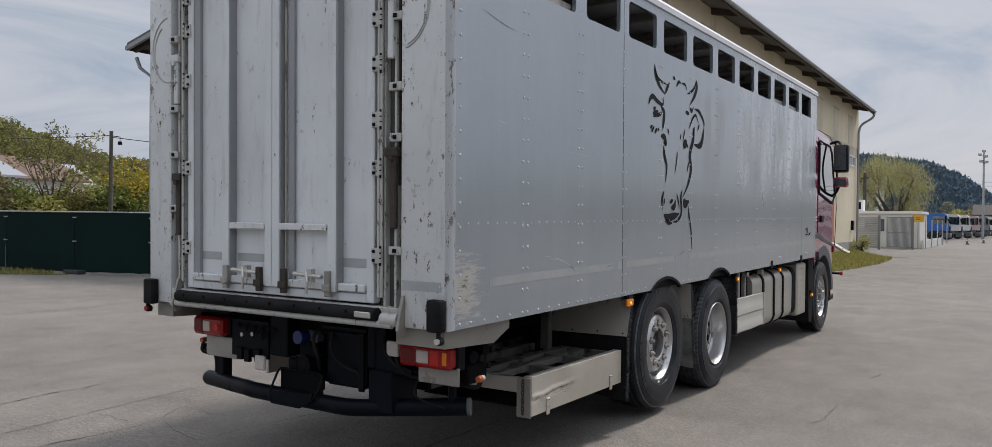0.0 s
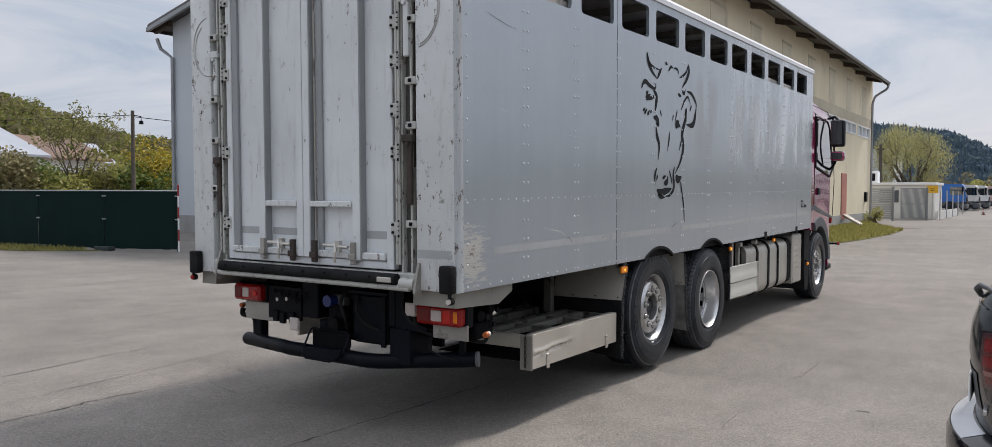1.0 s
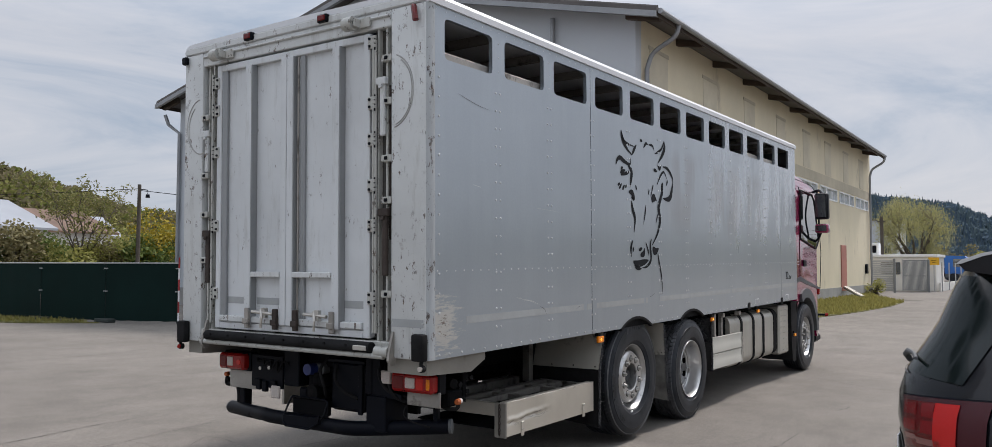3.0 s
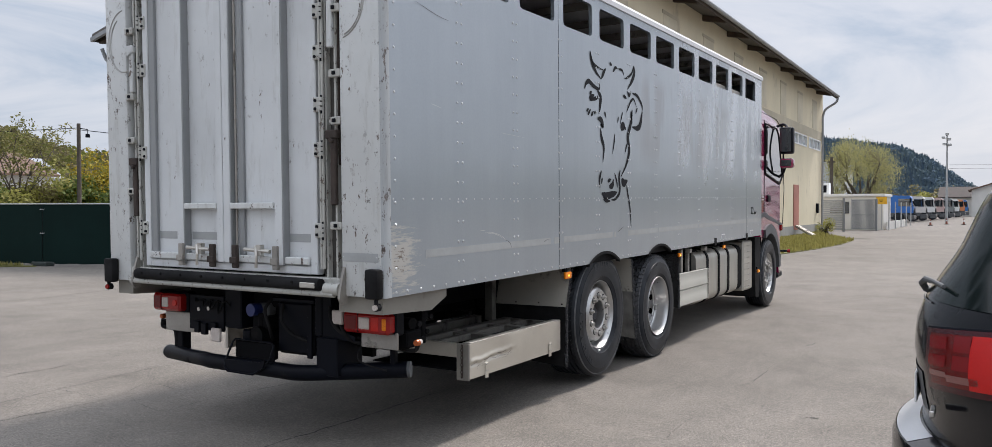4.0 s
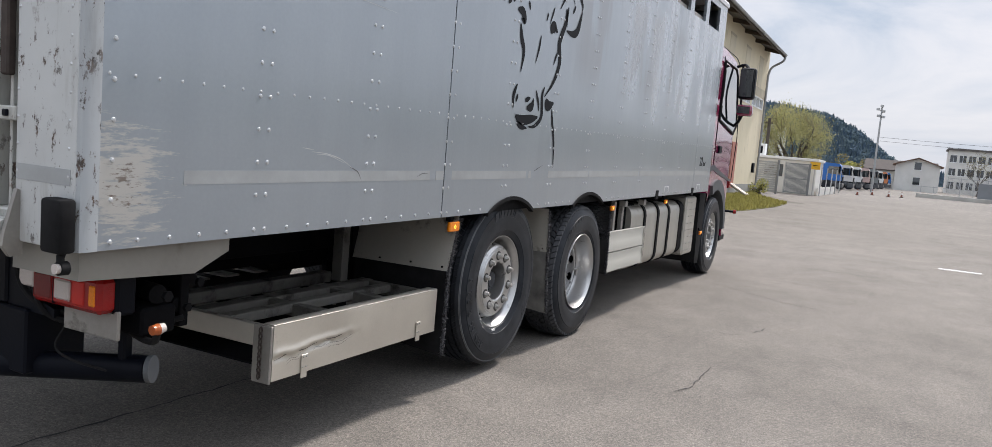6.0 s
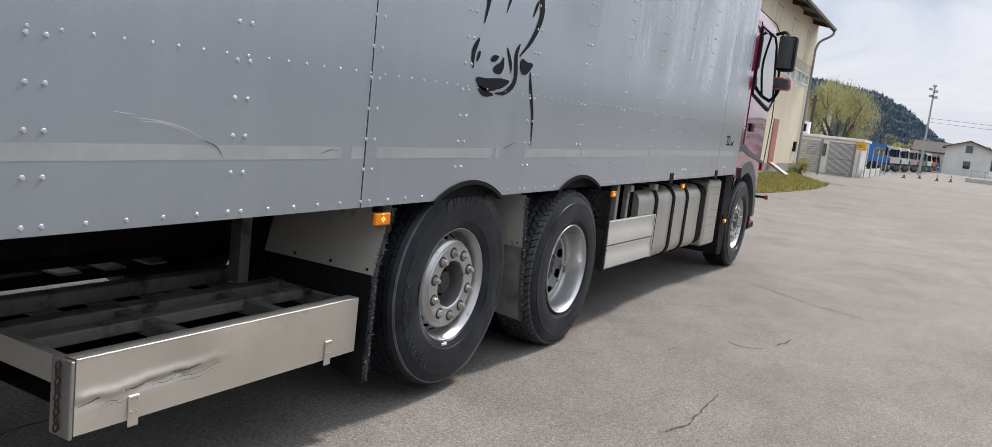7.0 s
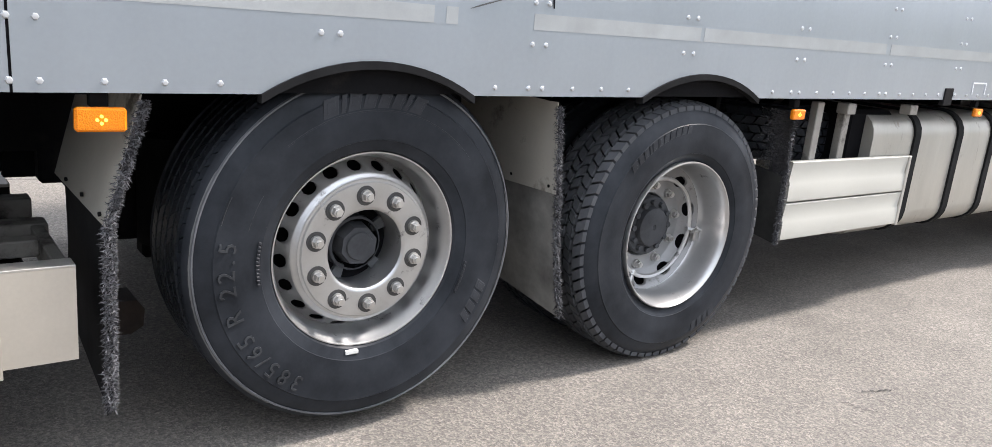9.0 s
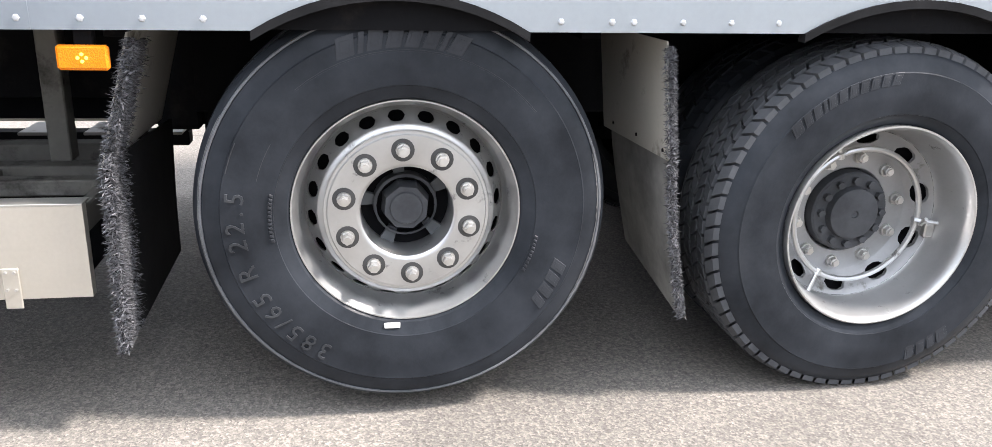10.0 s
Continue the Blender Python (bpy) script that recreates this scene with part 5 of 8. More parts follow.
def tread_blocks(bm, c, sign, xo, width, r, n=58, fill=0.82, gap=0.003, depth=0.032, rows=6):
    x0, x1 = xo - 0.020, xo - width + 0.020
    for j in range(rows):
        wa = x0 + (x1 - x0) * j / rows
        wb = x0 + (x1 - x0) * (j + 1) / rows
        edge = j in (0, rows - 1)
        for i in range(n):
            a0 = 2 * math.pi * (i + 0.5 * (j % 2)) / n
            a1 = a0 + 2 * math.pi / n * fill
            sk = 0.018 if j % 2 else -0.018
            vs = []
            for rr, ins in ((r - depth, 0.0), (r - (0.003 if edge else 0.0), 0.002)):
                for x, a in ((wa - ins - gap, a0 + sk), (wb + ins + gap, a0 - sk), (wb + ins + gap, a1 - sk), (wa - ins - gap, a1 + sk)):
                    drop = 0.012 if edge and rr > r - 0.01 and ((j == 0 and x == wa - ins - gap) or (j == rows - 1 and x == wb + ins + gap)) else 0.0
                    vs.append(bm.verts.new((c[0] + sign * x, c[1] + (rr - drop) * math.cos(a), c[2] + (rr - drop) * math.sin(a))))
            bm.faces.new(vs[4:])
            for k in range(4):
                bm.faces.new((vs[k], vs[(k + 1) % 4], vs[4 + (k + 1) % 4], vs[4 + k]))


def convex_wheel(c, sign, r, width, xo, parent, label, detail=True):
    """A wheel whose disc bulges outwards: nut flange, holed cone, rim, tyre. xo: the tyre's outer face from c, outwards."""
    bm = bmesh.new()
    f = xo - 0.038
    lathe(bm, [(f - 0.16, 0.118), (f - 0.006, 0.122), (f - 0.001, 0.127), (f, 0.134), (f, 0.205), (f - 0.006, 0.2085), (f - 0.006, 0.215), (f - 0.014, 0.220), (f - 0.016, 0.226), (f - 0.022, 0.231)], c, 72, sign)
    holed_disc(bm, c, sign, f - 0.022, 0.231, f - 0.085, 0.262, 20, (0.60, 0.80), 3, 0.1)
    lathe(bm, [(f - 0.085, 0.262), (f - 0.095, 0.267), (f - 0.085, 0.2725), (f - 0.045, 0.2745), (f - 0.020, 0.2795), (f - 0.012, 0.2855), (f + 0.002, 0.2895), (f + 0.010, 0.2935), (f + 0.010, 0.2970), (f + 0.002, 0.2990), (f - 0.02, 0.298)], c, 96, sign)
    wheel = part("wheel", bm, M_RIM, parent, label, None, 0.7)
    bm = bmesh.new()
    lathe(bm, [(f - 0.11, 0.02), (f - 0.11, 0.115), (f - 0.12, 0.30), (f - 0.2, 0.30)], c, 40, sign)
    part("brake_drum", bm, M_DARK, wheel)
    bm = bmesh.new()
    lathe(bm, [(f - 0.14, 0.090), (f - 0.075, 0.085), (f - 0.07, 0.078)], c, 24, sign)
    c2 = Vector((c[0] + sign * (f - 0.10), c[1], c[2]))
    cyl(bm, c2, c2 + Vector((sign * 0.055, 0, 0)), 0.068, 8, 0.060, 0.3)
    cyl(bm, c2 + Vector((sign * 0.055, 0, 0)), c2 + Vector((sign * 0.062, 0, 0)), 0.045, 16, 0.042)
    part("hub_cap", bm, M_TREAD, wheel, "black octagonal hub cap")
    for i in range(5):
        a = 0.5 + 2 * math.pi * i / 5
        d, e = Vector((0, math.cos(a), math.sin(a))), Vector((0, -math.sin(a), math.cos(a)))
        o = Vector(c) + Vector((sign * (f - 0.095), 0, 0))
        q = [o + d * 0.075 + e * 0.012, o + d * 0.118 + e * 0.02, o + d * 0.118 - e * 0.02, o + d * 0.075 - e * 0.012]
        bm = bmesh.new()
        v0 = [bm.verts.new(p) for p in q]
        v1 = [bm.verts.new(p - Vector((sign * 0.03, 0, 0))) for p in q]
        bridge(bm, v0, v1)
        bm.faces.new(v0)
        part("hub_rib", bm, M_GREYPL, wheel)
    if detail:
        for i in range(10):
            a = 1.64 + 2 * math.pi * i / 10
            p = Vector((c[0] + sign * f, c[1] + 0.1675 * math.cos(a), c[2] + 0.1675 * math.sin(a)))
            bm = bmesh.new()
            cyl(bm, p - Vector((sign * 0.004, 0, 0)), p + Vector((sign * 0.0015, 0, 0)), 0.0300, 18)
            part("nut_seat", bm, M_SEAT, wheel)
        nut_ring(wheel, c, sign, f, 0.335, 10, 1.64)
    bm = bmesh.new()
    lathe(bm, tyre_profile(xo, width, r, 0.2925, not detail), c, 112, sign)
    tyre = part("tyre", bm, M_TYRE, wheel, "black truck tyre with worn ribbed tread", None, 0.5)
    if detail:
        bm = bmesh.new()
        tread_blocks(bm, c, sign, xo - 0.012, width - 0.024, r + 0.001, 84, 0.90, 0.0045, 0.020, 7)
        tagged(part("tread", bm, M_TYRE, wheel, "fine siped tread", None, 0.3), kind="stuff")
        bm = bmesh.new()
        h = r - 0.2925
        lathe(bm, [(xo - 0.026, 0.2925 + 0.885 * h), (xo - 0.0185, 0.2925 + 0.895 * h), (xo - 0.019, 0.2925 + 0.912 * h), (xo - 0.030, 0.2925 + 0.925 * h)], c, 112, sign)
        part("shoulder_highlight", bm, M_EDGELIGHT, tyre, "pale ring for light caught on the shoulder edge")
    return wheel, tyre


def dished_wheel(c, sign, r, width, xo, parent, label, dual=True):
    """A drive wheel with a deep dish: barrel, holed disc far in, studs, axle flange, valve hoop; an inner twin tyre behind."""
    f = xo - 0.014
    d = f - 0.195
    bm = bmesh.new()
    lathe(bm, [(f - 0.02, 0.298), (f, 0.299), (f + 0.006, 0.2965), (f + 0.006, 0.2925), (f - 0.004, 0.2865), (f - 0.022, 0.2810), (f - 0.05, 0.2775), (f - 0.10, 0.2695), (f - 0.122, 0.266), (f - 0.130, 0.261)], c, 96, sign)
    wheel = part("wheel", bm, M_RIM, parent, label, None, 0.7)
    bm = bmesh.new()
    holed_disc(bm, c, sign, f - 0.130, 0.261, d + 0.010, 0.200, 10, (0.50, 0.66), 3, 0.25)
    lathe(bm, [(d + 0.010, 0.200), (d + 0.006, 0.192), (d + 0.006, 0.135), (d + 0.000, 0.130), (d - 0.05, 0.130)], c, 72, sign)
    part("disc", bm, M_DISC, wheel, "holed disc, its grey darkened for the shade deep in the rim", None, 0.7)
    bm = bmesh.new()
    lathe(bm, [(d - 0.045, 0.02), (d - 0.045, 0.13), (d - 0.03, 0.20), (f - 0.17, 0.275), (d - 0.1, 0.28)], c, 40, sign)
    part("brake_drum", bm, M_DARK, wheel)
    bm = bmesh.new()
    lathe(bm, [(d - 0.03, 0.128), (d + 0.028, 0.124), (d + 0.034, 0.118), (d + 0.034, 0.082), (d + 0.058, 0.078), (d + 0.062, 0.07), (d + 0.062, 0.012), (d + 0.058, 0.010), (d + 0.056, 0.001)], c, 40, sign)
    hub = part("axle_flange", bm, M_TREAD, wheel, "black bolted axle flange")
    for i in range(12):
        a = 2 * math.pi * i / 12
        p = Vector((c[0] + sign * (d + 0.034), c[1] + 0.1 * math.cos(a), c[2] + 0.1 * math.sin(a)))
        bm = bmesh.new()
        cyl(bm, p, p + Vector((sign * 0.016, 0, 0)), 0.012, 6)
        part("flange_bolt", bm, M_TREAD, hub)
    nut_ring(wheel, c, sign, d + 0.006, 0.335, 10, 0.2)
    bm = bmesh.new()
    pts = [(c[0] + sign * (d + 0.070), c[1] + 0.205 * math.cos(t), c[2] + 0.205 * math.sin(t)) for t in [2 * math.pi * i / 48 for i in range(49)]]
    tube(bm, pts, 0.0085, 8)
    for t in (-0.1, 2.0, 4.2):
        p = Vector((c[0] + sign * (d + 0.070), c[1] + 0.205 * math.cos(t), c[2] + 0.205 * math.sin(t)))
        q = Vector((c[0] + sign * (d + 0.085), c[1] + 0.270 * math.cos(t), c[2] + 0.268 * math.sin(t)))
        cyl(bm, p, q, 0.0065, 8)
        cyl(bm, p - (q - p) * 0.15, p + (q - p) * 0.15, 0.012, 8)
    part("nut_guard_ring", bm, M_RIM, wheel, "bright ring with clamps inside the dish")
    bm = bmesh.new()
    p = Vector((c[0] + sign * (d + 0.075), c[1] + 0.245, c[2] - 0.05))
    box(bm, p - Vector((0.012, 0.016, 0.022)), p + Vector((0.012, 0.016, 0.022)), 0.004)
    tube(bm, [p + Vector((0, -0.03, 0.02)), p + Vector((sign * 0.03, -0.05, 0.03)), p + Vector((sign * 0.05, -0.05, 0.05))], 0.007, 6)
    part("valve_clamp", bm, M_STEEL, wheel)
    bm = bmesh.new()
    lathe(bm, tyre_profile(xo, width, r - 0.018, 0.2925, False), c, 104, sign)
    tyre = part("tyre", bm, M_TYRE, wheel, "black truck tyre with deep block tread", None, 0.5)
    bm = bmesh.new()
    tread_blocks(bm, c, sign, xo - 0.004, width - 0.008, r, 70, 0.80, 0.004, 0.032, 6)
    tagged(part("tread", bm, M_TREAD, wheel, "deep tread blocks", None, 0.3), kind="stuff")
    if dual:
        bm = bmesh.new()
        lathe(bm, tyre_profile(xo - width - 0.03, width, r - 0.018, 0.2925, False), c, 64, sign)
        tread_blocks(bm, c, sign, xo - width - 0.03, width, r)
        part("inner_tyre", bm, M_TYRE, wheel)
    return wheel, tyre


H1, H2, H3 = (-0.037, 0.026, 0.560), (0.0, 1.382, 0.497), (0.0, 6.235, 0.500)
w1, t1 = convex_wheel(H1, 1, 0.537, 0.385, 0.002, truck, "silver steel wheel with convex ten-nut disc, lifted tag axle")
w2, t2 = dished_wheel(H2, 1, 0.526, 0.305, -0.012, truck, "silver deep-dish steel drive wheel")
w3, t3 = convex_wheel(H3, 1, 0.508, 0.315, -0.02, truck, "silver steel front wheel")
for c, r, wd in ((H1, 0.520, 0.385), (H3, 0.508, 0.315)):
    convex_wheel((XL, c[1], c[2]), -1, r, wd, 0.0, truck, "", False)
dished_wheel((XL, H2[1], H2[2]), -1, 0.512, 0.305, -0.012, truck, "")
for c in (H1, H2, H3):
    bm = bmesh.new()
    cyl(bm, (-2.2, c[1], c[2]), (-0.28, c[1], c[2]), 0.065, 14)
    part("axle", bm, M_CHASSIS, truck)
bm = bmesh.new()
lathe(bm, [(-1.55, 0.07), (-1.45, 0.19), (-1.24, 0.24), (-1.03, 0.19), (-0.93, 0.07)], (0, H2[1], H2[2]), 24)
part("differential", bm, M_CHASSIS, truck)
for y in (-0.35, 0.36, 0.95, 1.75):
    for x in (-0.72, -1.76):
        bm = bmesh.new()
        cyl(bm, (x, y, 0.45), (x, y, 0.80), 0.11, 14)
        part("air_spring", bm, M_RUBBER, truck)
boxes("spring_arm", M_CHASSIS, truck, [((x, y, 0.40), (x + 0.09, y + 0.9, 0.48)) for x in (-0.78, -1.80) for y in (-0.45, 0.9)], 0.01)

M_FLAPPLATE = surf("beige_sheet_metal", (0.44, 0.418, 0.365), 0.6, 0.2, 0.12, 2, 60, 0.08, (0.14, 0.125, 0.105), 0.12, 4)
M_DUST2 = rubber_material("dust_covered_rubber", (0.17, 0.166, 0.155), 0.9)
M_DUSTY = rubber_material("dusty_rubber", (0.03, 0.03, 0.029), 0.85)
# spray flaps with brush edges, metal above and rubber below
def brush(bm, p0, p1, n, ln=0.018):
    p0, p1 = Vector(p0), Vector(p1)
    for i in range(n):
        b = p0.lerp(p1, random.random()) + Vector((random.uniform(-0.006, 0.006), random.uniform(-0.012, 0.012), 0))
        d = Vector((random.uniform(-0.1, 1.0), random.uniform(-1.2, 0.4), random.uniform(-0.7, 0.5))).normalized() * ln * random.uniform(0.5, 1.2)
        s = Vector((0, random.uniform(-1, 1), random.uniform(-1, 1))).normalized() * 0.0022
        bm.faces.new([bm.verts.new(q) for q in (b - s, b + s, b + d)])


def spray_flap(yt, ym, yb, zb, x_in, slant, label, metal=True, rubber=None):
    xo = -0.035
    bm = bmesh.new()
    n = 10
    last = None
    for i in range(n + 1):
        t = i / n
        z = 0.705 + (zb - 0.705) * t
        y = ym + (yb - ym) * t ** 1.5
        inner = x_in + (0.03 * math.sin(2.5 * t))
        cur = [bm.verts.new(q) for q in ((xo, y - 0.005, z), (xo, y + 0.005, z), (inner, y + 0.02 + 0.005, z + slant * (1 - t) + 0.05 * t), (inner, y + 0.02 - 0.005, z + slant * (1 - t) + 0.05 * t))]
        if last:
            bridge(bm, last, cur)
        else:
            bm.faces.new(cur)
        last = cur
    bm.faces.new(last[::-1])
    flap = part("spray_flap", bm, rubber or M_DUSTY, truck, label)
    if metal:
        bm = bmesh.new()
        a = [(xo, yt, 1.012), (x_in, yt, 1.012), (x_in, ym, 0.705 + slant), (xo, ym, 0.70)]
        v0 = [bm.verts.new((x, y - 0.011, z)) for x, y, z in a]
        v1 = [bm.verts.new((x, y - 0.006, z)) for x, y, z in a]
        bridge(bm, v0, v1)
        bm.faces.new(v0)
        bm.faces.new(v1)
        part("flap_plate", bm, M_FLAPPLATE, flap, "grey sheet-metal upper plate")
        for x, z in ((xo - 0.035, 0.722), (xo - 0.245, 0.722), (xo - 0.46, 0.716)):
            bm = bmesh.new()
            cyl(bm, (x, ym - 0.009, z), (x, ym - 0.016, z), 0.006, 6)
            part("bolt", bm, M_CHASSIS, flap)
    bm = bmesh.new()
    for (ya, za), (yb2, zb2) in (((yt, 1.0), (ym, 0.70)), ((ym, 0.70), (ym + (yb - ym) * 0.35, 0.705 + (zb - 0.705) * 0.5)), ((ym + (yb - ym) * 0.35, 0.705 + (zb - 0.705) * 0.5), (yb, zb))):
        brush(bm, (xo, ya, za), (xo, yb2, zb2), 1100)
    for i in range(15000):
        t = random.random()
        q = abs(random.gauss(0, 0.055))
        if q > xo - x_in:
            continue
        z = 0.99 + (zb - 0.97) * t
        u = (z - 0.705) / (zb - 0.705)
        y = ym + (yb - ym) * u ** 1.5 if u > 0 else ym + (yt - ym) * (z - 0.705) / 0.3
        b = Vector((xo - q, y + 0.006, z))
        d = Vector((random.uniform(-0.6, 0.6), random.uniform(0.5, 1.3), random.uniform(-0.9, 0.3))).normalized() * 0.016 * random.uniform(0.6, 1.2)
        s = Vector((random.uniform(-1, 1), 0, random.uniform(-1, 1))).normalized() * 0.0022
        bm.faces.new([bm.verts.new(w) for w in (b - s, b + s, b + d)])
    tagged(part("brush_edge", bm, M_BRISTLE, flap, "frayed grey bristles"), kind="stuff")
    return flap


spray_flap(-0.600, -0.685, -0.690, 0.215, -0.69, -0.012, "black rubber mud flap with frayed bristle edge", True, M_RUBBER)
spray_flap(0.690, 0.725, 0.800, 0.240, -0.60, -0.02, "grey-black mud flap between the wheels", True, M_DUST2)
spray_flap(2.03, 2.04, 2.05, 0.40, -0.42, 0.05, "black bristle wheel guard", False)
boxes("axle_bracket", M_CHASSIS, truck, [((-0.86, -0.725, 0.64), (-0.78, -0.59, 1.0)), ((-0.88, -0.587, 0.20), (-0.82, -0.545, 1.0)), ((-0.86, -0.545, 0.44), (-0.78, -0.43, 1.0))], 0.01, "dark axle bracket")
bm = bmesh.new()
prism(bm, [(-0.60, 0.19), (-0.57, 0.225), (-0.45, 0.225), (-0.425, 0.19), (-0.43, 0.13), (-0.47, 0.105), (-0.57, 0.11), (-0.60, 0.14)], "x", -0.92, -0.78)
part("spring_seat", bm, M_RUST, truck, "rusty spring seat under the axle arm")
# first box: added to block sunlit ground showing behind the bristle guard
boxes("added_wheel_tub", M_CHASSIS, truck, [((-0.85, 2.0, 0.45), (-0.43, 2.03, 1.0)), ((-0.80, -0.60, 0.70), (-0.77, 2.0, 1.0))], 0.002)
# side marker lamps
for y, z, s in ((-0.70, 0.957, 1.0), (2.02, 0.982, 0.8), (3.72, 1.0, 0.8), (5.50, 0.575, 0.8)):
    x = -0.028
    lamp = boxes("side_marker", M_AMBER, truck, [((x, y - 0.055 * s, z - 0.028 * s), (x + 0.022, y + 0.055 * s, z + 0.028 * s))], 0.006, "glowing amber side marker lamp")
    bm = bmesh.new()
    for dy, dz in ((0, 0.008), (0.009, 0), (-0.009, 0), (0, -0.008)):
        cyl(bm, (x + 0.022, y + dy * s, z + dz * s), (x + 0.0235, y + dy * s, z + dz * s), 0.004 * s, 8)
    part("lit_diodes", bm, M_AMBERLED, lamp)
    boxes("lamp_bracket", M_CHASSIS, lamp, [((x - 0.03, y - 0.02, z + 0.026), (x, y + 0.02, z + 0.06))], 0.002)

# ---- between the axles: guard boards, tank, box ----
M_BOARD = surf("anodised_board", (0.44, 0.43, 0.385), 0.6, 0.2, 0.06, 1.5, 90, 0.03)
for z0, z1 in ((0.408, 0.578), (0.585, 0.768)):
    bm = bmesh.new()
    prism(bm, [(-0.046, z0), (-0.042, z0 + 0.004), (-0.044, z0 + 0.085), (-0.050, z0 + 0.098), (-0.044, z1 - 0.004), (-0.048, z1), (-0.075, z1), (-0.075, z0)], "y", 2.10, 3.12)
    part("guard_board", bm, M_BOARD, truck, "clean aluminium side guard board")
boxes("guard_cap", M_ALU, truck, [((-0.08, 3.12, 0.40), (-0.038, 3.145, 0.77))], 0.004)
boxes("guard_post", M_ALUD, truck, [((-0.12, y, 0.42), (-0.08, y + 0.05, 1.03)) for y in (2.27, 2.50)], 0.004)
boxes("tool_box", M_DARK, truck, [((-0.55, 2.66, 0.60), (-0.14, 3.06, 0.99))], 0.02, "black box beside the fuel tank")
boxes("bracket", M_ALUD, truck, [((-0.10, y, 0.98), (-0.04, y + 0.07, 1.03)) for y in (2.45, 3.03)], 0.004)
bm = bmesh.new()
lathe(bm, tyre_profile(0.15, 0.28, 0.48, 0.2925, False), (0, 0, 0), 48, 1)
tread_blocks(bm, (0, 0, 0), 1, 0.15, 0.28, 0.495, 52)
part("spare_tyre", bm, M_TYRE, truck, "spare tyre carried flat behind the guard boards", Matrix.Translation((-0.74, 2.62, 0.83)) @ Matrix.Rotation(radians(-90), 4, "Y"), 0.3)
def rounded(y0, y1, x0, x1, z0, z1, r, n=5):
    pts = []
    for cx, cz, a0 in ((x1 - r, z1 - r, 0), (x0 + r, z1 - r, 90), (x0 + r, z0 + r, 180), (x1 - r, z0 + r, 270)):
        for i in range(n + 1):
            a = radians(a0 + 90 * i / n)
            pts.append((cx + r * math.cos(a), cz + r * math.sin(a)))
    return pts


bm = bmesh.new()
prism(bm, rounded(0, 0, -0.72, -0.082, 0.34, 0.985, 0.12), "y", 2.80, 4.62)
tank = part("fuel_tank", bm, M_TANK, truck, "brushed aluminium fuel tank with black straps")
for y in (3.20, 3.685, 4.115):
    bm = bmesh.new()
    prism(bm, rounded(0, 0, -0.732, -0.070, 0.33, 0.997, 0.13), "y", y, y + 0.060)
    part("strap", bm, M_RUBBER, tank)
bm = bmesh.new()
prism(bm, rounded(0, 0, -0.6, -0.075, 0.36, 0.985, 0.10), "y", 4.62, 4.78)
part("hose_bay", bm, M_CHASSIS, truck)
boxes("battery_box", M_TANK, truck, [((-0.6, 4.81, 0.34), (-0.050, 5.27, 1.03))], 0.022, "riveted stainless box cover")
bm = bmesh.new()
for i in range(6):
    for j in range(8):
        cyl(bm, (-0.051, 4.86 + 0.07 * i, 0.40 + 0.08 * j), (-0.045, 4.86 + 0.07 * i, 0.40 + 0.08 * j), 0.008, 6)
tagged(part("studs", bm, M_STEEL, truck), kind="stuff")
bm = bmesh.new()
prism(bm, [(5.46, 0.20), (5.64, 0.18), (5.69, 0.5), (5.72, 0.80), (5.80, 1.06), (5.40, 1.06), (5.42, 0.6)], "x", -0.5, -0.045)
part("front_mud_flap", bm, M_RUBBER, truck, "black plastic front mudguard")

# ---- cab ----
hub = (6.235, 0.50)
archp = [(hub[0] + 0.66 * math.cos(radians(a)), hub[1] + 0.66 * math.sin(radians(a))) for a in range(8, 150, 10)]
outline = [(7.30, 0.45), (7.52, 0.50), (7.62, 0.75), (7.62, 1.15), (7.58, 1.6), (7.48, 2.1), (7.22, 2.75), (7.00, 2.86), (6.5, 3.00), (5.95, 3.05), (5.76, 3.02), (5.74, 1.12)]
bm = bmesh.new()
prism(bm, [(5.74, 1.10)] + archp[::-1] + [(6.95, 0.45)] + outline[:-1], "x", XL + 0.06, -0.045)
for co, no in [((0, y, 0), (0, 1, 0)) for y in (7.0, 7.15, 7.3, 7.42, 7.52)] + [((0, 0, z), (0, 0, 1)) for z in (2.66, 2.78, 2.88, 2.96)]:
    bmesh.ops.bisect_plane(bm, geom=bm.verts[:] + bm.edges[:] + bm.faces[:], plane_co=co, plane_no=no)
for v in bm.verts:
    mid = (XL + 0.06 - 0.045) / 2
    inset = 0.42 * max(0.0, (v.co.y - 6.98) / 0.64) ** 2 + 0.20 * max(0.0, (v.co.z - 2.64) / 0.42) ** 2
    v.co.x += inset if v.co.x < mid else -inset
cab = part("cab", bm, M_PLUM, truck, "glossy plum-red truck cab", None, 0.6)
XC = -0.045
bm = bmesh.new()
prism(bm, [(6.02, 2.02), (6.95, 1.90), (7.12, 2.02), (6.86, 2.62), (6.72, 2.70), (6.02, 2.72)], "x", XC - 0.01, XC + 0.004)
part("side_window", bm, M_GLASS, cab, "dark tinted side window")
bm = bmesh.new()
tube(bm, [(XC + 0.004, 6.0, 2.0), (XC + 0.004, 6.96, 1.87), (XC + 0.004, 7.15, 2.0), (XC + 0.004, 6.88, 2.64), (XC + 0.004, 6.73, 2.73), (XC + 0.004, 6.0, 2.75), (XC + 0.004, 6.0, 2.0)], 0.014, 6)
part("window_seal", bm, M_RUBBER, cab)
bm = bmesh.new()
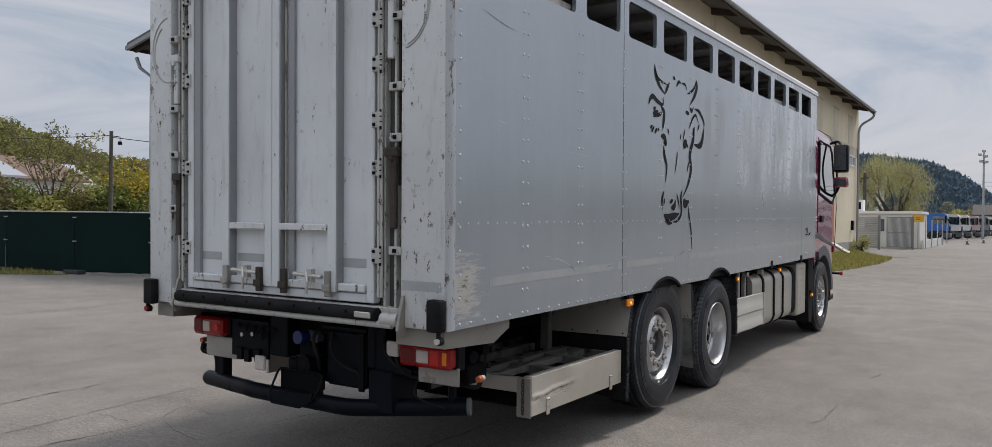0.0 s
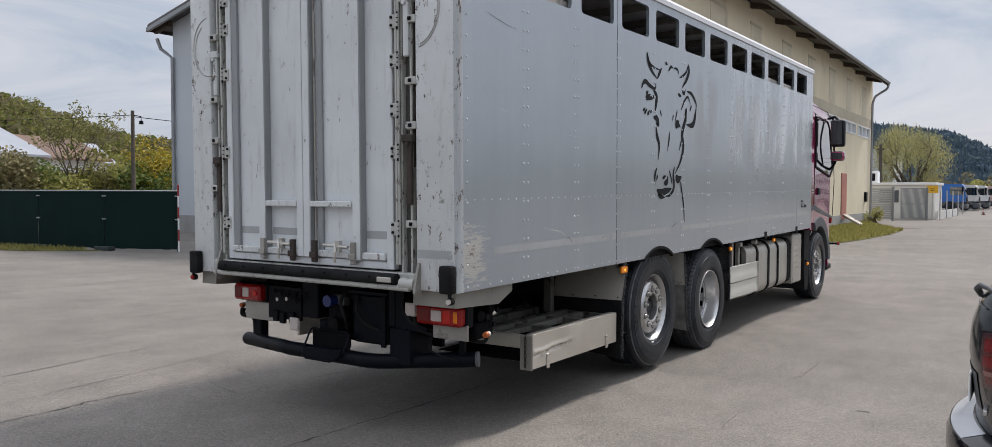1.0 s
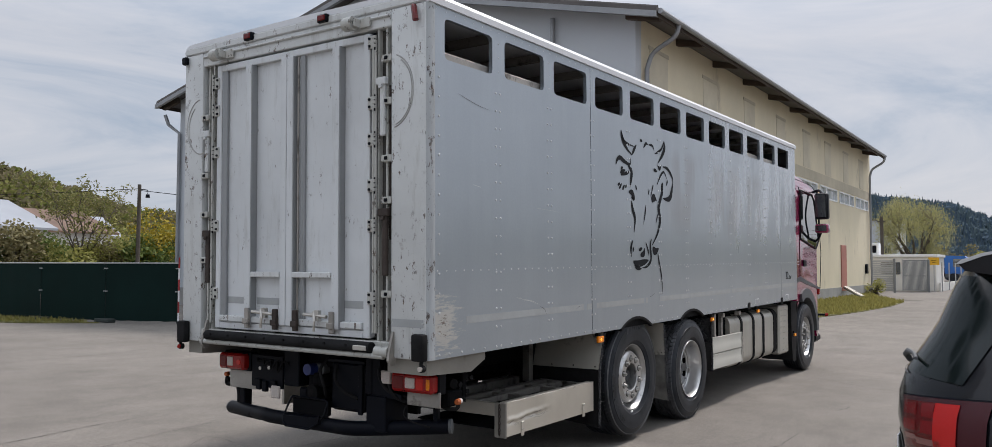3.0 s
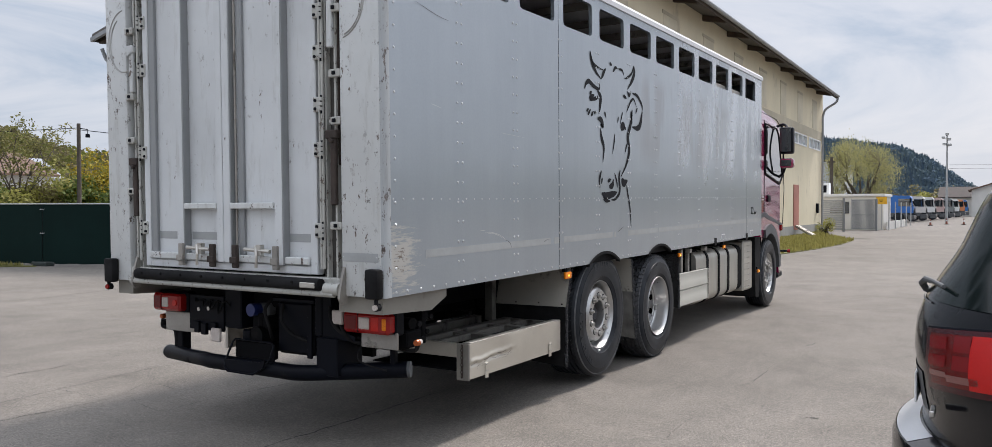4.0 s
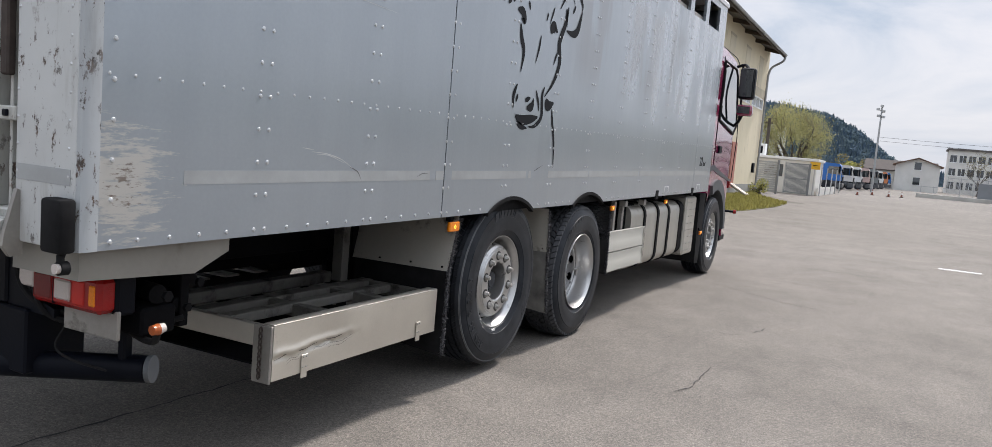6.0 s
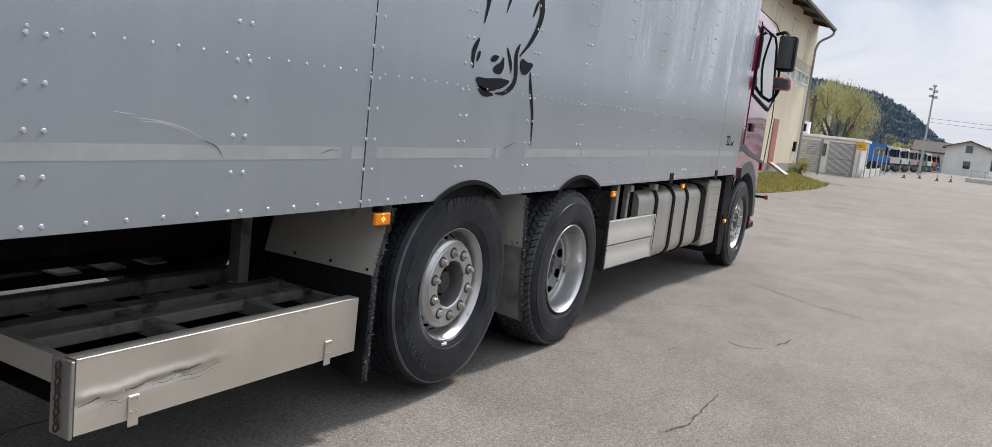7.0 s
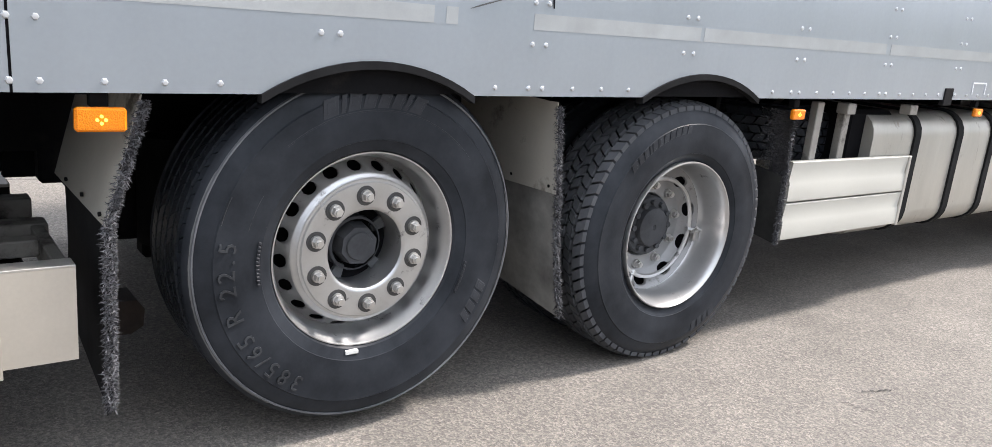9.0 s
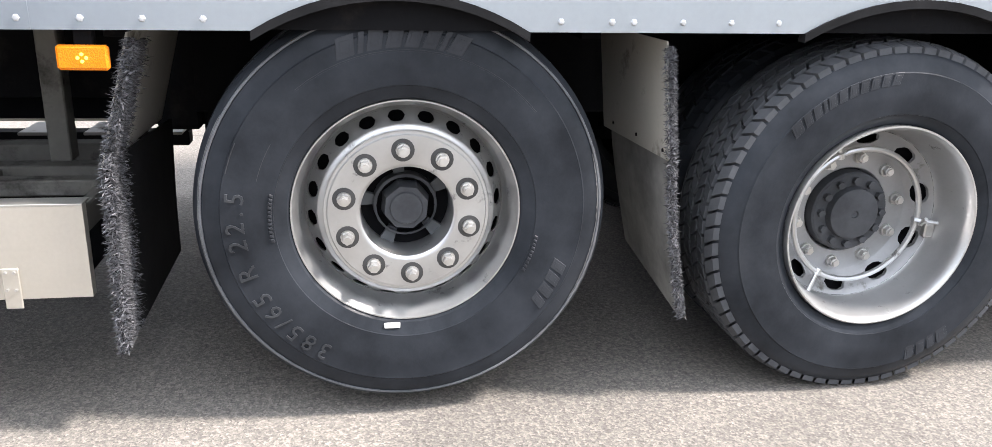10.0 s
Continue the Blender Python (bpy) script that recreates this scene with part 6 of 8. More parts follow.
for pts in ([(5.95, 2.80), (5.95, 1.42), (6.2, 1.36), (7.2, 1.22)], [(7.2, 1.22), (7.3, 1.8), (7.22, 2.2)], [(5.75, 1.38), (5.95, 1.42)], [(5.75, 2.9), (6.7, 2.88), (7.0, 2.8)]):
    tube(bm, [(XC + 0.001, y, z) for y, z in pts], 0.006, 5)
part("door_seam", bm, M_BLACK, cab, "dark shut lines")
bm = bmesh.new()
prism(bm, [(5.75, 1.40), (5.96, 1.43), (6.25, 1.37), (7.18, 1.23), (7.18, 1.20), (6.25, 1.31), (5.96, 1.36), (5.75, 1.33)], "x", XC - 0.01, XC + 0.008)
part("trim_strip", bm, M_GREYPL, cab, "grey trim strip")
boxes("door_handle", M_BLACK, cab, [((XC - 0.01, 6.12, 1.58), (XC + 0.022, 6.28, 1.68))], 0.01)
bm = bmesh.new()
for z in (1.60, 1.64):
    box(bm, (XC, 5.80, z), (XC + 0.004, 5.91, z + 0.02))
part("badge", bm, M_STEEL, cab, "small chrome badge")
bm = bmesh.new()
a_in = [(hub[0] + 0.60 * math.cos(radians(a)), hub[1] + 0.60 * math.sin(radians(a))) for a in range(5, 120, 8)]
a_out = [(hub[0] + 0.72 * math.cos(radians(a)), hub[1] + (0.74 if 40 < a < 130 else 0.70) * math.sin(radians(a))) for a in range(5, 120, 8)]
prism(bm, a_out + a_in[::-1], "x", -0.30, -0.012)
part("wheel_arch", bm, M_GREYPL, cab, "dark grey plastic wheel arch")
boxes("cab_step", M_BLACK, cab, [((-0.35, 6.93, 0.38), (-0.06, 7.25, 0.46)), ((-0.30, 6.95, 0.68), (-0.065, 7.2, 0.74))], 0.01)
boxes("bumper", M_GREYPL, cab, [((XL + 0.40, 7.28, 0.32), (-0.40, 7.60, 0.52)), ((-0.42, 7.10, 0.34), (-0.10, 7.34, 0.50))], 0.03)
boxes("rear_wall", M_PLUM, cab, [((XL + 0.2, 5.68, 1.15), (-0.2, 5.76, 2.75))], 0.02)
bm = bmesh.new()
cyl(bm, (-0.05, 6.98, 0.80), (0.07, 7.02, 0.80), 0.018, 8)
arm = part("lamp_arm", bm, M_BLACK, cab)
bm = bmesh.new()
cyl(bm, (0.07, 7.02, 0.80), (0.11, 7.03, 0.80), 0.028, 10)
part("outline_lamp", bm, M_RED, cab, "red lamp on a short arm")
boxes("indicator", M_RED, cab, [((-0.10, 7.08, 1.12), (-0.03, 7.16, 1.22))], 0.01)
# mirrors
bm = bmesh.new()
tube(bm, curve_pts([(-0.06, 6.85, 2.78), (0.06, 6.80, 2.80), (0.16, 6.62, 2.70)], 5), 0.02, 8)
tube(bm, curve_pts([(-0.05, 6.95, 1.98), (0.05, 6.80, 2.05), (0.15, 6.62, 2.22)], 5), 0.02, 8)
tube(bm, curve_pts([(0.02, 6.82, 2.80), (0.06, 6.74, 2.4), (0.04, 6.85, 2.03)], 5), 0.014, 8)
mir = part("mirror_arm", bm, M_BLACK, cab)
for z0, z1, m in ((2.32, 2.73, M_BLACK), (2.10, 2.25, M_PLUM)):
    bm = bmesh.new()
    box(bm, (0.06, 6.46, z0), (0.26, 6.62, z1), 0.035, 3)
    box(bm, (0.07, 6.44, z0 + 0.01), (0.25, 6.48, z1 - 0.01), 0.018, 2)
    hs = part("mirror_housing", bm, m, cab, "mirror housing")
    bm = bmesh.new()
    prism(bm, [(6.437, z0 + 0.03), (6.452, z0 + 0.03), (6.452, z1 - 0.03), (6.437 - 0.10 * (z1 - z0), z1 - 0.03)], "x", 0.08, 0.24)
    part("mirror_glass", bm, M_MIRROR, hs)
boxes("snorkel", M_BLACK, cab, [((-0.35, 5.72, 2.0), (-0.2, 5.78, 3.10))], 0.02)


# ---- raised marks on the tyre walls ----
def on_arc(name, parent, c, x, radius, start, items, height, mat):
    """Raised marks set clockwise along a circle on the wheel's outer face: text pieces, or plain blocks given by their width."""
    bm = bmesh.new()
    a = start
    for it in items:
        if isinstance(it, str):
            w = height * (0.42 if it in " .,/" else 0.72)
        else:
            w = it
        half = w / 2 / radius
        a -= half
        rad = Vector((0, math.cos(a), math.sin(a)))
        tan = Vector((0, math.sin(a), -math.cos(a)))
        o = Vector((c[0] + x, c[1], c[2])) + rad * radius
        m = Matrix((( 0, 0, 1, o.x), (tan.y, rad.y, 0, o.y), (tan.z, rad.z, 0, o.z), (0, 0, 0, 1)))
        if isinstance(it, str):
            if it.strip():
                cu = bpy.data.curves.new("letter", "FONT")
                cu.body, cu.size, cu.extrude, cu.align_x, cu.align_y, cu.resolution_u = it, height * 1.35, 0.0022, "CENTER", "CENTER", 2
                tmp = bpy.data.objects.new("letter", cu)
                me = bpy.data.meshes.new_from_object(tmp)
                bpy.data.objects.remove(tmp)
                me.transform(m)
                bm.from_mesh(me)
                bpy.data.meshes.remove(me)
        elif it > 0:
            k = bmesh.new()
            box(k, (-w * 0.42, -height / 2, -0.002), (w * 0.42, height / 2, 0.0011), 0.0009)
            box(k, (-w * 0.22, -height * 0.28, 0.0008), (w * 0.22, height * 0.28, 0.0016), 0.0004)
            k.transform(Matrix(((1, 0.3, 0, 0), (0, 1, 0, 0), (0, 0, 1, 0), (0, 0, 0, 1))))
            me = bpy.data.meshes.new("block")
            k.transform(m)
            k.to_mesh(me)
            k.free()
            bm.from_mesh(me)
            bpy.data.meshes.remove(me)
        a -= half + height * (0.22 if isinstance(it, str) else 0.06) / radius
    return part(name, bm, mat, parent, "", None, 0.5)


# raised marks get lighter rubber, standing in for highlights on their edges
M_RAISEDB = rubber_material("raised_block_rubber", (0.026, 0.028, 0.032), 0.40)
M_RAISED = rubber_material("raised_rubber", (0.033, 0.035, 0.038), 0.42)
tagged(on_arc("size_marking", w1, H1, 0.0018, 0.428, radians(-119), list("385/65 R 22.5"), 0.049, M_RAISED), kind="stuff")
tagged(on_arc("raised_relief", w1, H1, 0.0004, 0.452, radians(113), [0.055, 0.018, 0.045, 0.045, 0.042, 0.040, 0.018, 0.048], 0.050, M_RAISEDB), kind="stuff")
tagged(on_arc("tread_marking", w1, H1, 0.0018, 0.430, radians(-18), [0.035, 0.035, 0.035, 0.03], 0.040, M_RAISEDB), kind="stuff")
tagged(on_arc("small_marking", w1, H1, 0.0002, 0.345, radians(190), [0.010] * 12, 0.010, M_RAISEDB), kind="stuff")
tagged(on_arc("small_marking", w1, H1, 0.0002, 0.345, radians(-10), [0.010] * 10, 0.010, M_RAISEDB), kind="stuff")
tagged(on_arc("raised_relief", w2, H2, -0.0135, 0.430, radians(140), [0.04, 0.03, 0.03, 0.014, 0.03, 0.03, 0.03, 0.03, 0.03, 0.03, 0.03], 0.034, M_RAISEDB), kind="stuff")
tagged(on_arc("raised_relief", w2, H2, -0.0135, 0.425, radians(-50), [0.045, 0.03, 0.035, 0.035], 0.042, M_RAISEDB), kind="stuff")
bm = bmesh.new()
for rr, a0, a1 in ((0.422, 130, 40), (0.418, 130, 40), (0.385, 165, 150), (0.46, 165, 155)):
    pts = [(H1[0] + 0.0005, H1[1] + rr * math.cos(radians(a0 + (a1 - a0) * i / 16)), H1[2] + rr * math.sin(radians(a0 + (a1 - a0) * i / 16))) for i in range(17)]
    tube(bm, pts, 0.0014, 4)
part("raised_line", bm, M_RAISED, w1)
# pale arcs on the tyre wall, painted for light caught on its outer edge
M_EDGEGLINT = rubber_material("edge_glint_rubber", (0.10, 0.10, 0.10), 0.6)
edge_glint = random.Random(5)
for a0, a1, rr, wid in ((-75, 22, 0.517, 0.006), (-30, 18, 0.508, 0.004), (150, 235, 0.519, 0.003)):
    bm = bmesh.new()
    last = None
    for i in range(61):
        a = radians(a0 + (a1 - a0) * i / 60)
        wv = wid * edge_glint.uniform(0.3, 1.0) * math.sin(math.pi * (0.03 + 0.94 * i / 60)) ** 0.4
        cur = [bm.verts.new((H1[0] - 0.0100 - 0.62 * (r2 - 0.497), H1[1] + r2 * math.cos(a), H1[2] + r2 * math.sin(a))) for r2 in (rr - wv, rr + wv * 0.8)]
        if last:
            bm.faces.new((last[0], last[1], cur[1], cur[0]))
        last = cur
    part("edge_glint", bm, M_EDGEGLINT, w1, "pale arc for light on the shoulder edge")
boxes("balance_weight", M_FRAME_W, w1, [((H1[0] - 0.024, H1[1] - 0.065, H1[2] - 0.316), (H1[0] - 0.0085, H1[1] - 0.022, H1[2] - 0.303))], 0.002, "small pale balance weight")
# torn tape and dents on the side panel
M_PALE = surf("pale_scratch", (0.52, 0.53, 0.52), 0.6)
M_GASH = surf("dark_gash", (0.10, 0.10, 0.10), 0.7)
for width, pts in ((1.6, [(-1.96, 0.330), (-1.86, 0.322), (-1.763, 0.300), (-1.68, 0.262)]), (2.6, [(-1.70, 0.268), (-1.64, 0.245), (-1.61, 0.206)]), (2.0, [(-1.14, 0.222), (-1.09, 0.238), (-1.04, 0.236)]), (2.5, [(0.28, 0.25), (0.34, 0.268), (0.42, 0.29)]), (1.2, [(-1.75, 1.0), (-1.4, 0.985)]), (1.4, [(-1.93, 0.318), (-1.85, 0.316), (-1.74, 0.285)]), (1.5, [(-2.02, 0.345), (-1.95, 0.338)]), (1.8, [(-2.70, 1.70), (-2.5, 1.66), (-2.35, 1.645)]), (1.2, [(-2.55, 1.12), (-2.45, 1.105)])):
    cow = bmesh.new()
    stroke(width, pts)
    part("dent", cow, M_PALE if width < 1.7 else M_GASH, truck, "pale scratch in the paint" if width < 1.7 else "small gash in the sheet", BODY)

# ---- the long building ----
M_PLASTER = surf("cream_plaster", (0.68, 0.61, 0.45), 0.85, 0.0, 0.12, 0.35, 25, 0.2, (0.42, 0.37, 0.28), 0.12, 0.5, (1, 1, 0.5))
M_GREYPLAS = surf("grey_plaster_band", (0.50, 0.45, 0.345), 0.9, 0.0, 0.18, 0.6, 25, 0.2)
M_BLIND = surf("walled_up_plaster", (0.60, 0.545, 0.42), 0.9, 0.0, 0.15, 0.8, 25, 0.2)
M_GABLE = surf("blue_grey_render", (0.47, 0.50, 0.53), 0.8, 0.0, 0.06, 0.3, 20, 0.1)
M_PLINTH = surf("grey_plinth", (0.30, 0.30, 0.29), 0.9, 0.0, 0.2, 0.8, 20, 0.2)
M_TIMBER = surf("dark_timber", (0.06, 0.042, 0.03), 0.75, 0.0, 0.3, 1.5, 30, 0.3, None, 0, 1, (1, 1, 6))
M_ROOFING = surf("grey_brown_roofing", (0.115, 0.105, 0.10), 0.8, 0.0, 0.3, 0.8, 12, 0.3)
M_ZINC = surf("zinc_gutter", (0.30, 0.31, 0.32), 0.5, 0.5, 0.2, 1, 20, 0.1)
M_FRAME = surf("white_window_frame", (0.72, 0.73, 0.73), 0.5, 0.0, 0.08, 1, 20, 0.05)
M_PALEGLASS = surf("frosted_pale_glass", (0.50, 0.55, 0.58), 0.18, 0.0, 0.25, 0.9, 6, 0.0, coat=0.5)
M_PINK = surf("faded_red_door", (0.42, 0.17, 0.13), 0.7, 0.0, 0.2, 1, 20, 0.1)
BX0, BX1, BY0, BY1, EAVE, RIDGE = -26.0, -5.9, 12.8, 45.35, 8.29, 10.70
house = thing("warehouse", ((BX0 + BX1) / 2, (BY0 + BY1) / 2, 0), "long cream and blue-grey warehouse with low gabled roof", "building")
WT = 0.35
# right long wall, with ribbon windows as real openings
RIB_Z0, RIB_Z1 = 4.84, 5.46
ribs = [(16.6 + 4.12 * i, 20.2 + 4.12 * i) for i in range(7)]
cuts = [BY0 + WT] + [e for r in ribs for e in r] + [BY1]
boxes("wall", M_PLASTER, house, [((BX1 - WT, BY0 + WT, 0.0), (BX1, BY1, RIB_Z0)), ((BX1 - WT, BY0 + WT, RIB_Z1), (BX1, BY1, EAVE))]
      + [((BX1 - WT, a, RIB_Z0), (BX1, b, RIB_Z1)) for a, b in zip(cuts[::2], cuts[1::2])], 0, "stained cream plaster wall")
boxes("plaster_band", M_GREYPLAS, house, [((BX1, BY0 + WT, RIB_Z1 + 0.05), (BX1 + 0.02, BY1 - 0.02, RIB_Z1 + 0.52))], 0, "bare grey plaster band")
for i in range(8):
    y = 13.7 + 4.1 * i
    boxes("blind_window", M_BLIND, house, [((BX1 + 0.0, y, 6.02), (BX1 + 0.015, y + 1.25, 7.55))], 0.004, "walled-up window")
    boxes("lintel", M_GREYPLAS, house, [((BX1 + 0.0, y - 0.06, 7.55), (BX1 + 0.022, y + 1.31, 7.66))], 0.004)
boxes("plinth", M_PLINTH, house, [((BX1, BY0 + WT, 0.0), (BX1 + 0.03, BY1 + 0.03, 0.55))], 0)
for a, b in ribs:
    wnd = boxes("window", M_FRAME, house, [((BX1 - 0.12, a, RIB_Z0), (BX1 + 0.03, b, RIB_Z0 + 0.07)), ((BX1 - 0.12, a, RIB_Z1 - 0.07), (BX1 + 0.03, b, RIB_Z1))]
                + [((BX1 - 0.12, a + (b - a - 0.08) * k / 3, RIB_Z0 + 0.07), (BX1 + 0.03, a + (b - a - 0.08) * k / 3 + 0.08, RIB_Z1 - 0.07)) for k in range(4)], 0, "white ribbon window", None, True)
    boxes("pane", M_PALEGLASS, wnd, [((BX1 - 0.10, a, RIB_Z0), (BX1 - 0.08, b, RIB_Z1))], 0)
boxes("door", M_PINK, house, [((BX1, 37.3, 0.35), (BX1 + 0.05, 38.5, 2.7))], 0.01, "faded red metal door")
boxes("meter_box", M_BLACK, house, [((BX1, 43.6, 1.2), (BX1 + 0.12, 44.0, 1.75))], 0.01)
# gable walls and the far side
for y0, y1, m in ((BY0, BY0 + WT, M_GABLE), (BY1, BY1 + WT, M_PLASTER)):
    bm = bmesh.new()
    xm = (BX0 + BX1) / 2
    prism(bm, [(BX0, 0), (BX1, 0), (BX1, EAVE), (xm, RIDGE), (BX0, EAVE)], "y", y0, y1)
    part("gable_wall", bm, m, house, "blue-grey rendered gable wall" if m is M_GABLE else "")
boxes("plinth", M_PLINTH, house, [((BX0 - 0.02, BY0 - 0.03, 0), (BX1, BY0, 0.7))], 0)
boxes("wall", M_GABLE, house, [((BX0, BY0 + WT, 0), (BX0 + WT, BY1, EAVE))], 0)
# roof slabs with rafters and gutter
for s in (-1, 1):
    xe = BX1 + 0.85 if s > 0 else BX0 - 0.85
    xm = (BX0 + BX1) / 2
    sl = (RIDGE - EAVE) / (BX1 - xm)
    ze = EAVE - sl * 0.85
    bm = bmesh.new()
    prism(bm, [(xm, RIDGE + 0.02), (xe, ze + 0.02), (xe, ze + 0.14), (xm, RIDGE + 0.16)], "y", BY0 - 0.55, BY1 + 0.15)
    roof = part("roof", bm, M_ROOFING, house, "low-pitched grey roof")
    bm = bmesh.new()
    y = BY0 - 0.5
    while y < BY1 + 0.1:
        cyl(bm, (xe, y, ze + 0.14), (xm, y, RIDGE + 0.16), 0.045, 6)
        y += 0.36
    tagged(part("corrugation", bm, M_ROOFING, roof), kind="stuff")
    y = BY0 - 0.3
    while y < BY1 - 0.1:
        bm = bmesh.new()
        prism(bm, [(xe - s * 0.05, ze - 0.16), (xe - s * 0.05, ze + 0.015), (xe - s * 1.0, ze + 0.015 + sl * 0.95), (xe - s * 1.0, ze - 0.18 + sl * 0.95)], "y", y, y + 0.16)
        part("rafter", bm, M_TIMBER, roof)
        y += 3.1
    boxes("fascia", M_TIMBER, roof, [((min(xe, xe - s * 0.04), BY0 - 0.54, ze - 0.12), (max(xe, xe - s * 0.04), BY1 + 0.13, ze + 0.015))], 0)
    bm = bmesh.new()
    cyl(bm, (xe + s * 0.07, BY0 - 0.5, ze + 0.03), (xe + s * 0.07, BY1 + 0.12, ze + 0.03), 0.075, 10)
    part("gutter", bm, M_ZINC, roof)
    bm = bmesh.new()
    prism(bm, [(xm, RIDGE - 0.14), (xe, ze - 0.14), (xe, ze + 0.015), (xm, RIDGE + 0.015)], "y", BY0 - 0.62, BY0 - 0.5)
    part("verge_board", bm, M_ZINC, roof, "grey verge board")
ze = EAVE - 0.18
for y, dy in ((BY1 - 0.25, 1), (BY0 + 0.5, 1)):
    bm = bmesh.new()
    tube(bm, curve_pts([(BX1 + 0.9, y + 0.3, ze), (BX1 + 0.8, y + 0.25, ze - 0.35), (BX1 + 0.25, y + 0.1, ze - 0.75), (BX1 + 0.10, y, ze - 1.2)], 5) + [Vector((BX1 + 0.10, y, 0.05))], 0.065, 10)
    part("downpipe", bm, M_ZINC, house)
bm = bmesh.new()
tube(bm, [(-8.4, BY0 - 0.12, 8.6), (-8.4, BY0 - 0.12, 7.2), (-8.3, BY0 - 0.12, 7.1), (-8.3, BY0 - 0.12, 0.3)], 0.07, 10)
part("downpipe", bm, M_ZINC, house)
bm = bmesh.new()
tube(bm, [(BX0 - 0.6, BY0 - 0.3, 7.7), (BX0 - 0.5, BY0 - 0.2, 7.3), (BX0 + 0.1, BY0 - 0.1, 6.9), (BX0 + 0.12, BY0 - 0.1, 0.2)], 0.07, 10)
part("downpipe", bm, M_ZINC, house)
# steps rail beside the red door
bm = bmesh.new()
for dy in (0.0, 0.45):
    tube(bm, [(BX1 + 0.1, 37.5 + dy, 0.55), (BX1 + 1.1, 36.6 + dy, 0.08)], 0.07, 6)
part("ramp_boards", bm, M_ALUD, house)

# ---- grass verge ----
M_SOIL = surf("mossy_soil", (0.16, 0.155, 0.05), 0.95, 0.0, 0.4, 0.9, 14, 0.4)
M_GRASS = leaf_material("spring_grass", (0.17, 0.16, 0.045), (0.33, 0.30, 0.10), 0.4)


def verge(name, pts, n, label, h=0.12, seed=1):
    rnd = random.Random(seed)
    bm = bmesh.new()
    prism(bm, pts, "z", 0.0, 0.03)
    base = setting(part(name, bm, M_SOIL), label, "grass")
    xs, ys = [p[0] for p in pts], [p[1] for p in pts]
    bm = bmesh.new()
    k = 0
    while k < n:
        x, y = rnd.uniform(min(xs), max(xs)), rnd.uniform(min(ys), max(ys))
        inside = False
        for (ax, ay), (bx, by) in zip(pts, pts[1:] + pts[:1]):
            if (ay > y) != (by > y) and x < (bx - ax) * (y - ay) / (by - ay) + ax:
                inside = not inside
        if not inside:
            continue
        k += 1
        a = rnd.uniform(0, 6.3)
        hh = h * rnd.uniform(0.4, 1.3)
        w = rnd.uniform(0.02, 0.05)
        d = Vector((math.cos(a), math.sin(a), 0))
        lean = Vector((rnd.uniform(-0.5, 0.5), rnd.uniform(-0.5, 0.5), 1)) * hh
        p = Vector((x, y, 0.02))
        bm.faces.new([bm.verts.new(q) for q in (p - d * w, p + d * w, p + lean)])
    tagged(part(name + "_blades", bm, M_GRASS), "short yellow-green grass blades", "grass", "", "stuff")
    return base


verge("grass_verge", [(-5.85, 17.5), (-3.1, 19.0), (-2.55, 24), (-2.35, 29), (-2.5, 33.5), (-3.6, 36.5), (-5.0, 41), (-5.85, 46)], 9000, "mossy grass verge along the warehouse wall", 0.14, 3)
verge("grass_strip", [(-45, -1.0), (-22.5, 3.3), (-19.8, 4.2), (-18.4, 5.3), (-20.9, 4.9), (-23.2, 4.65), (-45, 2.3)], 9000, "thin grass strip below the fence", 0.12, 4)

# ---- screened fence ----
M_SCREEN = surf("dark_green_screen", (0.006, 0.018, 0.016), 0.8, 0.0, 0.2, 1.0, 160, 0.25, spec=0.08)
M_POSTD = surf("weathered_dark_post", (0.035, 0.045, 0.042), 0.7, 0.2, 0.2, 3, 40, 0.1)
M_GALV = surf("galvanised_tube", (0.40, 0.41, 0.41), 0.5, 0.6, 0.15, 3, 40, 0.1)
M_CONC = surf("pale_concrete", (0.42, 0.41, 0.38), 0.9, 0.0, 0.2, 1.0, 30, 0.3)
FENCE = [(-42.4, 2.6), (-39.6, 2.9), (-36.8, 3.2), (-34.0, 3.5), (-31.2, 3.8), (-28.4, 4.12), (-25.6, 4.45), (-23.2, 4.75), (-20.92, 4.98), (-18.62, 5.60), (-16.5, 6.42)]
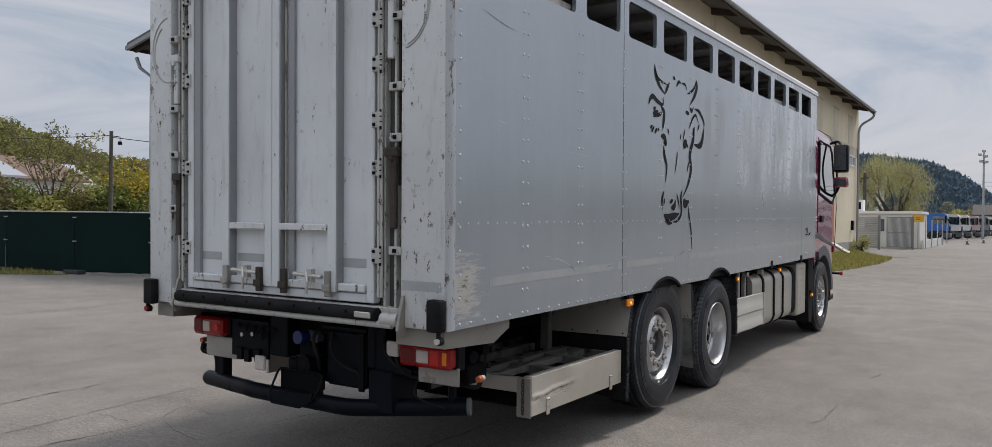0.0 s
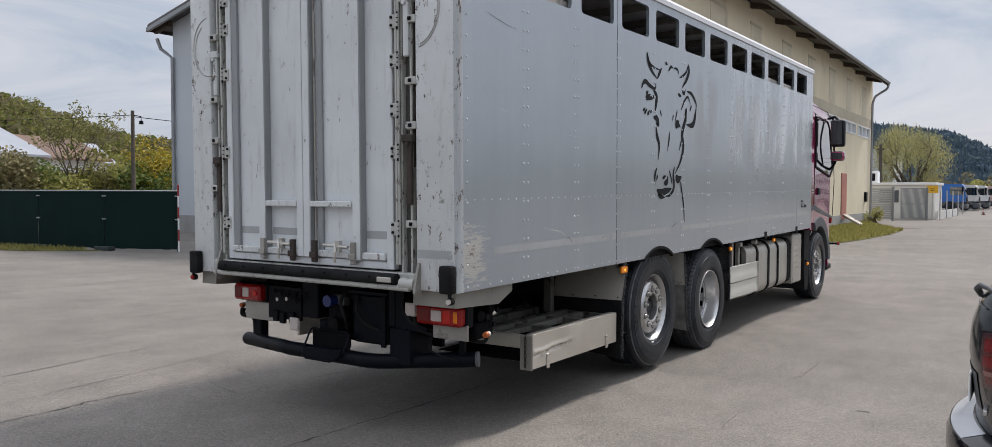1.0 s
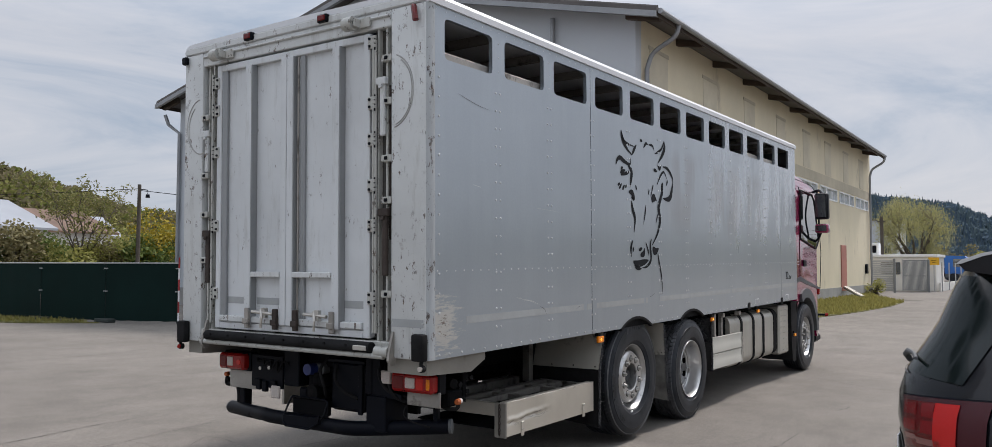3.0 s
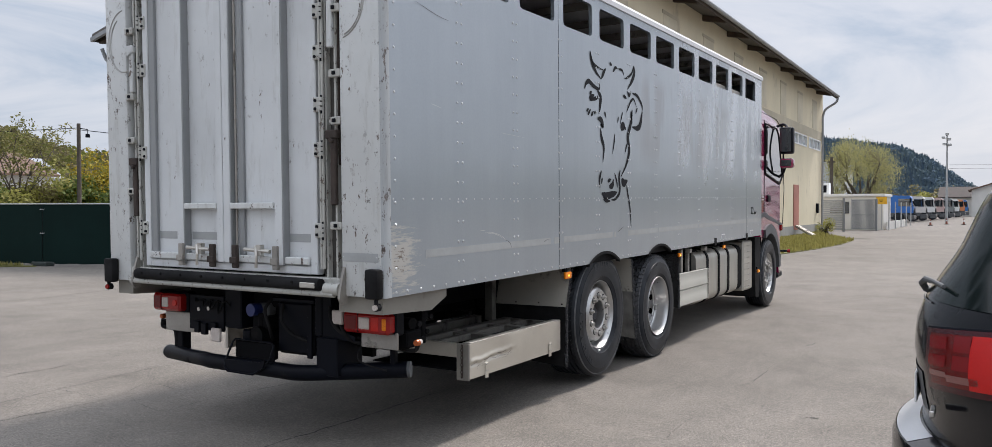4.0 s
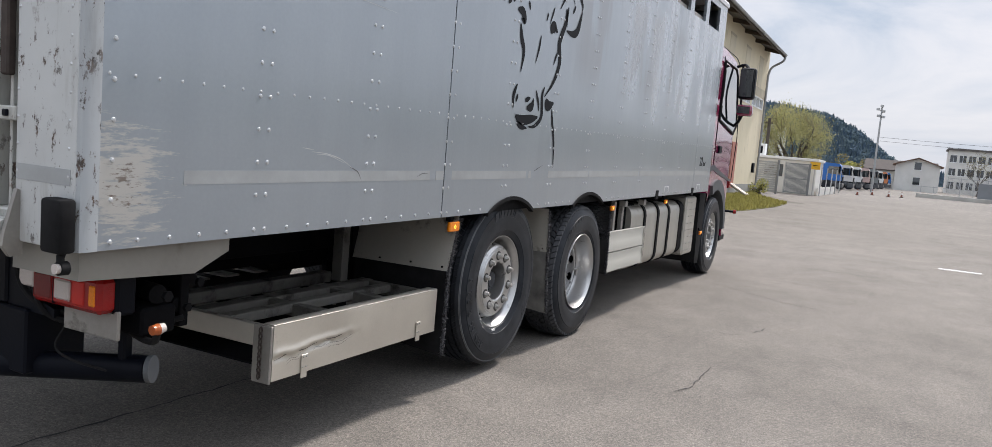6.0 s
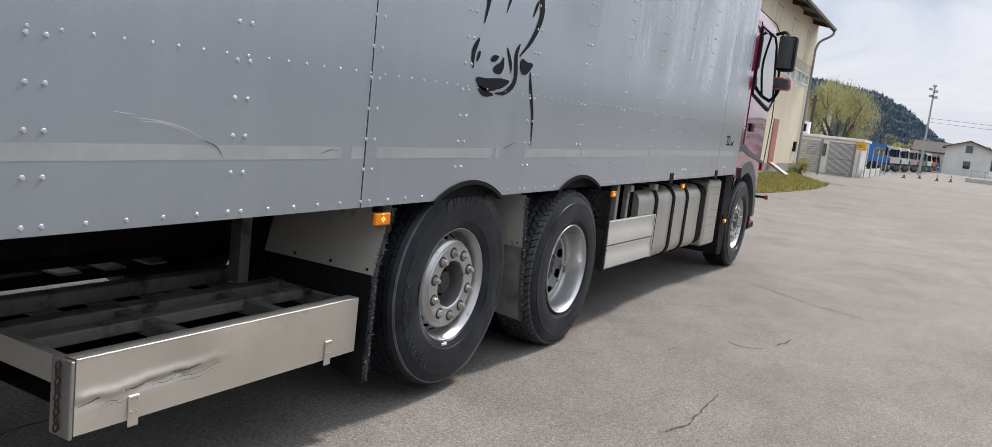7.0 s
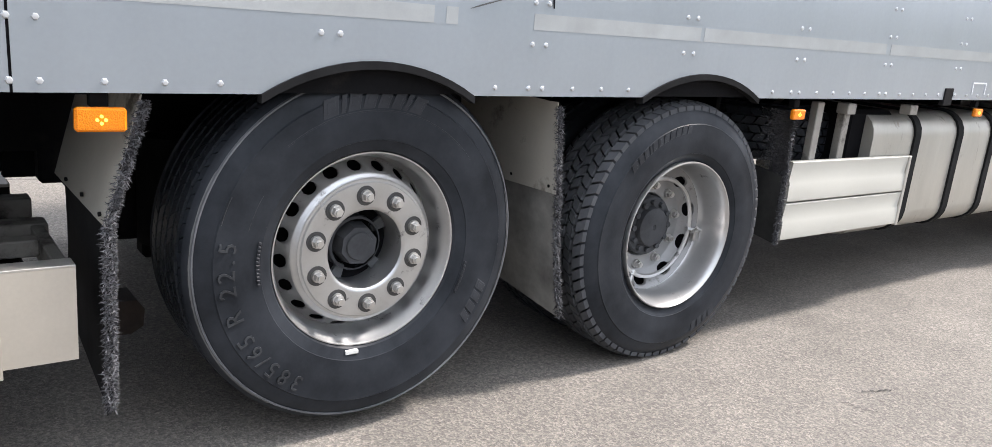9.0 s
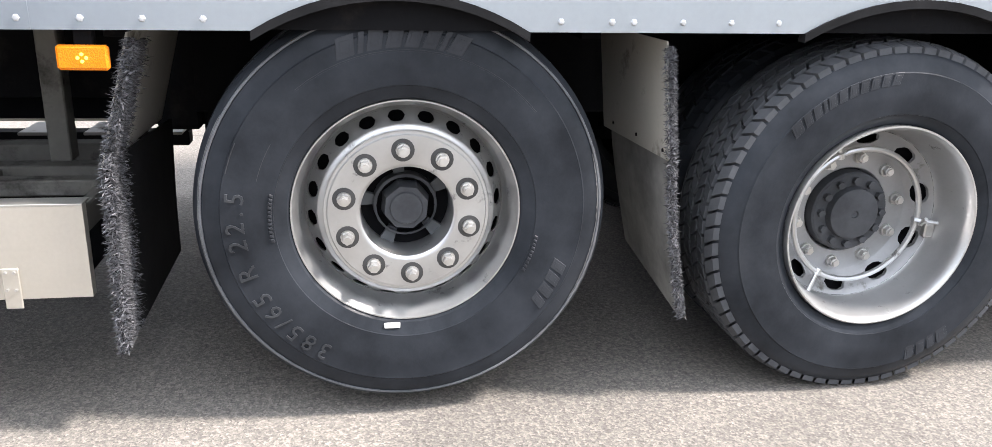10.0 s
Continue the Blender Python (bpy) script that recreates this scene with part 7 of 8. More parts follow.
for a, b in zip(FENCE, FENCE[1:]):
    pa, pb = Vector((*a, 0)), Vector((*b, 0))
    d = (pb - pa).normalized()
    nrm = Vector((-d.y, d.x, 0))
    sec = thing("fence_panel", pa, "mobile fence panel hung with dark green screen", "fence", "fence panels in a row")
    bm = bmesh.new()
    seg = 12
    la = None
    for i in range(seg + 1):
        p = pa + (pb - pa) * (0.004 + 0.992 * i / seg)
        off = nrm * (0.012 * math.sin(i * 2.1) + 0.01 * math.sin(i * 0.9))
        cur = [bm.verts.new(p + off + Vector((0, 0, 0.06 + 0.015 * math.sin(i * 1.7)))), bm.verts.new(p + off * 0.3 + Vector((0, 0, 1.62))), bm.verts.new(p + off * 0.3 + nrm * 0.006 + Vector((0, 0, 1.62))), bm.verts.new(p + off + nrm * 0.006 + Vector((0, 0, 0.06)))]
        if la:
            bridge(bm, la, cur)
        la = cur
    part("screen", bm, M_SCREEN, sec)
    for p in (pa + d * 0.03, pb - d * 0.03):
        bm = bmesh.new()
        cyl(bm, p + nrm * 0.03, p + nrm * 0.03 + Vector((0, 0, 1.64)), 0.014, 8)
        post = part("post", bm, M_POSTD, sec)
        for zc in (0.85, 1.48):
            bm = bmesh.new()
            box(bm, p + Vector((-0.028, -0.028, zc)), p + Vector((0.028, 0.028, zc + 0.03)))
            part("clip", bm, M_GALV, post)
    bm = bmesh.new()
    cyl(bm, pa + Vector((0, 0, 1.64)), pb + Vector((0, 0, 1.64)), 0.018, 8)
    part("top_rail", bm, M_GALV, sec)
    bm = bmesh.new()
    box(bm, pa + Vector((-0.35, -0.12, 0)), pa + Vector((0.35, 0.12, 0.11)), 0.02)
    part("foot", bm, M_POSTD, sec)
pole = thing("marker_pole", (-16.42, 6.40, 0), "red and white striped pole at the fence end", "pole")
for k in range(6):
    bm = bmesh.new()
    cyl(bm, (-16.42, 6.40, 0.3 * k), (-16.42, 6.40, 0.3 * k + 0.3), 0.022, 10)
    part("band", bm, surf("pole_red", (0.30, 0.02, 0.02), 0.5) if k % 2 else M_FRAME, pole)

# ---- trees and bushes ----
M_BARK = surf("grey_bark", (0.09, 0.075, 0.06), 0.9, 0.0, 0.3, 3, 20, 0.5)
M_LEAF_Y = leaf_material("young_willow_leaves", (0.19, 0.20, 0.045), (0.40, 0.38, 0.13), 0.5)
M_LEAF_W = leaf_material("pale_willow_leaves", (0.25, 0.25, 0.095), (0.47, 0.44, 0.21), 0.45)
M_LEAF_G = leaf_material("fresh_green_leaves", (0.07, 0.12, 0.03), (0.19, 0.23, 0.06))
M_LEAF_D = leaf_material("dark_green_leaves", (0.03, 0.055, 0.02), (0.085, 0.115, 0.04))
M_LEAF_F = leaf_material("yellow_blossom", (0.26, 0.20, 0.02), (0.42, 0.33, 0.04))
M_LEAF_O = leaf_material("olive_spring_leaves", (0.11, 0.12, 0.035), (0.24, 0.22, 0.08))
M_LEAF_B = leaf_material("budding_brown_twigs", (0.14, 0.12, 0.06), (0.25, 0.22, 0.10))


M_TWIG = surf("olive_twigs", (0.20, 0.18, 0.085), 0.9)


def leaf_cloud(bm, blobs, n, size, rnd):
    tot = sum(b[3] ** 2 for b in blobs)
    for bx, by, bz, br, squash in blobs:
        for _ in range(int(n * br * br / tot)):
            d = Vector((rnd.gauss(0, 1), rnd.gauss(0, 1), rnd.gauss(0, 1))).normalized() * br * rnd.uniform(0.35, 1.08) ** 0.6
            p = Vector((bx + d.x, by + d.y, bz + d.z * squash))
            u = Vector((rnd.gauss(0, 1), rnd.gauss(0, 1), rnd.gauss(0, 0.7))).normalized() * size * rnd.uniform(0.5, 1.3)
            v = u.cross(Vector((rnd.gauss(0, 1), rnd.gauss(0, 1), rnd.gauss(0, 1)))).normalized() * size * rnd.uniform(0.35, 0.8)
            bm.faces.new([bm.verts.new(q) for q in (p - u, p + v * 0.7, p + u, p - v)])


def limb(bm, p, d, ln, r, depth, rnd, tips):
    pts, q = [p], p.copy()
    for i in range(4):
        d = (d + Vector((rnd.uniform(-0.22, 0.22), rnd.uniform(-0.22, 0.22), rnd.uniform(-0.05, 0.15)))).normalized()
        q = q + d * ln / 4
        pts.append(q.copy())
    tube(bm, pts, r, 7 if depth > 1 else 5, [r * (1 - 0.14 * i) for i in range(5)])
    tips.append(q)
    if depth > 0:
        for k in range(3 if depth > 1 else 2):
            a = rnd.uniform(0, 6.3)
            s = pts[rnd.choice((2, 3, 4))]
            nd = (d + Vector((math.cos(a), math.sin(a), rnd.uniform(-0.1, 0.5))) * rnd.uniform(0.6, 1.0)).normalized()
            limb(bm, s, nd, ln * rnd.uniform(0.55, 0.8), r * 0.5, depth - 1, rnd, tips)


def tree(at, h, spread, mat, leaves, size, seed, label, trunk_h=0.25, r=None, blob=0.2, name="tree"):
    rnd = random.Random(seed)
    t = thing(name, at, label, "tree")
    bm = bmesh.new()
    p = Vector(at)
    r = r or h * 0.03
    tips = []
    tube(bm, [p, p + Vector((0.02 * h, 0, trunk_h * h * 0.5)), p + Vector((0, 0.01 * h, trunk_h * h))], r, 9, [r * 1.3, r, r * 0.85])
    top = p + Vector((0, 0.01 * h, trunk_h * h))
    for k in range(6):
        a = 2 * math.pi * k / 6 + rnd.uniform(-0.3, 0.3)
        limb(bm, top - Vector((0, 0, 0.04 * h * (k % 3))), Vector((math.cos(a) * spread, math.sin(a) * spread, rnd.uniform(0.6, 1.2))).normalized(), h * rnd.uniform(0.34, 0.46), r * 0.55, 2, rnd, tips)
    part("trunk", bm, M_BARK, t)
    bm = bmesh.new()
    blobs = [(q.x, q.y, q.z, h * blob * rnd.uniform(0.5, 1.0), 0.85) for q in tips]
    leaf_cloud(bm, blobs, leaves, size, rnd)
    part("crown", bm, mat, t)
    return t


def bush(at, w, h, mat, leaves, size, seed, label, name="bush"):
    rnd = random.Random(seed)
    t = thing(name, at, label, "bush")
    bm = bmesh.new()
    blobs = []
    for k in range(9):
        blobs.append((at[0] + rnd.uniform(-w, w) * 0.6, at[1] + rnd.uniform(-w, w) * 0.5, at[2] + h * rnd.uniform(0.25, 0.75), h * rnd.uniform(0.22, 0.36), 1.0))
    leaf_cloud(bm, blobs, leaves, size, rnd)
    part("foliage", bm, mat, t)
    bm = bmesh.new()
    for k in range(7):
        b = blobs[k]
        tube(bm, [(at[0] + rnd.uniform(-0.2, 0.2), at[1], at[2]), ((at[0] + b[0]) / 2, (at[1] + b[1]) / 2, at[2] + h * 0.3), (b[0], b[1], b[2])], 0.05, 5, [0.08, 0.05, 0.02])
    part("stems", bm, M_BARK, t)
    return t


def willow(at):
    """Many limbs fanning out of a short trunk, veiled in fine pale leaf that hangs lower at the sides."""
    rnd = random.Random(41)
    t = thing("willow_tree", at, "spreading willow in yellow-green spring leaf", "tree")
    p = Vector(at)
    bm = bmesh.new()
    tube(bm, [p, p + Vector((0.1, 0, 0.9)), p + Vector((0, 0.1, 1.7))], 0.5, 9, [0.7, 0.52, 0.48])
    nodes = []
    for k in range(13):
        a = 2 * math.pi * k / 13 + rnd.uniform(-0.25, 0.25)
        out, up = rnd.uniform(2.0, 5.0), rnd.uniform(4.6, 9.4)
        up *= 1.15 - 0.09 * out
        tip = p + Vector((math.cos(a) * out - 0.5, math.sin(a) * out, 1.6 + up))
        mid = p + Vector((math.cos(a) * out * 0.40, math.sin(a) * out * 0.40, 1.6 + up * 0.36))
        pts = curve_pts([p + Vector((0, 0, 1.3 + 0.04 * k)), mid, (mid + tip) / 2 + Vector((rnd.uniform(-0.5, 0.5), rnd.uniform(-0.5, 0.5), 0.3)), tip], 4)
        tube(bm, pts, 0.2, 6, [0.27 * (1 - 0.85 * i / (len(pts) - 1)) for i in range(len(pts))])
        nodes += pts[3:]
    part("trunk", bm, M_BARK, t, "dark forked trunk and limbs")
    twigs, bm = bmesh.new(), bmesh.new()
    for k in range(420):
        d = Vector((rnd.gauss(0, 1), rnd.gauss(0, 1), rnd.gauss(0, 1))).normalized()
        lump = 1.0 + 0.12 * math.sin(3 * math.atan2(d.y, d.x) + 1) + 0.10 * math.sin(5 * d.z + 2 * d.x) + rnd.gauss(0, 0.05)
        r = (0.35 + 0.65 * rnd.random() ** 0.5) * lump
        q = p + Vector((-0.4 + 5.0 * r * d.x, 5.2 * r * d.y, 7.0 + (5.0 if d.z > 0 else 4.9) * r * d.z))
        core = abs(q.x - p.x) < 1.9 and q.z < 5.6
        if q.z < 2.6 or (core and rnd.random() < 0.85) or (q.z < 6.5 and r < 0.6):
            continue
        near = min(nodes, key=lambda v: (v - q).length)
        tube(twigs, [near, near.lerp(q, 0.6) + Vector((0, 0, 0.35)), q], 0.03, 4, [0.045, 0.03, 0.015])
        for s in range(rnd.randint(28, 62)):
            o = q + Vector((rnd.gauss(0, 0.55), rnd.gauss(0, 0.55), rnd.gauss(-0.2, 0.55)))
            u = Vector((rnd.gauss(0, 0.35), rnd.gauss(0, 0.35), 1)).normalized() * rnd.uniform(0.06, 0.20)
            v = u.cross(Vector((rnd.gauss(0, 1), rnd.gauss(0, 1), 0.01))).normalized() * rnd.uniform(0.025, 0.055)
            bm.faces.new([bm.verts.new(w) for w in (o - u, o + v, o + u, o - v)])
    tagged(part("twig_mass", twigs, M_TWIG, t), kind="stuff")
    part("crown", bm, M_LEAF_W, t)


rows = random.Random(8)
kinds = [(M_LEAF_G, "fresh green hedge bush behind the fence"), (M_LEAF_D, "dark green bush behind the fence"), (M_LEAF_B, "budding brown bush behind the fence"), (M_LEAF_Y, "yellow-green bush behind the fence")]
for i in range(6):
    x, y = -62 + 2 * i + rows.uniform(-1, 1), 3 + 1.6 * i + rows.uniform(-1.0, 1.0)
    m, lab = kinds[rows.choice((0, 0, 1, 2, 3))]
    bush((x, y, 0), 3.4, rows.uniform(2.1, 2.8), m, 1500, 0.16, 100 + i, lab)
for i, (y, h, k) in enumerate(((13.4, 3.4, 1), (14.9, 3.5, 2), (16.3, 3.4, 0), (17.4, 3.0, 3), (18.5, 2.5, 2), (19.6, 2.7, 3), (20.7, 3.3, 2), (21.7, 3.5, 3), (22.8, 3.3, 0), (24.3, 3.4, 1), (26.0, 3.6, 0))):
    m, lab = kinds[k]
    bush((-45 + rows.uniform(-1.0, 1.0), y, 0), 2.2, h * 1.2, m, 3200, 0.13, 120 + i, lab)
tree((-44.6, 18.9, 0), 6.3, 0.5, M_LEAF_O, 3600, 0.09, 21, "half-bare tree budding behind the fence", 0.34, 0.11, 0.10)
bush((-43.0, 24.6, 0), 2.6, 5.4, M_LEAF_F, 4200, 0.12, 31, "yellow flowering bush beside the hedge")
bush((-41.5, 24.2, 0), 2.4, 3.4, M_LEAF_G, 2600, 0.12, 32, "fresh green bush beside the hedge")
bush((-5.45, 43.6, 0), 1.1, 1.0, M_LEAF_Y, 700, 0.06, 41, "weeds growing at the warehouse corner")
willow((-14.0, 126, 0))
for i, (x, y, h) in enumerate(((-3, 165, 5.5), (-8, 168, 5), (-13, 172, 6))):
    bush((x, y, 0), 6, h, M_LEAF_B if i != 1 else M_LEAF_Y, 1500, 0.3, 60 + i, "budding bush beyond the parked lorries")
tree((12.4, 150, 0), 7.5, 0.8, M_LEAF_B, 500, 0.12, 71, "bare tree beside the white house", 0.25, 0.14, 0.1)

# ---- wooded hills ----
def wooded_hill(name, rings, mats, n, size, label, seed, conifer=False):
    """rings: (azimuth degrees from +y towards -x, distance, height of the crest)."""
    rnd = random.Random(seed)
    bm = bmesh.new()
    cols = []
    for az, dist, top in rings:
        d = Vector((-math.sin(radians(az)), math.cos(radians(az)), 0))
        col = []
        for k in range(7):
            t = k / 6
            col.append(bm.verts.new(d * dist * (0.72 + 0.33 * t) + Vector((0, 0, -1 + top * (0.5 - 0.5 * math.cos(math.pi * min(1, t * 1.15)))))))
        cols.append(col)
    for a, b in zip(cols, cols[1:]):
        for k in range(6):
            bm.faces.new((a[k], a[k + 1], b[k + 1], b[k]))
    hill = tagged(part(name, bm, mats[0]), label, "hill", "", "structure")
    for mi, m in enumerate(mats[1:]):
        bm = bmesh.new()
        for _ in range(n // (len(mats) - 1)):
            i = rnd.randrange(len(rings) - 1)
            u, t = rnd.random(), rnd.random() ** 0.8
            az = rings[i][0] * (1 - u) + rings[i + 1][0] * u
            dist = rings[i][1] * (1 - u) + rings[i + 1][1] * u
            top = rings[i][2] * (1 - u) + rings[i + 1][2] * u
            d = Vector((-math.sin(radians(az)), math.cos(radians(az)), 0))
            p = d * dist * (0.72 + 0.33 * t) + Vector((0, 0, -1 + top * (0.5 - 0.5 * math.cos(math.pi * min(1, t * 1.15)))))
            s = size * rnd.uniform(0.6, 1.25)
            if conifer and rnd.random() < 0.8:
                a = ring(bm, p, Vector((1, 0, 0)), Vector((0, 1, 0)), s * 0.36, 8, rnd.uniform(0, 1))
                b = ring(bm, p + Vector((0, 0, s * 0.6)), Vector((1, 0, 0)), Vector((0, 1, 0)), s * 0.24, 8, rnd.uniform(0, 1))
                tip = bm.verts.new(p + Vector((0, 0, s * rnd.uniform(1.2, 1.8))))
                bridge(bm, a, b)
                for k in range(8):
                    bm.faces.new((b[k], b[(k + 1) % 8], tip))
            else:
                leaf_cloud(bm, [(p.x, p.y, p.z + s * 0.7, s * 0.8, 0.9)], 46, s * 0.19, rnd)
        tagged(part(name + "_trees", bm, m), "woods covering the hill", "woods", "", "stuff")
    return hill


M_FARSOIL = surf("wood_floor", (0.05, 0.06, 0.035), 0.95, 0.0, 0.4, 0.05, 1, 0)
# distance haze is put into the next three colours as a blue tint
M_FAR1 = leaf_material("haze_blue_conifers", (0.085, 0.128, 0.172), (0.110, 0.155, 0.200), 0.5, 0.0)
M_FAR2 = leaf_material("haze_blue_wood", (0.110, 0.155, 0.180), (0.135, 0.182, 0.198), 0.5, 0.0)
M_FARHILL = surf("haze_blue_wood_floor", (0.11, 0.15, 0.19), 0.95, 0.0, 0.3, 0.05, 1, 0)
M_FAR3 = leaf_material("near_hill_spring_wood", (0.12, 0.145, 0.035), (0.24, 0.235, 0.08), 0.35, 0.05)
M_FAR4 = leaf_material("near_hill_brown_wood", (0.13, 0.115, 0.065), (0.20, 0.175, 0.10), 0.35, 0.05)
wooded_hill("wooded_hill", [(16, 900, 72), (11, 900, 70), (9, 900, 64), (7.2, 900, 60), (5, 900, 54), (3.2, 900, 41), (1.4, 900, 19), (0.2, 900, 4), (-8, 900, 1)], [M_FARHILL, M_FAR1, M_FAR2], 9500, 6.5, "wooded hill with blue haze put into its colours", 5, True)
wooded_hill("near_hill", [(80, 330, 40), (74, 330, 37), (69, 330, 33), (66, 330, 29), (63, 330, 23), (60, 330, 17), (57, 330, 15), (50, 330, 14), (40, 330, 14)], [M_FARSOIL, M_FAR3, M_FAR4], 3600, 5.0, "hillside in young spring leaf", 6)
wooded_hill("far_woods", [(-11, 420, 3), (-18, 330, 3.5), (-26, 280, 4), (-40, 260, 6), (-60, 260, 8), (-80, 300, 9), (-110, 400, 11), (-140, 500, 14)], [M_FARSOIL, M_FAR3], 1500, 6.5, "low wooded horizon", 7, True)

# ---- houses behind the fence ----
M_TILE = surf("brown_roof_tiles", (0.14, 0.085, 0.06), 0.8, 0.0, 0.3, 1.0, 8, 0.3)
M_TILED = surf("dark_brown_roof", (0.06, 0.048, 0.043), 0.85, 0.0, 0.3, 1.0, 8, 0.2)
M_SHEET = surf("pale_sheet_roof", (0.27, 0.29, 0.32), 0.5, 0.2, 0.1, 0.5, 8, 0.1)
M_WALLW = surf("white_render", (0.62, 0.61, 0.58), 0.85, 0.0, 0.1, 0.6, 20, 0.1)


def simple_house(name, at, size, ridge, rz, roof_mat, wall_mat, label, nwin=2):
    h = thing(name, at, label, "house")
    sx, sy, sz = size
    m = Matrix.Translation(at) @ Matrix.Rotation(radians(rz), 4, "Z")
    bm = bmesh.new()
    prism(bm, [(-sx / 2, 0), (sx / 2, 0), (sx / 2, sz), (0, sz + ridge), (-sx / 2, sz)], "y", -sy / 2, sy / 2)
    part("wall", bm, wall_mat, h, "", m)
    for s in (-1, 1):
        bm = bmesh.new()
        prism(bm, [(0, sz + ridge + 0.02), (s * (sx / 2 + 0.5), sz - 0.5 * ridge / (sx / 2)), (s * (sx / 2 + 0.5), sz - 0.5 * ridge / (sx / 2) + 0.18), (0, sz + ridge + 0.2)], "y", -sy / 2 - 0.5, sy / 2 + 0.5)
        part("roof", bm, roof_mat, h, "", m)
    for k in range(nwin):
        for lvl in ([1.1] if sz < 4 else [1.1, 3.6]):
            for s in (-1, 1):
                x = (k - (nwin - 1) / 2) * sx / max(1, nwin) * 0.8
                bm = bmesh.new()
                box(bm, (x - 0.5, s * (sy / 2) - 0.03, lvl), (x + 0.5, s * (sy / 2) + 0.03, lvl + 1.2), 0.01)
                wd = part("window", bm, M_GLASS, h, "", m)
                bm = bmesh.new()
                box(bm, (x - 0.62, s * (sy / 2) - 0.06, lvl - 0.1), (x + 0.62, s * (sy / 2) + 0.06, lvl - 0.02), 0.01)
                part("sill", bm, M_FRAME, wd, "", m)
    return h


simple_house("house", (-64.0, 18.0, 0), (9, 13, 4.5), 2.1, 20, M_SHEET, M_WALLW, "low house with a pale sheet-metal roof")
simple_house("house", (-73.5, 31.0, 0), (9, 7, 4.6), 1.9, 12, M_TILE, M_WALLW, "white house with brown tiled roof")
simple_house("house", (-97, 47.0, 0), (8, 5, 5.2), 2.3, 5, M_SHEET, M_WALLW, "distant house with pale grey roof")
simple_house("house", (3.3, 152, 0), (6.6, 10, 4.3), 1.1, 0, M_TILE, M_WALLW, "white two-storey house with brown roof", 1)
simple_house("house", (0.6, 162, 0), (7, 11, 3.4), 1.6, 90, M_TILED, M_WALLW, "long low house with brown roof", 3)
# grey apartment block behind the willow
def block(name, at, size, floors, cols, label, mat):
    b = thing(name, at, label, "building")
    x0, y0, z0 = at[0] - size[0] / 2, at[1] - size[1] / 2, 0
    boxes("wall", mat, b, [((x0, y0, 0), (x0 + size[0], y0 + size[1], size[2]))], 0)
    boxes("roof", M_ROOFING, b, [((x0 - 0.3, y0 - 0.3, size[2]), (x0 + size[0] + 0.3, y0 + size[1] + 0.3, size[2] + 0.35))], 0)
    for f in range(floors):
        for c in range(cols):
            x = x0 + size[0] * (c + 0.5) / cols
            z = 0.9 + (size[2] - 0.6) * f / floors
            w = boxes("window", M_GLASS, b, [((x - 0.55, y0 - 0.03, z), (x + 0.55, y0 + 0.02, z + 1.3))], 0)
            boxes("frame", M_FRAME, w, [((x - 0.68, y0 - 0.05, z - 0.12), (x + 0.68, y0, z)), ((x - 0.03, y0 - 0.05, z), (x + 0.03, y0 - 0.031, z + 1.3))], 0)
    return b


block("apartment_building", (-30, 150, 0), (22, 10, 9.5), 3, 7, "pale grey apartment building behind the willow", M_GABLE)
block("office_building", (19.5, 178, 0), (22, 10, 8.2), 3, 14, "white office building with rows of windows", M_WALLW)

# ---- site huts, gate and yard fence ----
M_SLAT = surf("weathered_pale_slat", (0.33, 0.345, 0.355), 0.6, 0.0, 0.15, 1.0, 20, 0.1)
M_GATE = surf("pale_grey_gate", (0.20, 0.215, 0.23), 0.55, 0.3, 0.12, 1.0, 20, 0.1)
hut = thing("site_hut", (-5.2, 55, 0), "white flat-roofed site hut beyond the gate", "hut")
boxes("wall", M_WALLW, hut, [((-8.5, 53.0, 0.0), (-3.3, 57.5, 2.25))], 0.02)
boxes("roof", M_FRAME, hut, [((-8.6, 52.9, 2.25), (-3.2, 57.6, 2.42))], 0.01)
boxes("window", M_GLASS, hut, [((-6.6, 52.97, 1.1), (-5.4, 53.01, 1.9))], 0)
gate = thing("yard_gate", (-5.0, 49, 0), "pale grey slatted metal yard gate", "gate")
for x0, x1, y in ((-6.3, -5.1, 48.0), (-4.9, -3.5, 50.5)):
    if y < 50:
        for k in range(14):
            boxes("slat", M_SLAT, gate, [((x0, y, 0.12 + 0.135 * k), (x1, y + 0.02, 0.238 + 0.135 * k))], 0)
    else:
        for k in range(22):
            xb = x0 + (x1 - x0) * (k + 0.5) / 22
            boxes("bar", M_GATE, gate, [((xb - 0.021, y, 0.10), (xb + 0.021, y + 0.02, 2.02))], 0)
        boxes("rail", M_GATE, gate, [((x0, y + 0.021, z), (x1, y + 0.045, z + 0.05)) for z in (0.1, 1.0, 1.97)], 0)
    boxes("gate_frame", M_GALV, gate, [((x0 - 0.06, y - 0.02, 0.05), (x0, y + 0.05, 2.08)), ((x1, y - 0.02, 0.05), (x1 + 0.06, y + 0.05, 2.08))], 0.005)
boxes("gate_post", M_GATE, gate, [((-5.08, 47.9, 0), (-4.95, 48.03, 2.1)), ((-3.5, 50.4, 0), (-3.38, 50.52, 2.05))], 0.01)
sign = thing("warning_sign", (-3.25, 51.9, 0), "small yellow warning sign on a post", "sign")
boxes("board", surf("yellow_board", (0.72, 0.40, 0.02), 0.5), sign, [((-3.62, 51.85, 1.72), (-2.98, 51.88, 2.2))], 0.005)
boxes("sign_bars", M_INK, sign, [((-3.44, 51.846, 1.97), (-3.16, 51.85, 2.01)), ((-3.40, 51.846, 1.87), (-3.2, 51.85, 1.90))], 0)
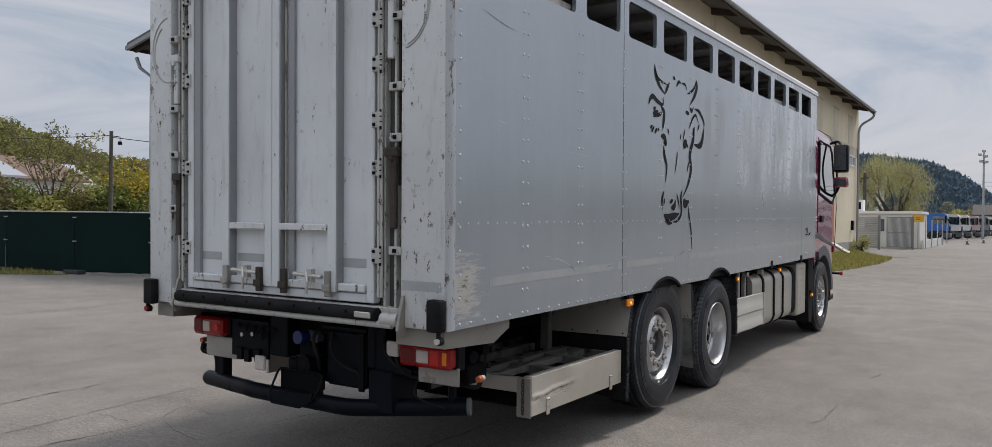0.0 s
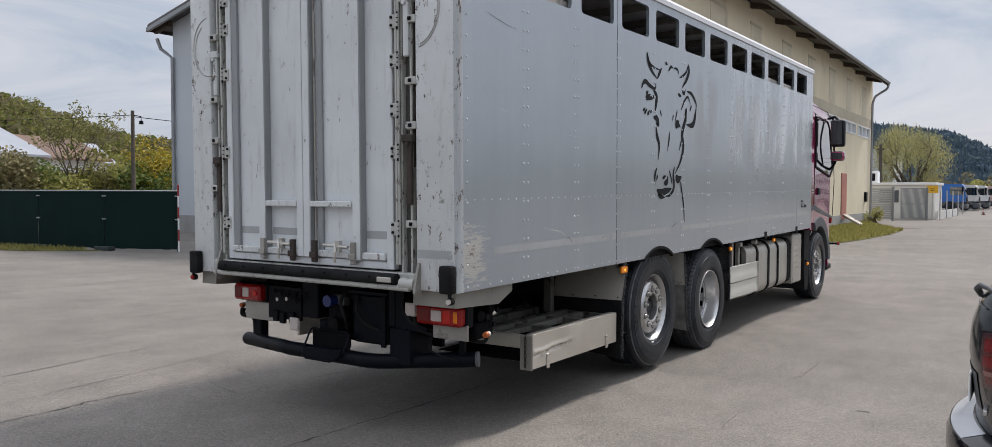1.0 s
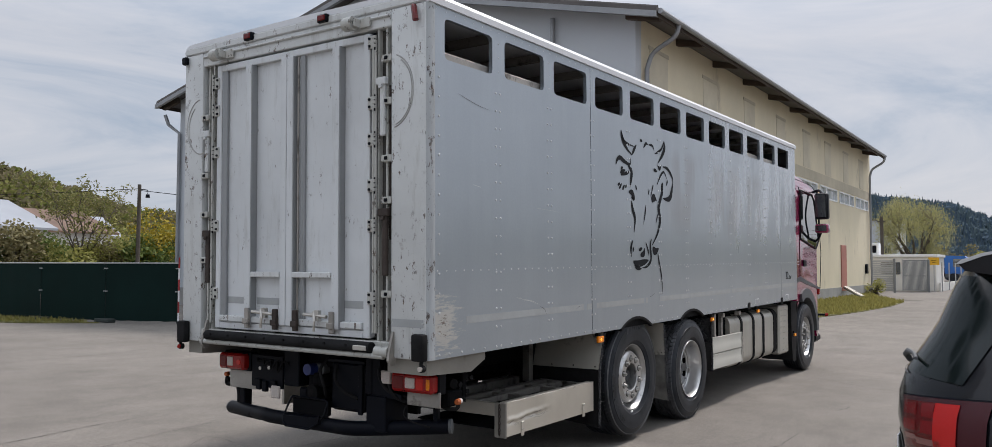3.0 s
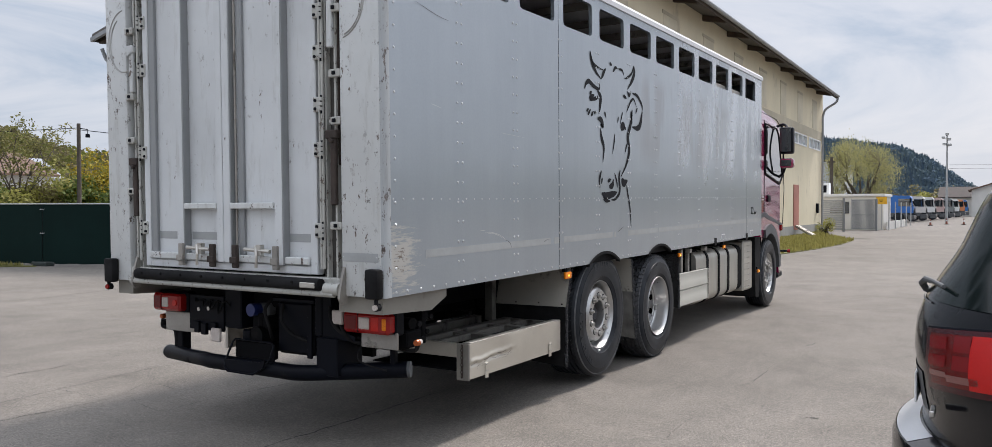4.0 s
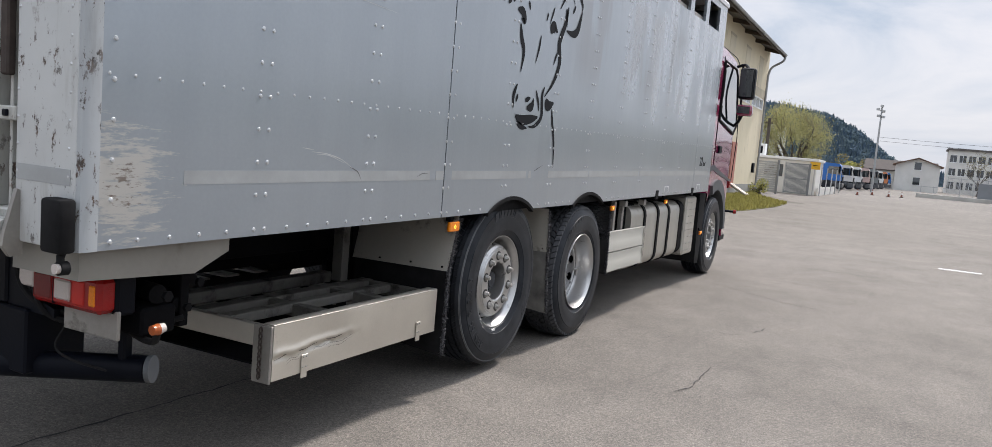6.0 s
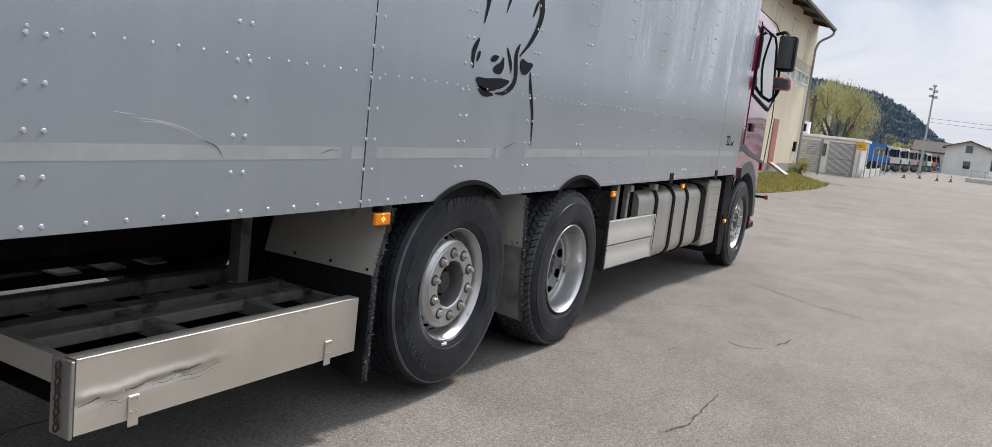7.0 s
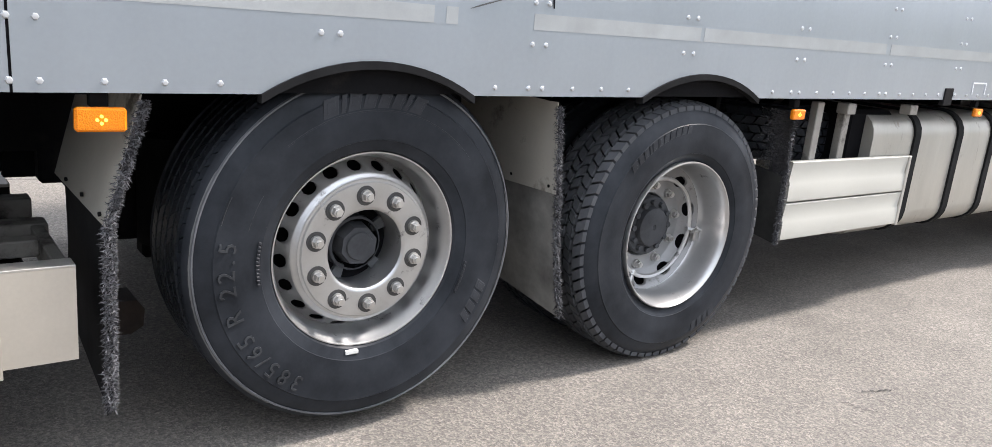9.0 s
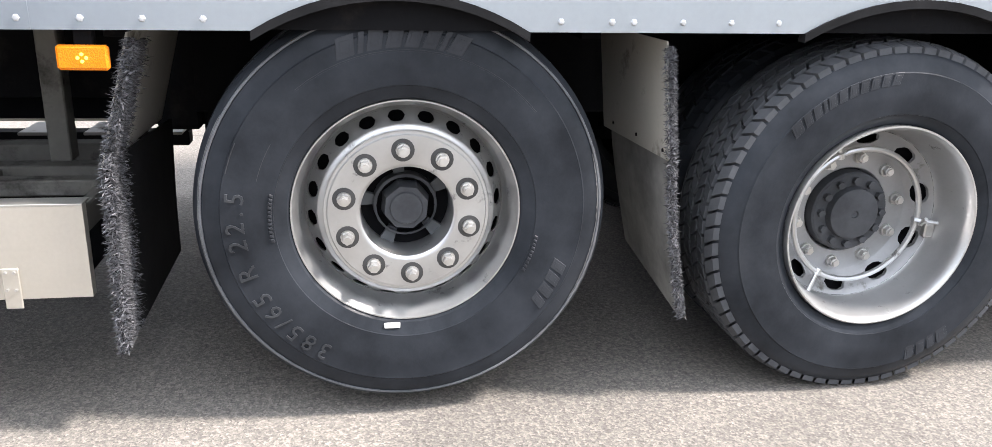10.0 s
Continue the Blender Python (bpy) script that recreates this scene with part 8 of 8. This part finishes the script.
bm = bmesh.new()
cyl(bm, (-3.3, 51.92, 0), (-3.3, 51.92, 2.2), 0.03, 8)
part("post", bm, M_GALV, sign)
ysf = thing("yard_fence", (-3.0, 58, 0), "grey mesh yard fence", "fence")
for k in range(5):
    y = 53 + 4.0 * k
    boxes("post", M_GALV, ysf, [((-3.0 + 0.02 * k, y, 0), (-2.93 + 0.02 * k, y + 0.07, 1.9))], 0)
boxes("kerb_wall", M_WALLW, ysf, [((-3.15, 53, 0), (-3.05, 66, 0.55))], 0)
ac = boxes("roof_box", M_FRAME, hut, [((-7.6, 53.6, 2.42), (-6.8, 54.4, 3.2))], 0.02)
boxes("grille", M_BLACK, hut, [((-7.45, 53.58, 2.55), (-6.95, 53.6, 3.05))], 0)

# ---- parked lorries ----
def lorry(at, col, seed, label):
    t = thing("lorry", at, label, "lorry", "lorries parked in a row")
    x, y, _ = at
    paint = surf("lorry_paint", col, 0.35, 0.0, 0.12, 0.8, 20, 0.03)
    bm = bmesh.new()
    prism(bm, [(x - 2.1, 0.95), (x - 0.05, 0.95), (x, 1.4), (x - 0.2, 2.45), (x - 0.4, 2.65), (x - 2.0, 2.70), (x - 2.1, 2.6)], "y", y - 1.2, y + 1.2)
    part("cab", bm, paint, t)
    for s in (-1, 1):
        bm = bmesh.new()
        prism(bm, [(x - 1.35, 1.62), (x - 0.16, 1.58), (x - 0.30, 2.35), (x - 1.35, 2.38)], "y", y + s * 1.215, y + s * 1.19)
        part("side_window", bm, M_GLASS, t)
    bm = bmesh.new()
    prism(bm, [(x + 0.0, 1.58), (x + 0.02, 1.6), (x - 0.17, 2.38), (x - 0.2, 2.38)], "y", y - 1.08, y + 1.08)
    part("windscreen", bm, M_GLASS, t)
    boxes("bumper", M_GREYPL, t, [((x - 0.5, y - 1.22, 0.3), (x + 0.08, y + 1.22, 0.75)), ((x - 2.05, y - 1.18, 0.55), (x - 0.5, y + 1.18, 0.95))], 0.04)
    boxes("grille", M_BLACK, t, [((x - 0.03, y - 0.8, 0.85), (x + 0.03, y + 0.8, 1.4))], 0.01)
    boxes("headlamp", M_WHITE, t, [((x + 0.05, y + s * 0.95 - 0.18, 0.5), (x + 0.1, y + s * 0.95 + 0.18, 0.68)) for s in (-1, 1)], 0.01)
    boxes("chassis", M_CHASSIS, t, [((x - 8, y - 0.5, 0.7), (x - 1.9, y + 0.5, 0.98))], 0.01)
    boxes("load_bed", M_GREYPL if seed % 2 else M_WALLW, t, [((x - 8, y - 1.2, 1.0), (x - 2.5, y + 1.2, 1.25 + 0.25 * (seed % 3)))], 0.02)
    for wx in (x - 1.3, x - 5.5, x - 6.8):
        for s in (-1, 1):
            bm = bmesh.new()
            cyl(bm, (wx, y + s * 0.85, 0.5), (wx, y + s * 1.2, 0.5), 0.5, 20)
            part("wheel", bm, M_TYRE, t)
    boxes("mirror", M_BLACK, t, [((x - 0.35, y + s * 1.3 - 0.1, 1.7), (x - 0.2, y + s * 1.3 + 0.1, 2.4)) for s in (-1, 1)], 0.02)


LORRIES = [((0.02, 0.13, 0.42), "bright blue"), ((0.60, 0.58, 0.56), "dusty white"), ((0.62, 0.63, 0.63), "white"), ((0.46, 0.34, 0.32), "pale rose"), ((0.20, 0.22, 0.22), "grey"), ((0.66, 0.67, 0.66), "white"), ((0.55, 0.20, 0.08), "orange-red"), ((0.03, 0.15, 0.40), "blue")]
SPOTS = [(-3.7, 84.0), (-3.1, 91.5), (-2.6, 98.5), (-2.0, 105.5), (-1.25, 112.0), (-0.95, 123.0), (-0.6, 134.0), (-0.3, 141.0)]
for i, ((c, nm), (x, y)) in enumerate(zip(LORRIES, SPOTS)):
    lorry((x, y, 0), c, i, nm + " lorry cab parked in a row")

# ---- floodlight mast, cones, barrier ----
mast = thing("floodlight_mast", (-1.25, 92, 0), "tall galvanised floodlight mast", "mast")
bm = bmesh.new()
cyl(bm, (-1.25, 92, 0), (-1.25, 92, 9.3), 0.14, 10, 0.08)
part("pole", bm, M_GALV, mast)
for x, z in ((-0.35, 8.9), (0.2, 8.7), (-0.25, 8.2), (0.25, 8.1), (0.0, 9.25)):
    bm = bmesh.new()
    box(bm, (-1.25 + x - 0.17, 91.75, z - 0.12), (-1.25 + x + 0.17, 92.05, z + 0.14), 0.04)
    cyl(bm, (-1.25, 92, z - 0.2), (-1.25 + x, 92, z), 0.03, 6)
    part("floodlight", bm, M_GALV, mast)
M_CONE = surf("orange_cone", (0.20, 0.06, 0.035), 0.6)
for x, y in ((-1.46, 69.3), (-0.57, 75.8), (0.8, 73.9), (1.8, 76.8)):
    cn = thing("traffic_cone", (x, y, 0), "small orange traffic cone", "cone", "cones across the yard")
    bm = bmesh.new()
    cyl(bm, (x, y, 0.03), (x, y, 0.55), 0.10, 12, 0.02)
    part("cone", bm, M_CONE, cn)
    boxes("base", M_RUBBER, cn, [((x - 0.17, y - 0.17, 0), (x + 0.17, y + 0.17, 0.04))], 0.01)
    bm = bmesh.new()
    cyl(bm, (x, y, 0.28), (x, y, 0.38), 0.066, 12, 0.052)
    part("white_band", bm, M_FRAME, cn)
kerb = setting(boxes("kerb", M_CONC, None, [((3.0, 88.6, 0), (14, 89.0, 0.4))], 0.02), "low concrete kerb wall across the yard", "kerb")
yf = thing("mesh_fence", (8, 96, 0), "galvanised mesh fence and gate", "fence")
for k in range(9):
    x = 3.4 + 1.2 * k
    boxes("post", M_GALV, yf, [((x, 92, 0), (x + 0.06, 92.06, 2.3 if k > 1 else 1.2))], 0)
boxes("rail", M_GALV, yf, [((3.4, 92.0, z), (13.2, 92.05, z + 0.05)) for z in (0.25, 1.1)] + [((5.8, 92.0, 2.2), (13.2, 92.05, 2.25))], 0)
bm = bmesh.new()
for k in range(70):
    box(bm, (5.8 + 0.105 * k, 92.02, 0.3), (5.82 + 0.105 * k, 92.03, 2.2))
part("mesh", bm, M_GALV, yf)
boxes("parapet", M_GATE, yf, [((8.6, 91.6, 0), (14, 91.7, 1.9))], 0)
yp = thing("utility_pole", (-9.23, 70, 0), "dark wooden pole behind the site hut", "pole")
bm = bmesh.new()
cyl(bm, (-9.23, 70, 0), (-9.23, 70, 5.95), 0.16, 10, 0.13)
part("pole", bm, M_BARK, yp)
boxes("crossarm", M_BARK, yp, [((-9.55, 69.82, 5.45), (-8.9, 69.87, 5.57))], 0.01)
# utility pole and wires
up = thing("utility_pole", (-41.44, 20.6, 0), "weathered wooden utility pole with a lamp arm", "pole")
bm = bmesh.new()
cyl(bm, (-41.44, 20.6, 0), (-41.44, 20.6, 6.35), 0.13, 10, 0.10)
part("pole", bm, M_BARK, up)
bm = bmesh.new()
tube(bm, [(-41.54, 20.6, 6.1), (-40.9, 20.8, 6.0)], 0.03, 6)
cyl(bm, (-40.9, 20.8, 6.0), (-40.9, 20.8, 5.75), 0.02, 6)
cyl(bm, (-40.9, 20.8, 5.75), (-40.9, 20.8, 5.55), 0.11, 8, 0.13)
part("arm", bm, M_BLACK, up)
wires = thing("overhead_wires", (-41.44, 20.6, 6.1), "thin sagging overhead wires", "wire")
for a, b in (((-41.44, 20.6, 6.1), (-75, 5, 7.0)), ((-41.44, 20.6, 6.0), (-25, 45, 5.6)), ((-3, 140, 8.2), (60, 150, 9)), ((-3, 140, 7.6), (60, 150, 8.2))):
    A, Bv = Vector(a), Vector(b)
    bm = bmesh.new()
    tube(bm, [A.lerp(Bv, i / 10) - Vector((0, 0, 0.6 * 4 * (i / 10) * (1 - i / 10))) for i in range(11)], 0.02, 4)
    part("wire", bm, M_BLACK, wires)
up2 = thing("utility_pole", (-22.5, 118, 0), "grey pole beside the willow", "pole")
bm = bmesh.new()
cyl(bm, (-22.5, 118, 0), (-22.5, 118, 8.0), 0.16, 8, 0.12)
part("pole", bm, M_BARK, up2)

# ---- parked black car ----
M_CARP = surf("black_car_paint", (0.008, 0.008, 0.010), 0.16, 0.0, 0.2, 2, 40, 0.0, (0.02, 0.02, 0.02), 0.05, 3, None, 0.16, 0.26)
M_SMOKE = plastic_lens("smoked_red_lens", (0.055, 0.006, 0.010))
M_CARGLASS = surf("green_tinted_glass", (0.007, 0.012, 0.012), 0.10, 0.0, 0.2, 2, 10, 0.0, None, 0, 3, None, 0.22, 0.04)
M_REDB = plastic_lens("bright_red_lens", (0.55, 0.016, 0.014))
M_REDD = plastic_lens("deep_red_lens", (0.20, 0.008, 0.010))
M_LAMPCLEAR = plastic_lens("dull_clear_lens", (0.24, 0.10, 0.09))
M_SILVER = surf("silver_sill_plate", (0.55, 0.56, 0.58), 0.3, 0.7, 0.08, 2, 40, 0.03)
CY = -2.99
LEVELS = [(0.30, 2.74, 7.1, 0.84), (0.45, 2.595, 7.25, 0.915), (0.58, 2.545, 7.3, 0.935), (0.67, 2.545, 7.3, 0.94), (0.705, 2.556, 7.28, 0.94), (0.735, 2.645, 7.26, 0.93), (0.80, 2.648, 7.2, 0.935), (0.86, 2.636, 7.2, 0.945),
          (1.00, 2.618, 7.0, 0.945), (1.10, 2.625, 6.7, 0.93), (1.17, 2.648, 6.2, 0.90), (1.36, 2.768, 5.7, 0.815), (1.52, 2.835, 5.3, 0.735), (1.585, 2.87, 5.15, 0.70), (1.635, 2.96, 4.9, 0.65), (1.66, 3.15, 4.7, 0.52)]


def foot(z, xr, xf, hw, off=0.0):
    """The car's outline at one height: rounded tail, straight flanks, rounded nose."""
    pts = []
    n = 56
    for i in range(n + 1):
        u = -1 + 2 * i / n
        s = math.copysign(1 - (1 - abs(u)) ** 1.35, u)
        pts.append((xr - off + 0.27 * s * s + 0.22 * s ** 4, CY + (hw + off) * s, z))
    for i in range(9):
        u = 1 - 2 * i / 8
        pts.append((xf - 0.5 * abs(u) ** 3, CY + hw * math.copysign(1 - (1 - abs(u)) ** 1.5, u), z))
    return pts


car = thing("car", (4.9, CY, 0), "black estate car with silver bumper plate, seen from its tail", "car")
bm = bmesh.new()
loops = [[bm.verts.new(p) for p in foot(*lv)] for lv in LEVELS]
for a, b in zip(loops, loops[1:]):
    bridge(bm, a, b)
bm.faces.new(loops[-1])
bm.faces.new(loops[0][::-1])
part("body", bm, M_CARP, car, "glossy black bodywork", None, 0.9)


def skin(name, mat, z0, z1, i0, i1, off, label="", steps=5, tilt=0.0):
    """A patch laid over the tail between two heights and two stations of the outline."""
    def lev(z):
        for a, b in zip(LEVELS, LEVELS[1:]):
            if a[0] <= z <= b[0]:
                t = (z - a[0]) / (b[0] - a[0])
                return [a[k] + (b[k] - a[k]) * t for k in range(4)]
    bm = bmesh.new()
    last = None
    for k in range(steps + 1):
        z = z0 + (z1 - z0) * k / steps
        cur = [bm.verts.new(foot(*lev(z - tilt * (min(i, 56 - i) - 3)), off)[i]) for i in range(i0, i1 + 1)]
        if last:
            for a in range(len(cur) - 1):
                bm.faces.new((last[a], last[a + 1], cur[a + 1], cur[a]))
        last = cur
    return part(name, bm, mat, car, label)


skin("rear_window", M_CARGLASS, 1.19, 1.56, 9, 47, 0.004, "dark green-tinted rear window", 8)
for m in (False, True):
    def at(i0, i1):
        return (56 - i1, 56 - i0) if m else (i0, i1)
    skin("tail_lamp", M_SMOKE, 0.965, 1.165, *at(5, 18), 0.005, "smoked red tail lamp", 6, 0.004)
    skin("lamp_seal", M_BLACK, 1.166, 1.171, *at(4, 18), 0.006, "", 1, 0.004)
    skin("inner_field", M_DARKRED, 0.985, 1.150, *at(11, 17), 0.0065, "dark red inner field", 4, 0.004)
    skin("bright_lens", M_REDB, 0.985, 1.150, *at(8, 11), 0.008, "bright red lens", 4, 0.004)
    for z0, z1 in ((1.040, 1.085), (1.097, 1.146)):
        skin("inner_lens", M_REDD, z0, z1, *at(11, 13), 0.008, "deep red lens", 3, 0.004)
        skin("inner_lens", M_REDD, z0 + 0.004, z1 - 0.004, *at(14, 17), 0.008, "deep red lens", 3, 0.004)
    skin("lamp_clear", M_LAMPCLEAR, 1.0, 1.022, *at(10, 14), 0.008, "clear lens strip", 2, 0.004)
    skin("lamp_clear", M_LAMPCLEAR, 1.012, 1.030, *at(14, 17), 0.008, "clear lens strip", 2, 0.004)
skin("bumper_plate", M_SILVER, 0.708, 0.734, 18, 38, 0.004, "silver bumper plate", 4)
skin("plate_recess", M_GREYPL, 0.80, 0.94, 20, 36, 0.003, "number plate recess", 3)
skin("glass_lip", M_GREYPL, 1.178, 1.183, 20, 36, 0.006, "thin dull strip under the rear window", 1)
plate = boxes("number_plate", M_FRAME, car, [((2.633, CY - 0.26, 0.81), (2.641, CY + 0.26, 0.92))], 0.003, "white number plate with plain bars")
boxes("plate_bars", M_INK, plate, [((2.631, CY - 0.20 + 0.08 * k, 0.835), (2.6325, CY - 0.15 + 0.08 * k, 0.895)) for k in range(5)], 0)
bm = bmesh.new()
prism(bm, [(2.895, 1.606), (2.915, 1.580), (3.01, 1.565), (3.25, 1.61), (3.25, 1.668), (3.08, 1.656), (2.96, 1.634)], "y", CY - 0.60, CY + 0.60)
part("roof_spoiler", bm, M_CARP, car, "black roof spoiler")
# pale strip puts the sky's reflection on the black spoiler into colour
bm = bmesh.new()
prism(bm, [(2.890, 1.606), (2.905, 1.620), (2.97, 1.644), (3.04, 1.656), (3.04, 1.649), (2.97, 1.632), (2.905, 1.606)], "y", CY - 0.61, CY + 0.61)
part("spoiler_sky_lip", bm, M_SILVER, car, "pale lip standing for sky reflected on the spoiler")
bm = bmesh.new()
cyl(bm, (2.72, CY, 1.180), (2.66, CY, 1.185), 0.022, 12)
tube(bm, [(2.69, CY + 0.02, 1.185), (2.650, CY + 0.01, 1.20), (2.640, CY - 0.01, 1.222), (2.654, CY - 0.05, 1.240), (2.685, CY - 0.14, 1.238), (2.73, CY - 0.42, 1.245)], 0.02, 8, [0.014, 0.014, 0.014, 0.012, 0.009, 0.007])
part("wiper", bm, M_GREYPL, car, "grey plastic wiper arm")
for s in (-1, 1):
    for x0, x1, t0, t1 in ((3.36, 4.18, 3.42, 4.16), (4.26, 5.10, 4.24, 4.92)):
        bm = bmesh.new()
        q = [(x0, 0.902, 1.175), (x1, 0.902, 1.175), (t1, 0.752, 1.50), (t0, 0.752, 1.50)]
        v0 = [bm.verts.new((x, CY + s * w, z)) for x, w, z in q]
        v1 = [bm.verts.new((x, CY + s * (w - 0.02), z)) for x, w, z in q]
        bridge(bm, v0, v1)
        bm.faces.new(v0)
        part("side_window", bm, M_CARGLASS, car, "tinted side window")
        bm = bmesh.new()
        box(bm, (x0 + 0.05, CY + s * 0.953 - 0.012, 0.98), (x0 + 0.24, CY + s * 0.953 + 0.012, 1.01), 0.008)
        part("door_handle", bm, M_CARP, car)
    bm = bmesh.new()
    tube(bm, [(3.3, CY + s * 0.62, 1.66), (3.4, CY + s * 0.63, 1.69), (4.5, CY + s * 0.63, 1.69), (4.62, CY + s * 0.61, 1.66)], 0.012, 8)
    part("roof_rail", bm, M_GREYPL, car)
    bm = bmesh.new()
    box(bm, (5.12, CY + s * 1.02 - 0.09, 1.10), (5.22, CY + s * 1.02 + 0.09, 1.24), 0.03, 2)
    part("door_mirror", bm, M_CARP, car)
boxes("badge", M_STEEL, car, [((2.70, CY - 0.60, 0.84), (2.715, CY - 0.50, 0.86))], 0.003)
for x in (3.55, 6.4):
    for s in (-1, 1):
        bm = bmesh.new()
        cyl(bm, (x, CY + s * 0.74, 0.345), (x, CY + s * 0.955, 0.345), 0.345, 32)
        cw = part("wheel", bm, M_TYRE, car)
        bm = bmesh.new()
        cyl(bm, (x, CY + s * 0.95, 0.345), (x, CY + s * 0.962, 0.345), 0.23, 24)
        part("rim", bm, M_RIM, cw)

# ---- marks and cracks in the yard ----
M_CRACK = surf("dark_crack", (0.045, 0.043, 0.04), 0.95, 0.0, 0.4, 3, 30, 0.3)


def crack(pts, width, wobble, seed):
    rnd = random.Random(seed)
    line = curve_pts([(x, y, 0.0035) for x, y in pts], 8) if len(pts) > 2 else [Vector((*pts[0], 0.0035)), Vector((*pts[1], 0.0035))]
    bm = bmesh.new()
    off, last, total = 0.0, None, sum((q - p).length for p, q in zip(line, line[1:]))
    gone = 0.0
    for p, q in zip(line, line[1:]):
        ln = (q - p).length
        d = (q - p).normalized()
        nr = Vector((-d.y, d.x, 0))
        n = max(1, int(ln / 0.05)) if total < 5 else max(2, int(ln / 0.12))
        for i in range(n):
            off = off * 0.75 + rnd.uniform(-1, 1) * wobble
            f = (gone + ln * i / n) / total
            w = width * rnd.uniform(0.25, 1.2) * min(1, 5 * f + 0.15, 5 * (1 - f) + 0.15)
            v = p.lerp(q, i / n) + nr * off
            cur = [bm.verts.new(v + nr * w), bm.verts.new(v - nr * w)]
            if last:
                bm.faces.new((last[0], cur[0], cur[1], last[1]))
            last = cur
        gone += ln
    return setting(part("crack", bm, M_CRACK), "irregular dark crack in the asphalt", "crack")


CRACKS = [([(-1.09, -5.5), (-1.06, -3.05), (-1.04, -2.55), (-1.017, -2.11), (-0.98, -0.8)], 0.009, 0.010), ([(-3.05, -8.0), (-3.10, -3.97), (-3.146, -3.52), (-3.11, -2.79), (-3.148, -2.48)], 0.007, 0.012),
          ([(-3.148, -2.48), (-2.60, -2.64), (-2.384, -2.63), (-2.397, -2.26), (-2.31, -1.42), (-2.3, 0.6)], 0.004, 0.014), ([(-3.148, -2.48), (-3.34, -2.15), (-3.25, -2.09), (-2.88, -2.12)], 0.0035, 0.014),
          ([(-3.55, -4.1), (-3.70, -3.3), (-3.76, -2.66), (-3.86, -2.04), (-3.87, -1.40), (-3.80, 0.4)], 0.004, 0.014), ([(-3.76, -2.66), (-3.55, -2.65), (-3.22, -2.66)], 0.0035, 0.012), ([(-3.86, -2.04), (-3.62, -1.9), (-3.34, -2.1)], 0.003, 0.016),
          ([(-4.35, -5.2), (-4.60, -3.29), (-4.714, -2.52), (-4.76, -1.68)], 0.008, 0.012), ([(-4.76, -1.68), (-4.82, -1.15), (-4.81, -0.70), (-4.95, 2.0), (-6.2, 5.0)], 0.005, 0.014),
          ([(-10.7, -3.0), (-10.88, -0.44), (-10.82, 1.05), (-11.03, 2.93), (-10.6, 9.0)], 0.012, 0.016), ([(-17.5, 0.5), (-16.4, 3.5)], 0.012, 0.02), ([(-6.9, -2.0), (-7.3, 0.2), (-7.0, 2.6)], 0.004, 0.02),
          ([(1.046, 0.352), (1.09, 0.55), (1.111, 0.731), (1.10, 1.0), (1.091, 1.271)], 0.0045, 0.009), ([(1.02, 0.36), (1.10, 0.60)], 0.003, 0.010), ([(1.11, 0.74), (1.17, 0.84)], 0.003, 0.008),
          ([(1.05, -1.51), (1.035, -1.136), (1.042, -0.795)], 0.0022, 0.008), ([(0.43, -2.60), (0.47, -2.54), (0.51, -2.55)], 0.004, 0.010), ([(0.50, -2.50), (0.56, -2.45), (0.58, -2.47)], 0.005, 0.008), ([(0.45, -2.66), (0.50, -2.61)], 0.003, 0.008), ([(0.56, -2.56), (0.62, -2.49)], 0.003, 0.010), ([(0.52, -2.62), (0.57, -2.60)], 0.0025, 0.008), ([(0.563, -1.735), (0.608, -1.727)], 0.007, 0.006),
          ([(0.806, 2.557), (0.974, 2.503), (1.10, 2.60)], 0.0055, 0.008), ([(1.14, 2.73), (1.18, 2.90), (1.211, 3.124)], 0.007, 0.010),
          ([(0.545, 1.86), (0.59, 1.95), (0.63, 2.04)], 0.004, 0.010), ([(0.58, 1.70), (0.66, 1.74), (0.71, 1.77)], 0.003, 0.015), ([(0.60, 1.78), (0.66, 1.84)], 0.003, 0.015),
          ([(0.05, 5.55), (0.30, 5.38), (0.89, 4.96), (1.22, 4.69), (2.16, 4.57)], 0.006, 0.013), ([(-0.43, 8.63), (0.014, 8.58), (0.90, 8.56), (1.96, 8.52), (5.0, 8.8), (9.0, 9.1)], 0.009, 0.015),
          ([(0.2, 13.5), (6.0, 13.8), (12.0, 14.4)], 0.016, 0.03), ([(-3.0, 26.0), (4.0, 26.4), (10.0, 27.0)], 0.03, 0.04), ([(1.74, -0.41), (1.78, -0.385), (1.83, -0.377)], 0.010, 0.010), ([(0.5, 6.6), (2.4, 6.3)], 0.004, 0.02), ([(3.2, 10.2), (4.9, 10.5)], 0.006, 0.02)]
for i, (pts, w, wob) in enumerate(CRACKS):
    crack(pts, w, wob, 200 + i)
rnd_s = random.Random(9)
bm = bmesh.new()
tongue = [(-5.2, 40.6), (-4.1, 38.9), (-2.9, 37.2), (-2.0, 36.3), (-2.2, 35.4), (-3.0, 35.6), (-3.7, 36.2), (-5.0, 40.0)]
bm.faces.new([bm.verts.new((x + rnd_s.uniform(-0.1, 0.1), y + rnd_s.uniform(-0.2, 0.2), 0.004)) for x, y in tongue])
setting(part("dirt_patch", bm, surf("damp_soil_film", (0.085, 0.075, 0.062), 0.95, 0.0, 0.4, 1.5, 20, 0.2)), "dark tongue of washed-out soil beside the verge", "dirt")
boxes("road_mark", M_FRAME, None, [((2.85, 11.3, 0.0), (3.5, 11.42, 0.004))], 0)
setting(bpy.data.objects["road_mark"], "short white painted mark on the asphalt", "marking")
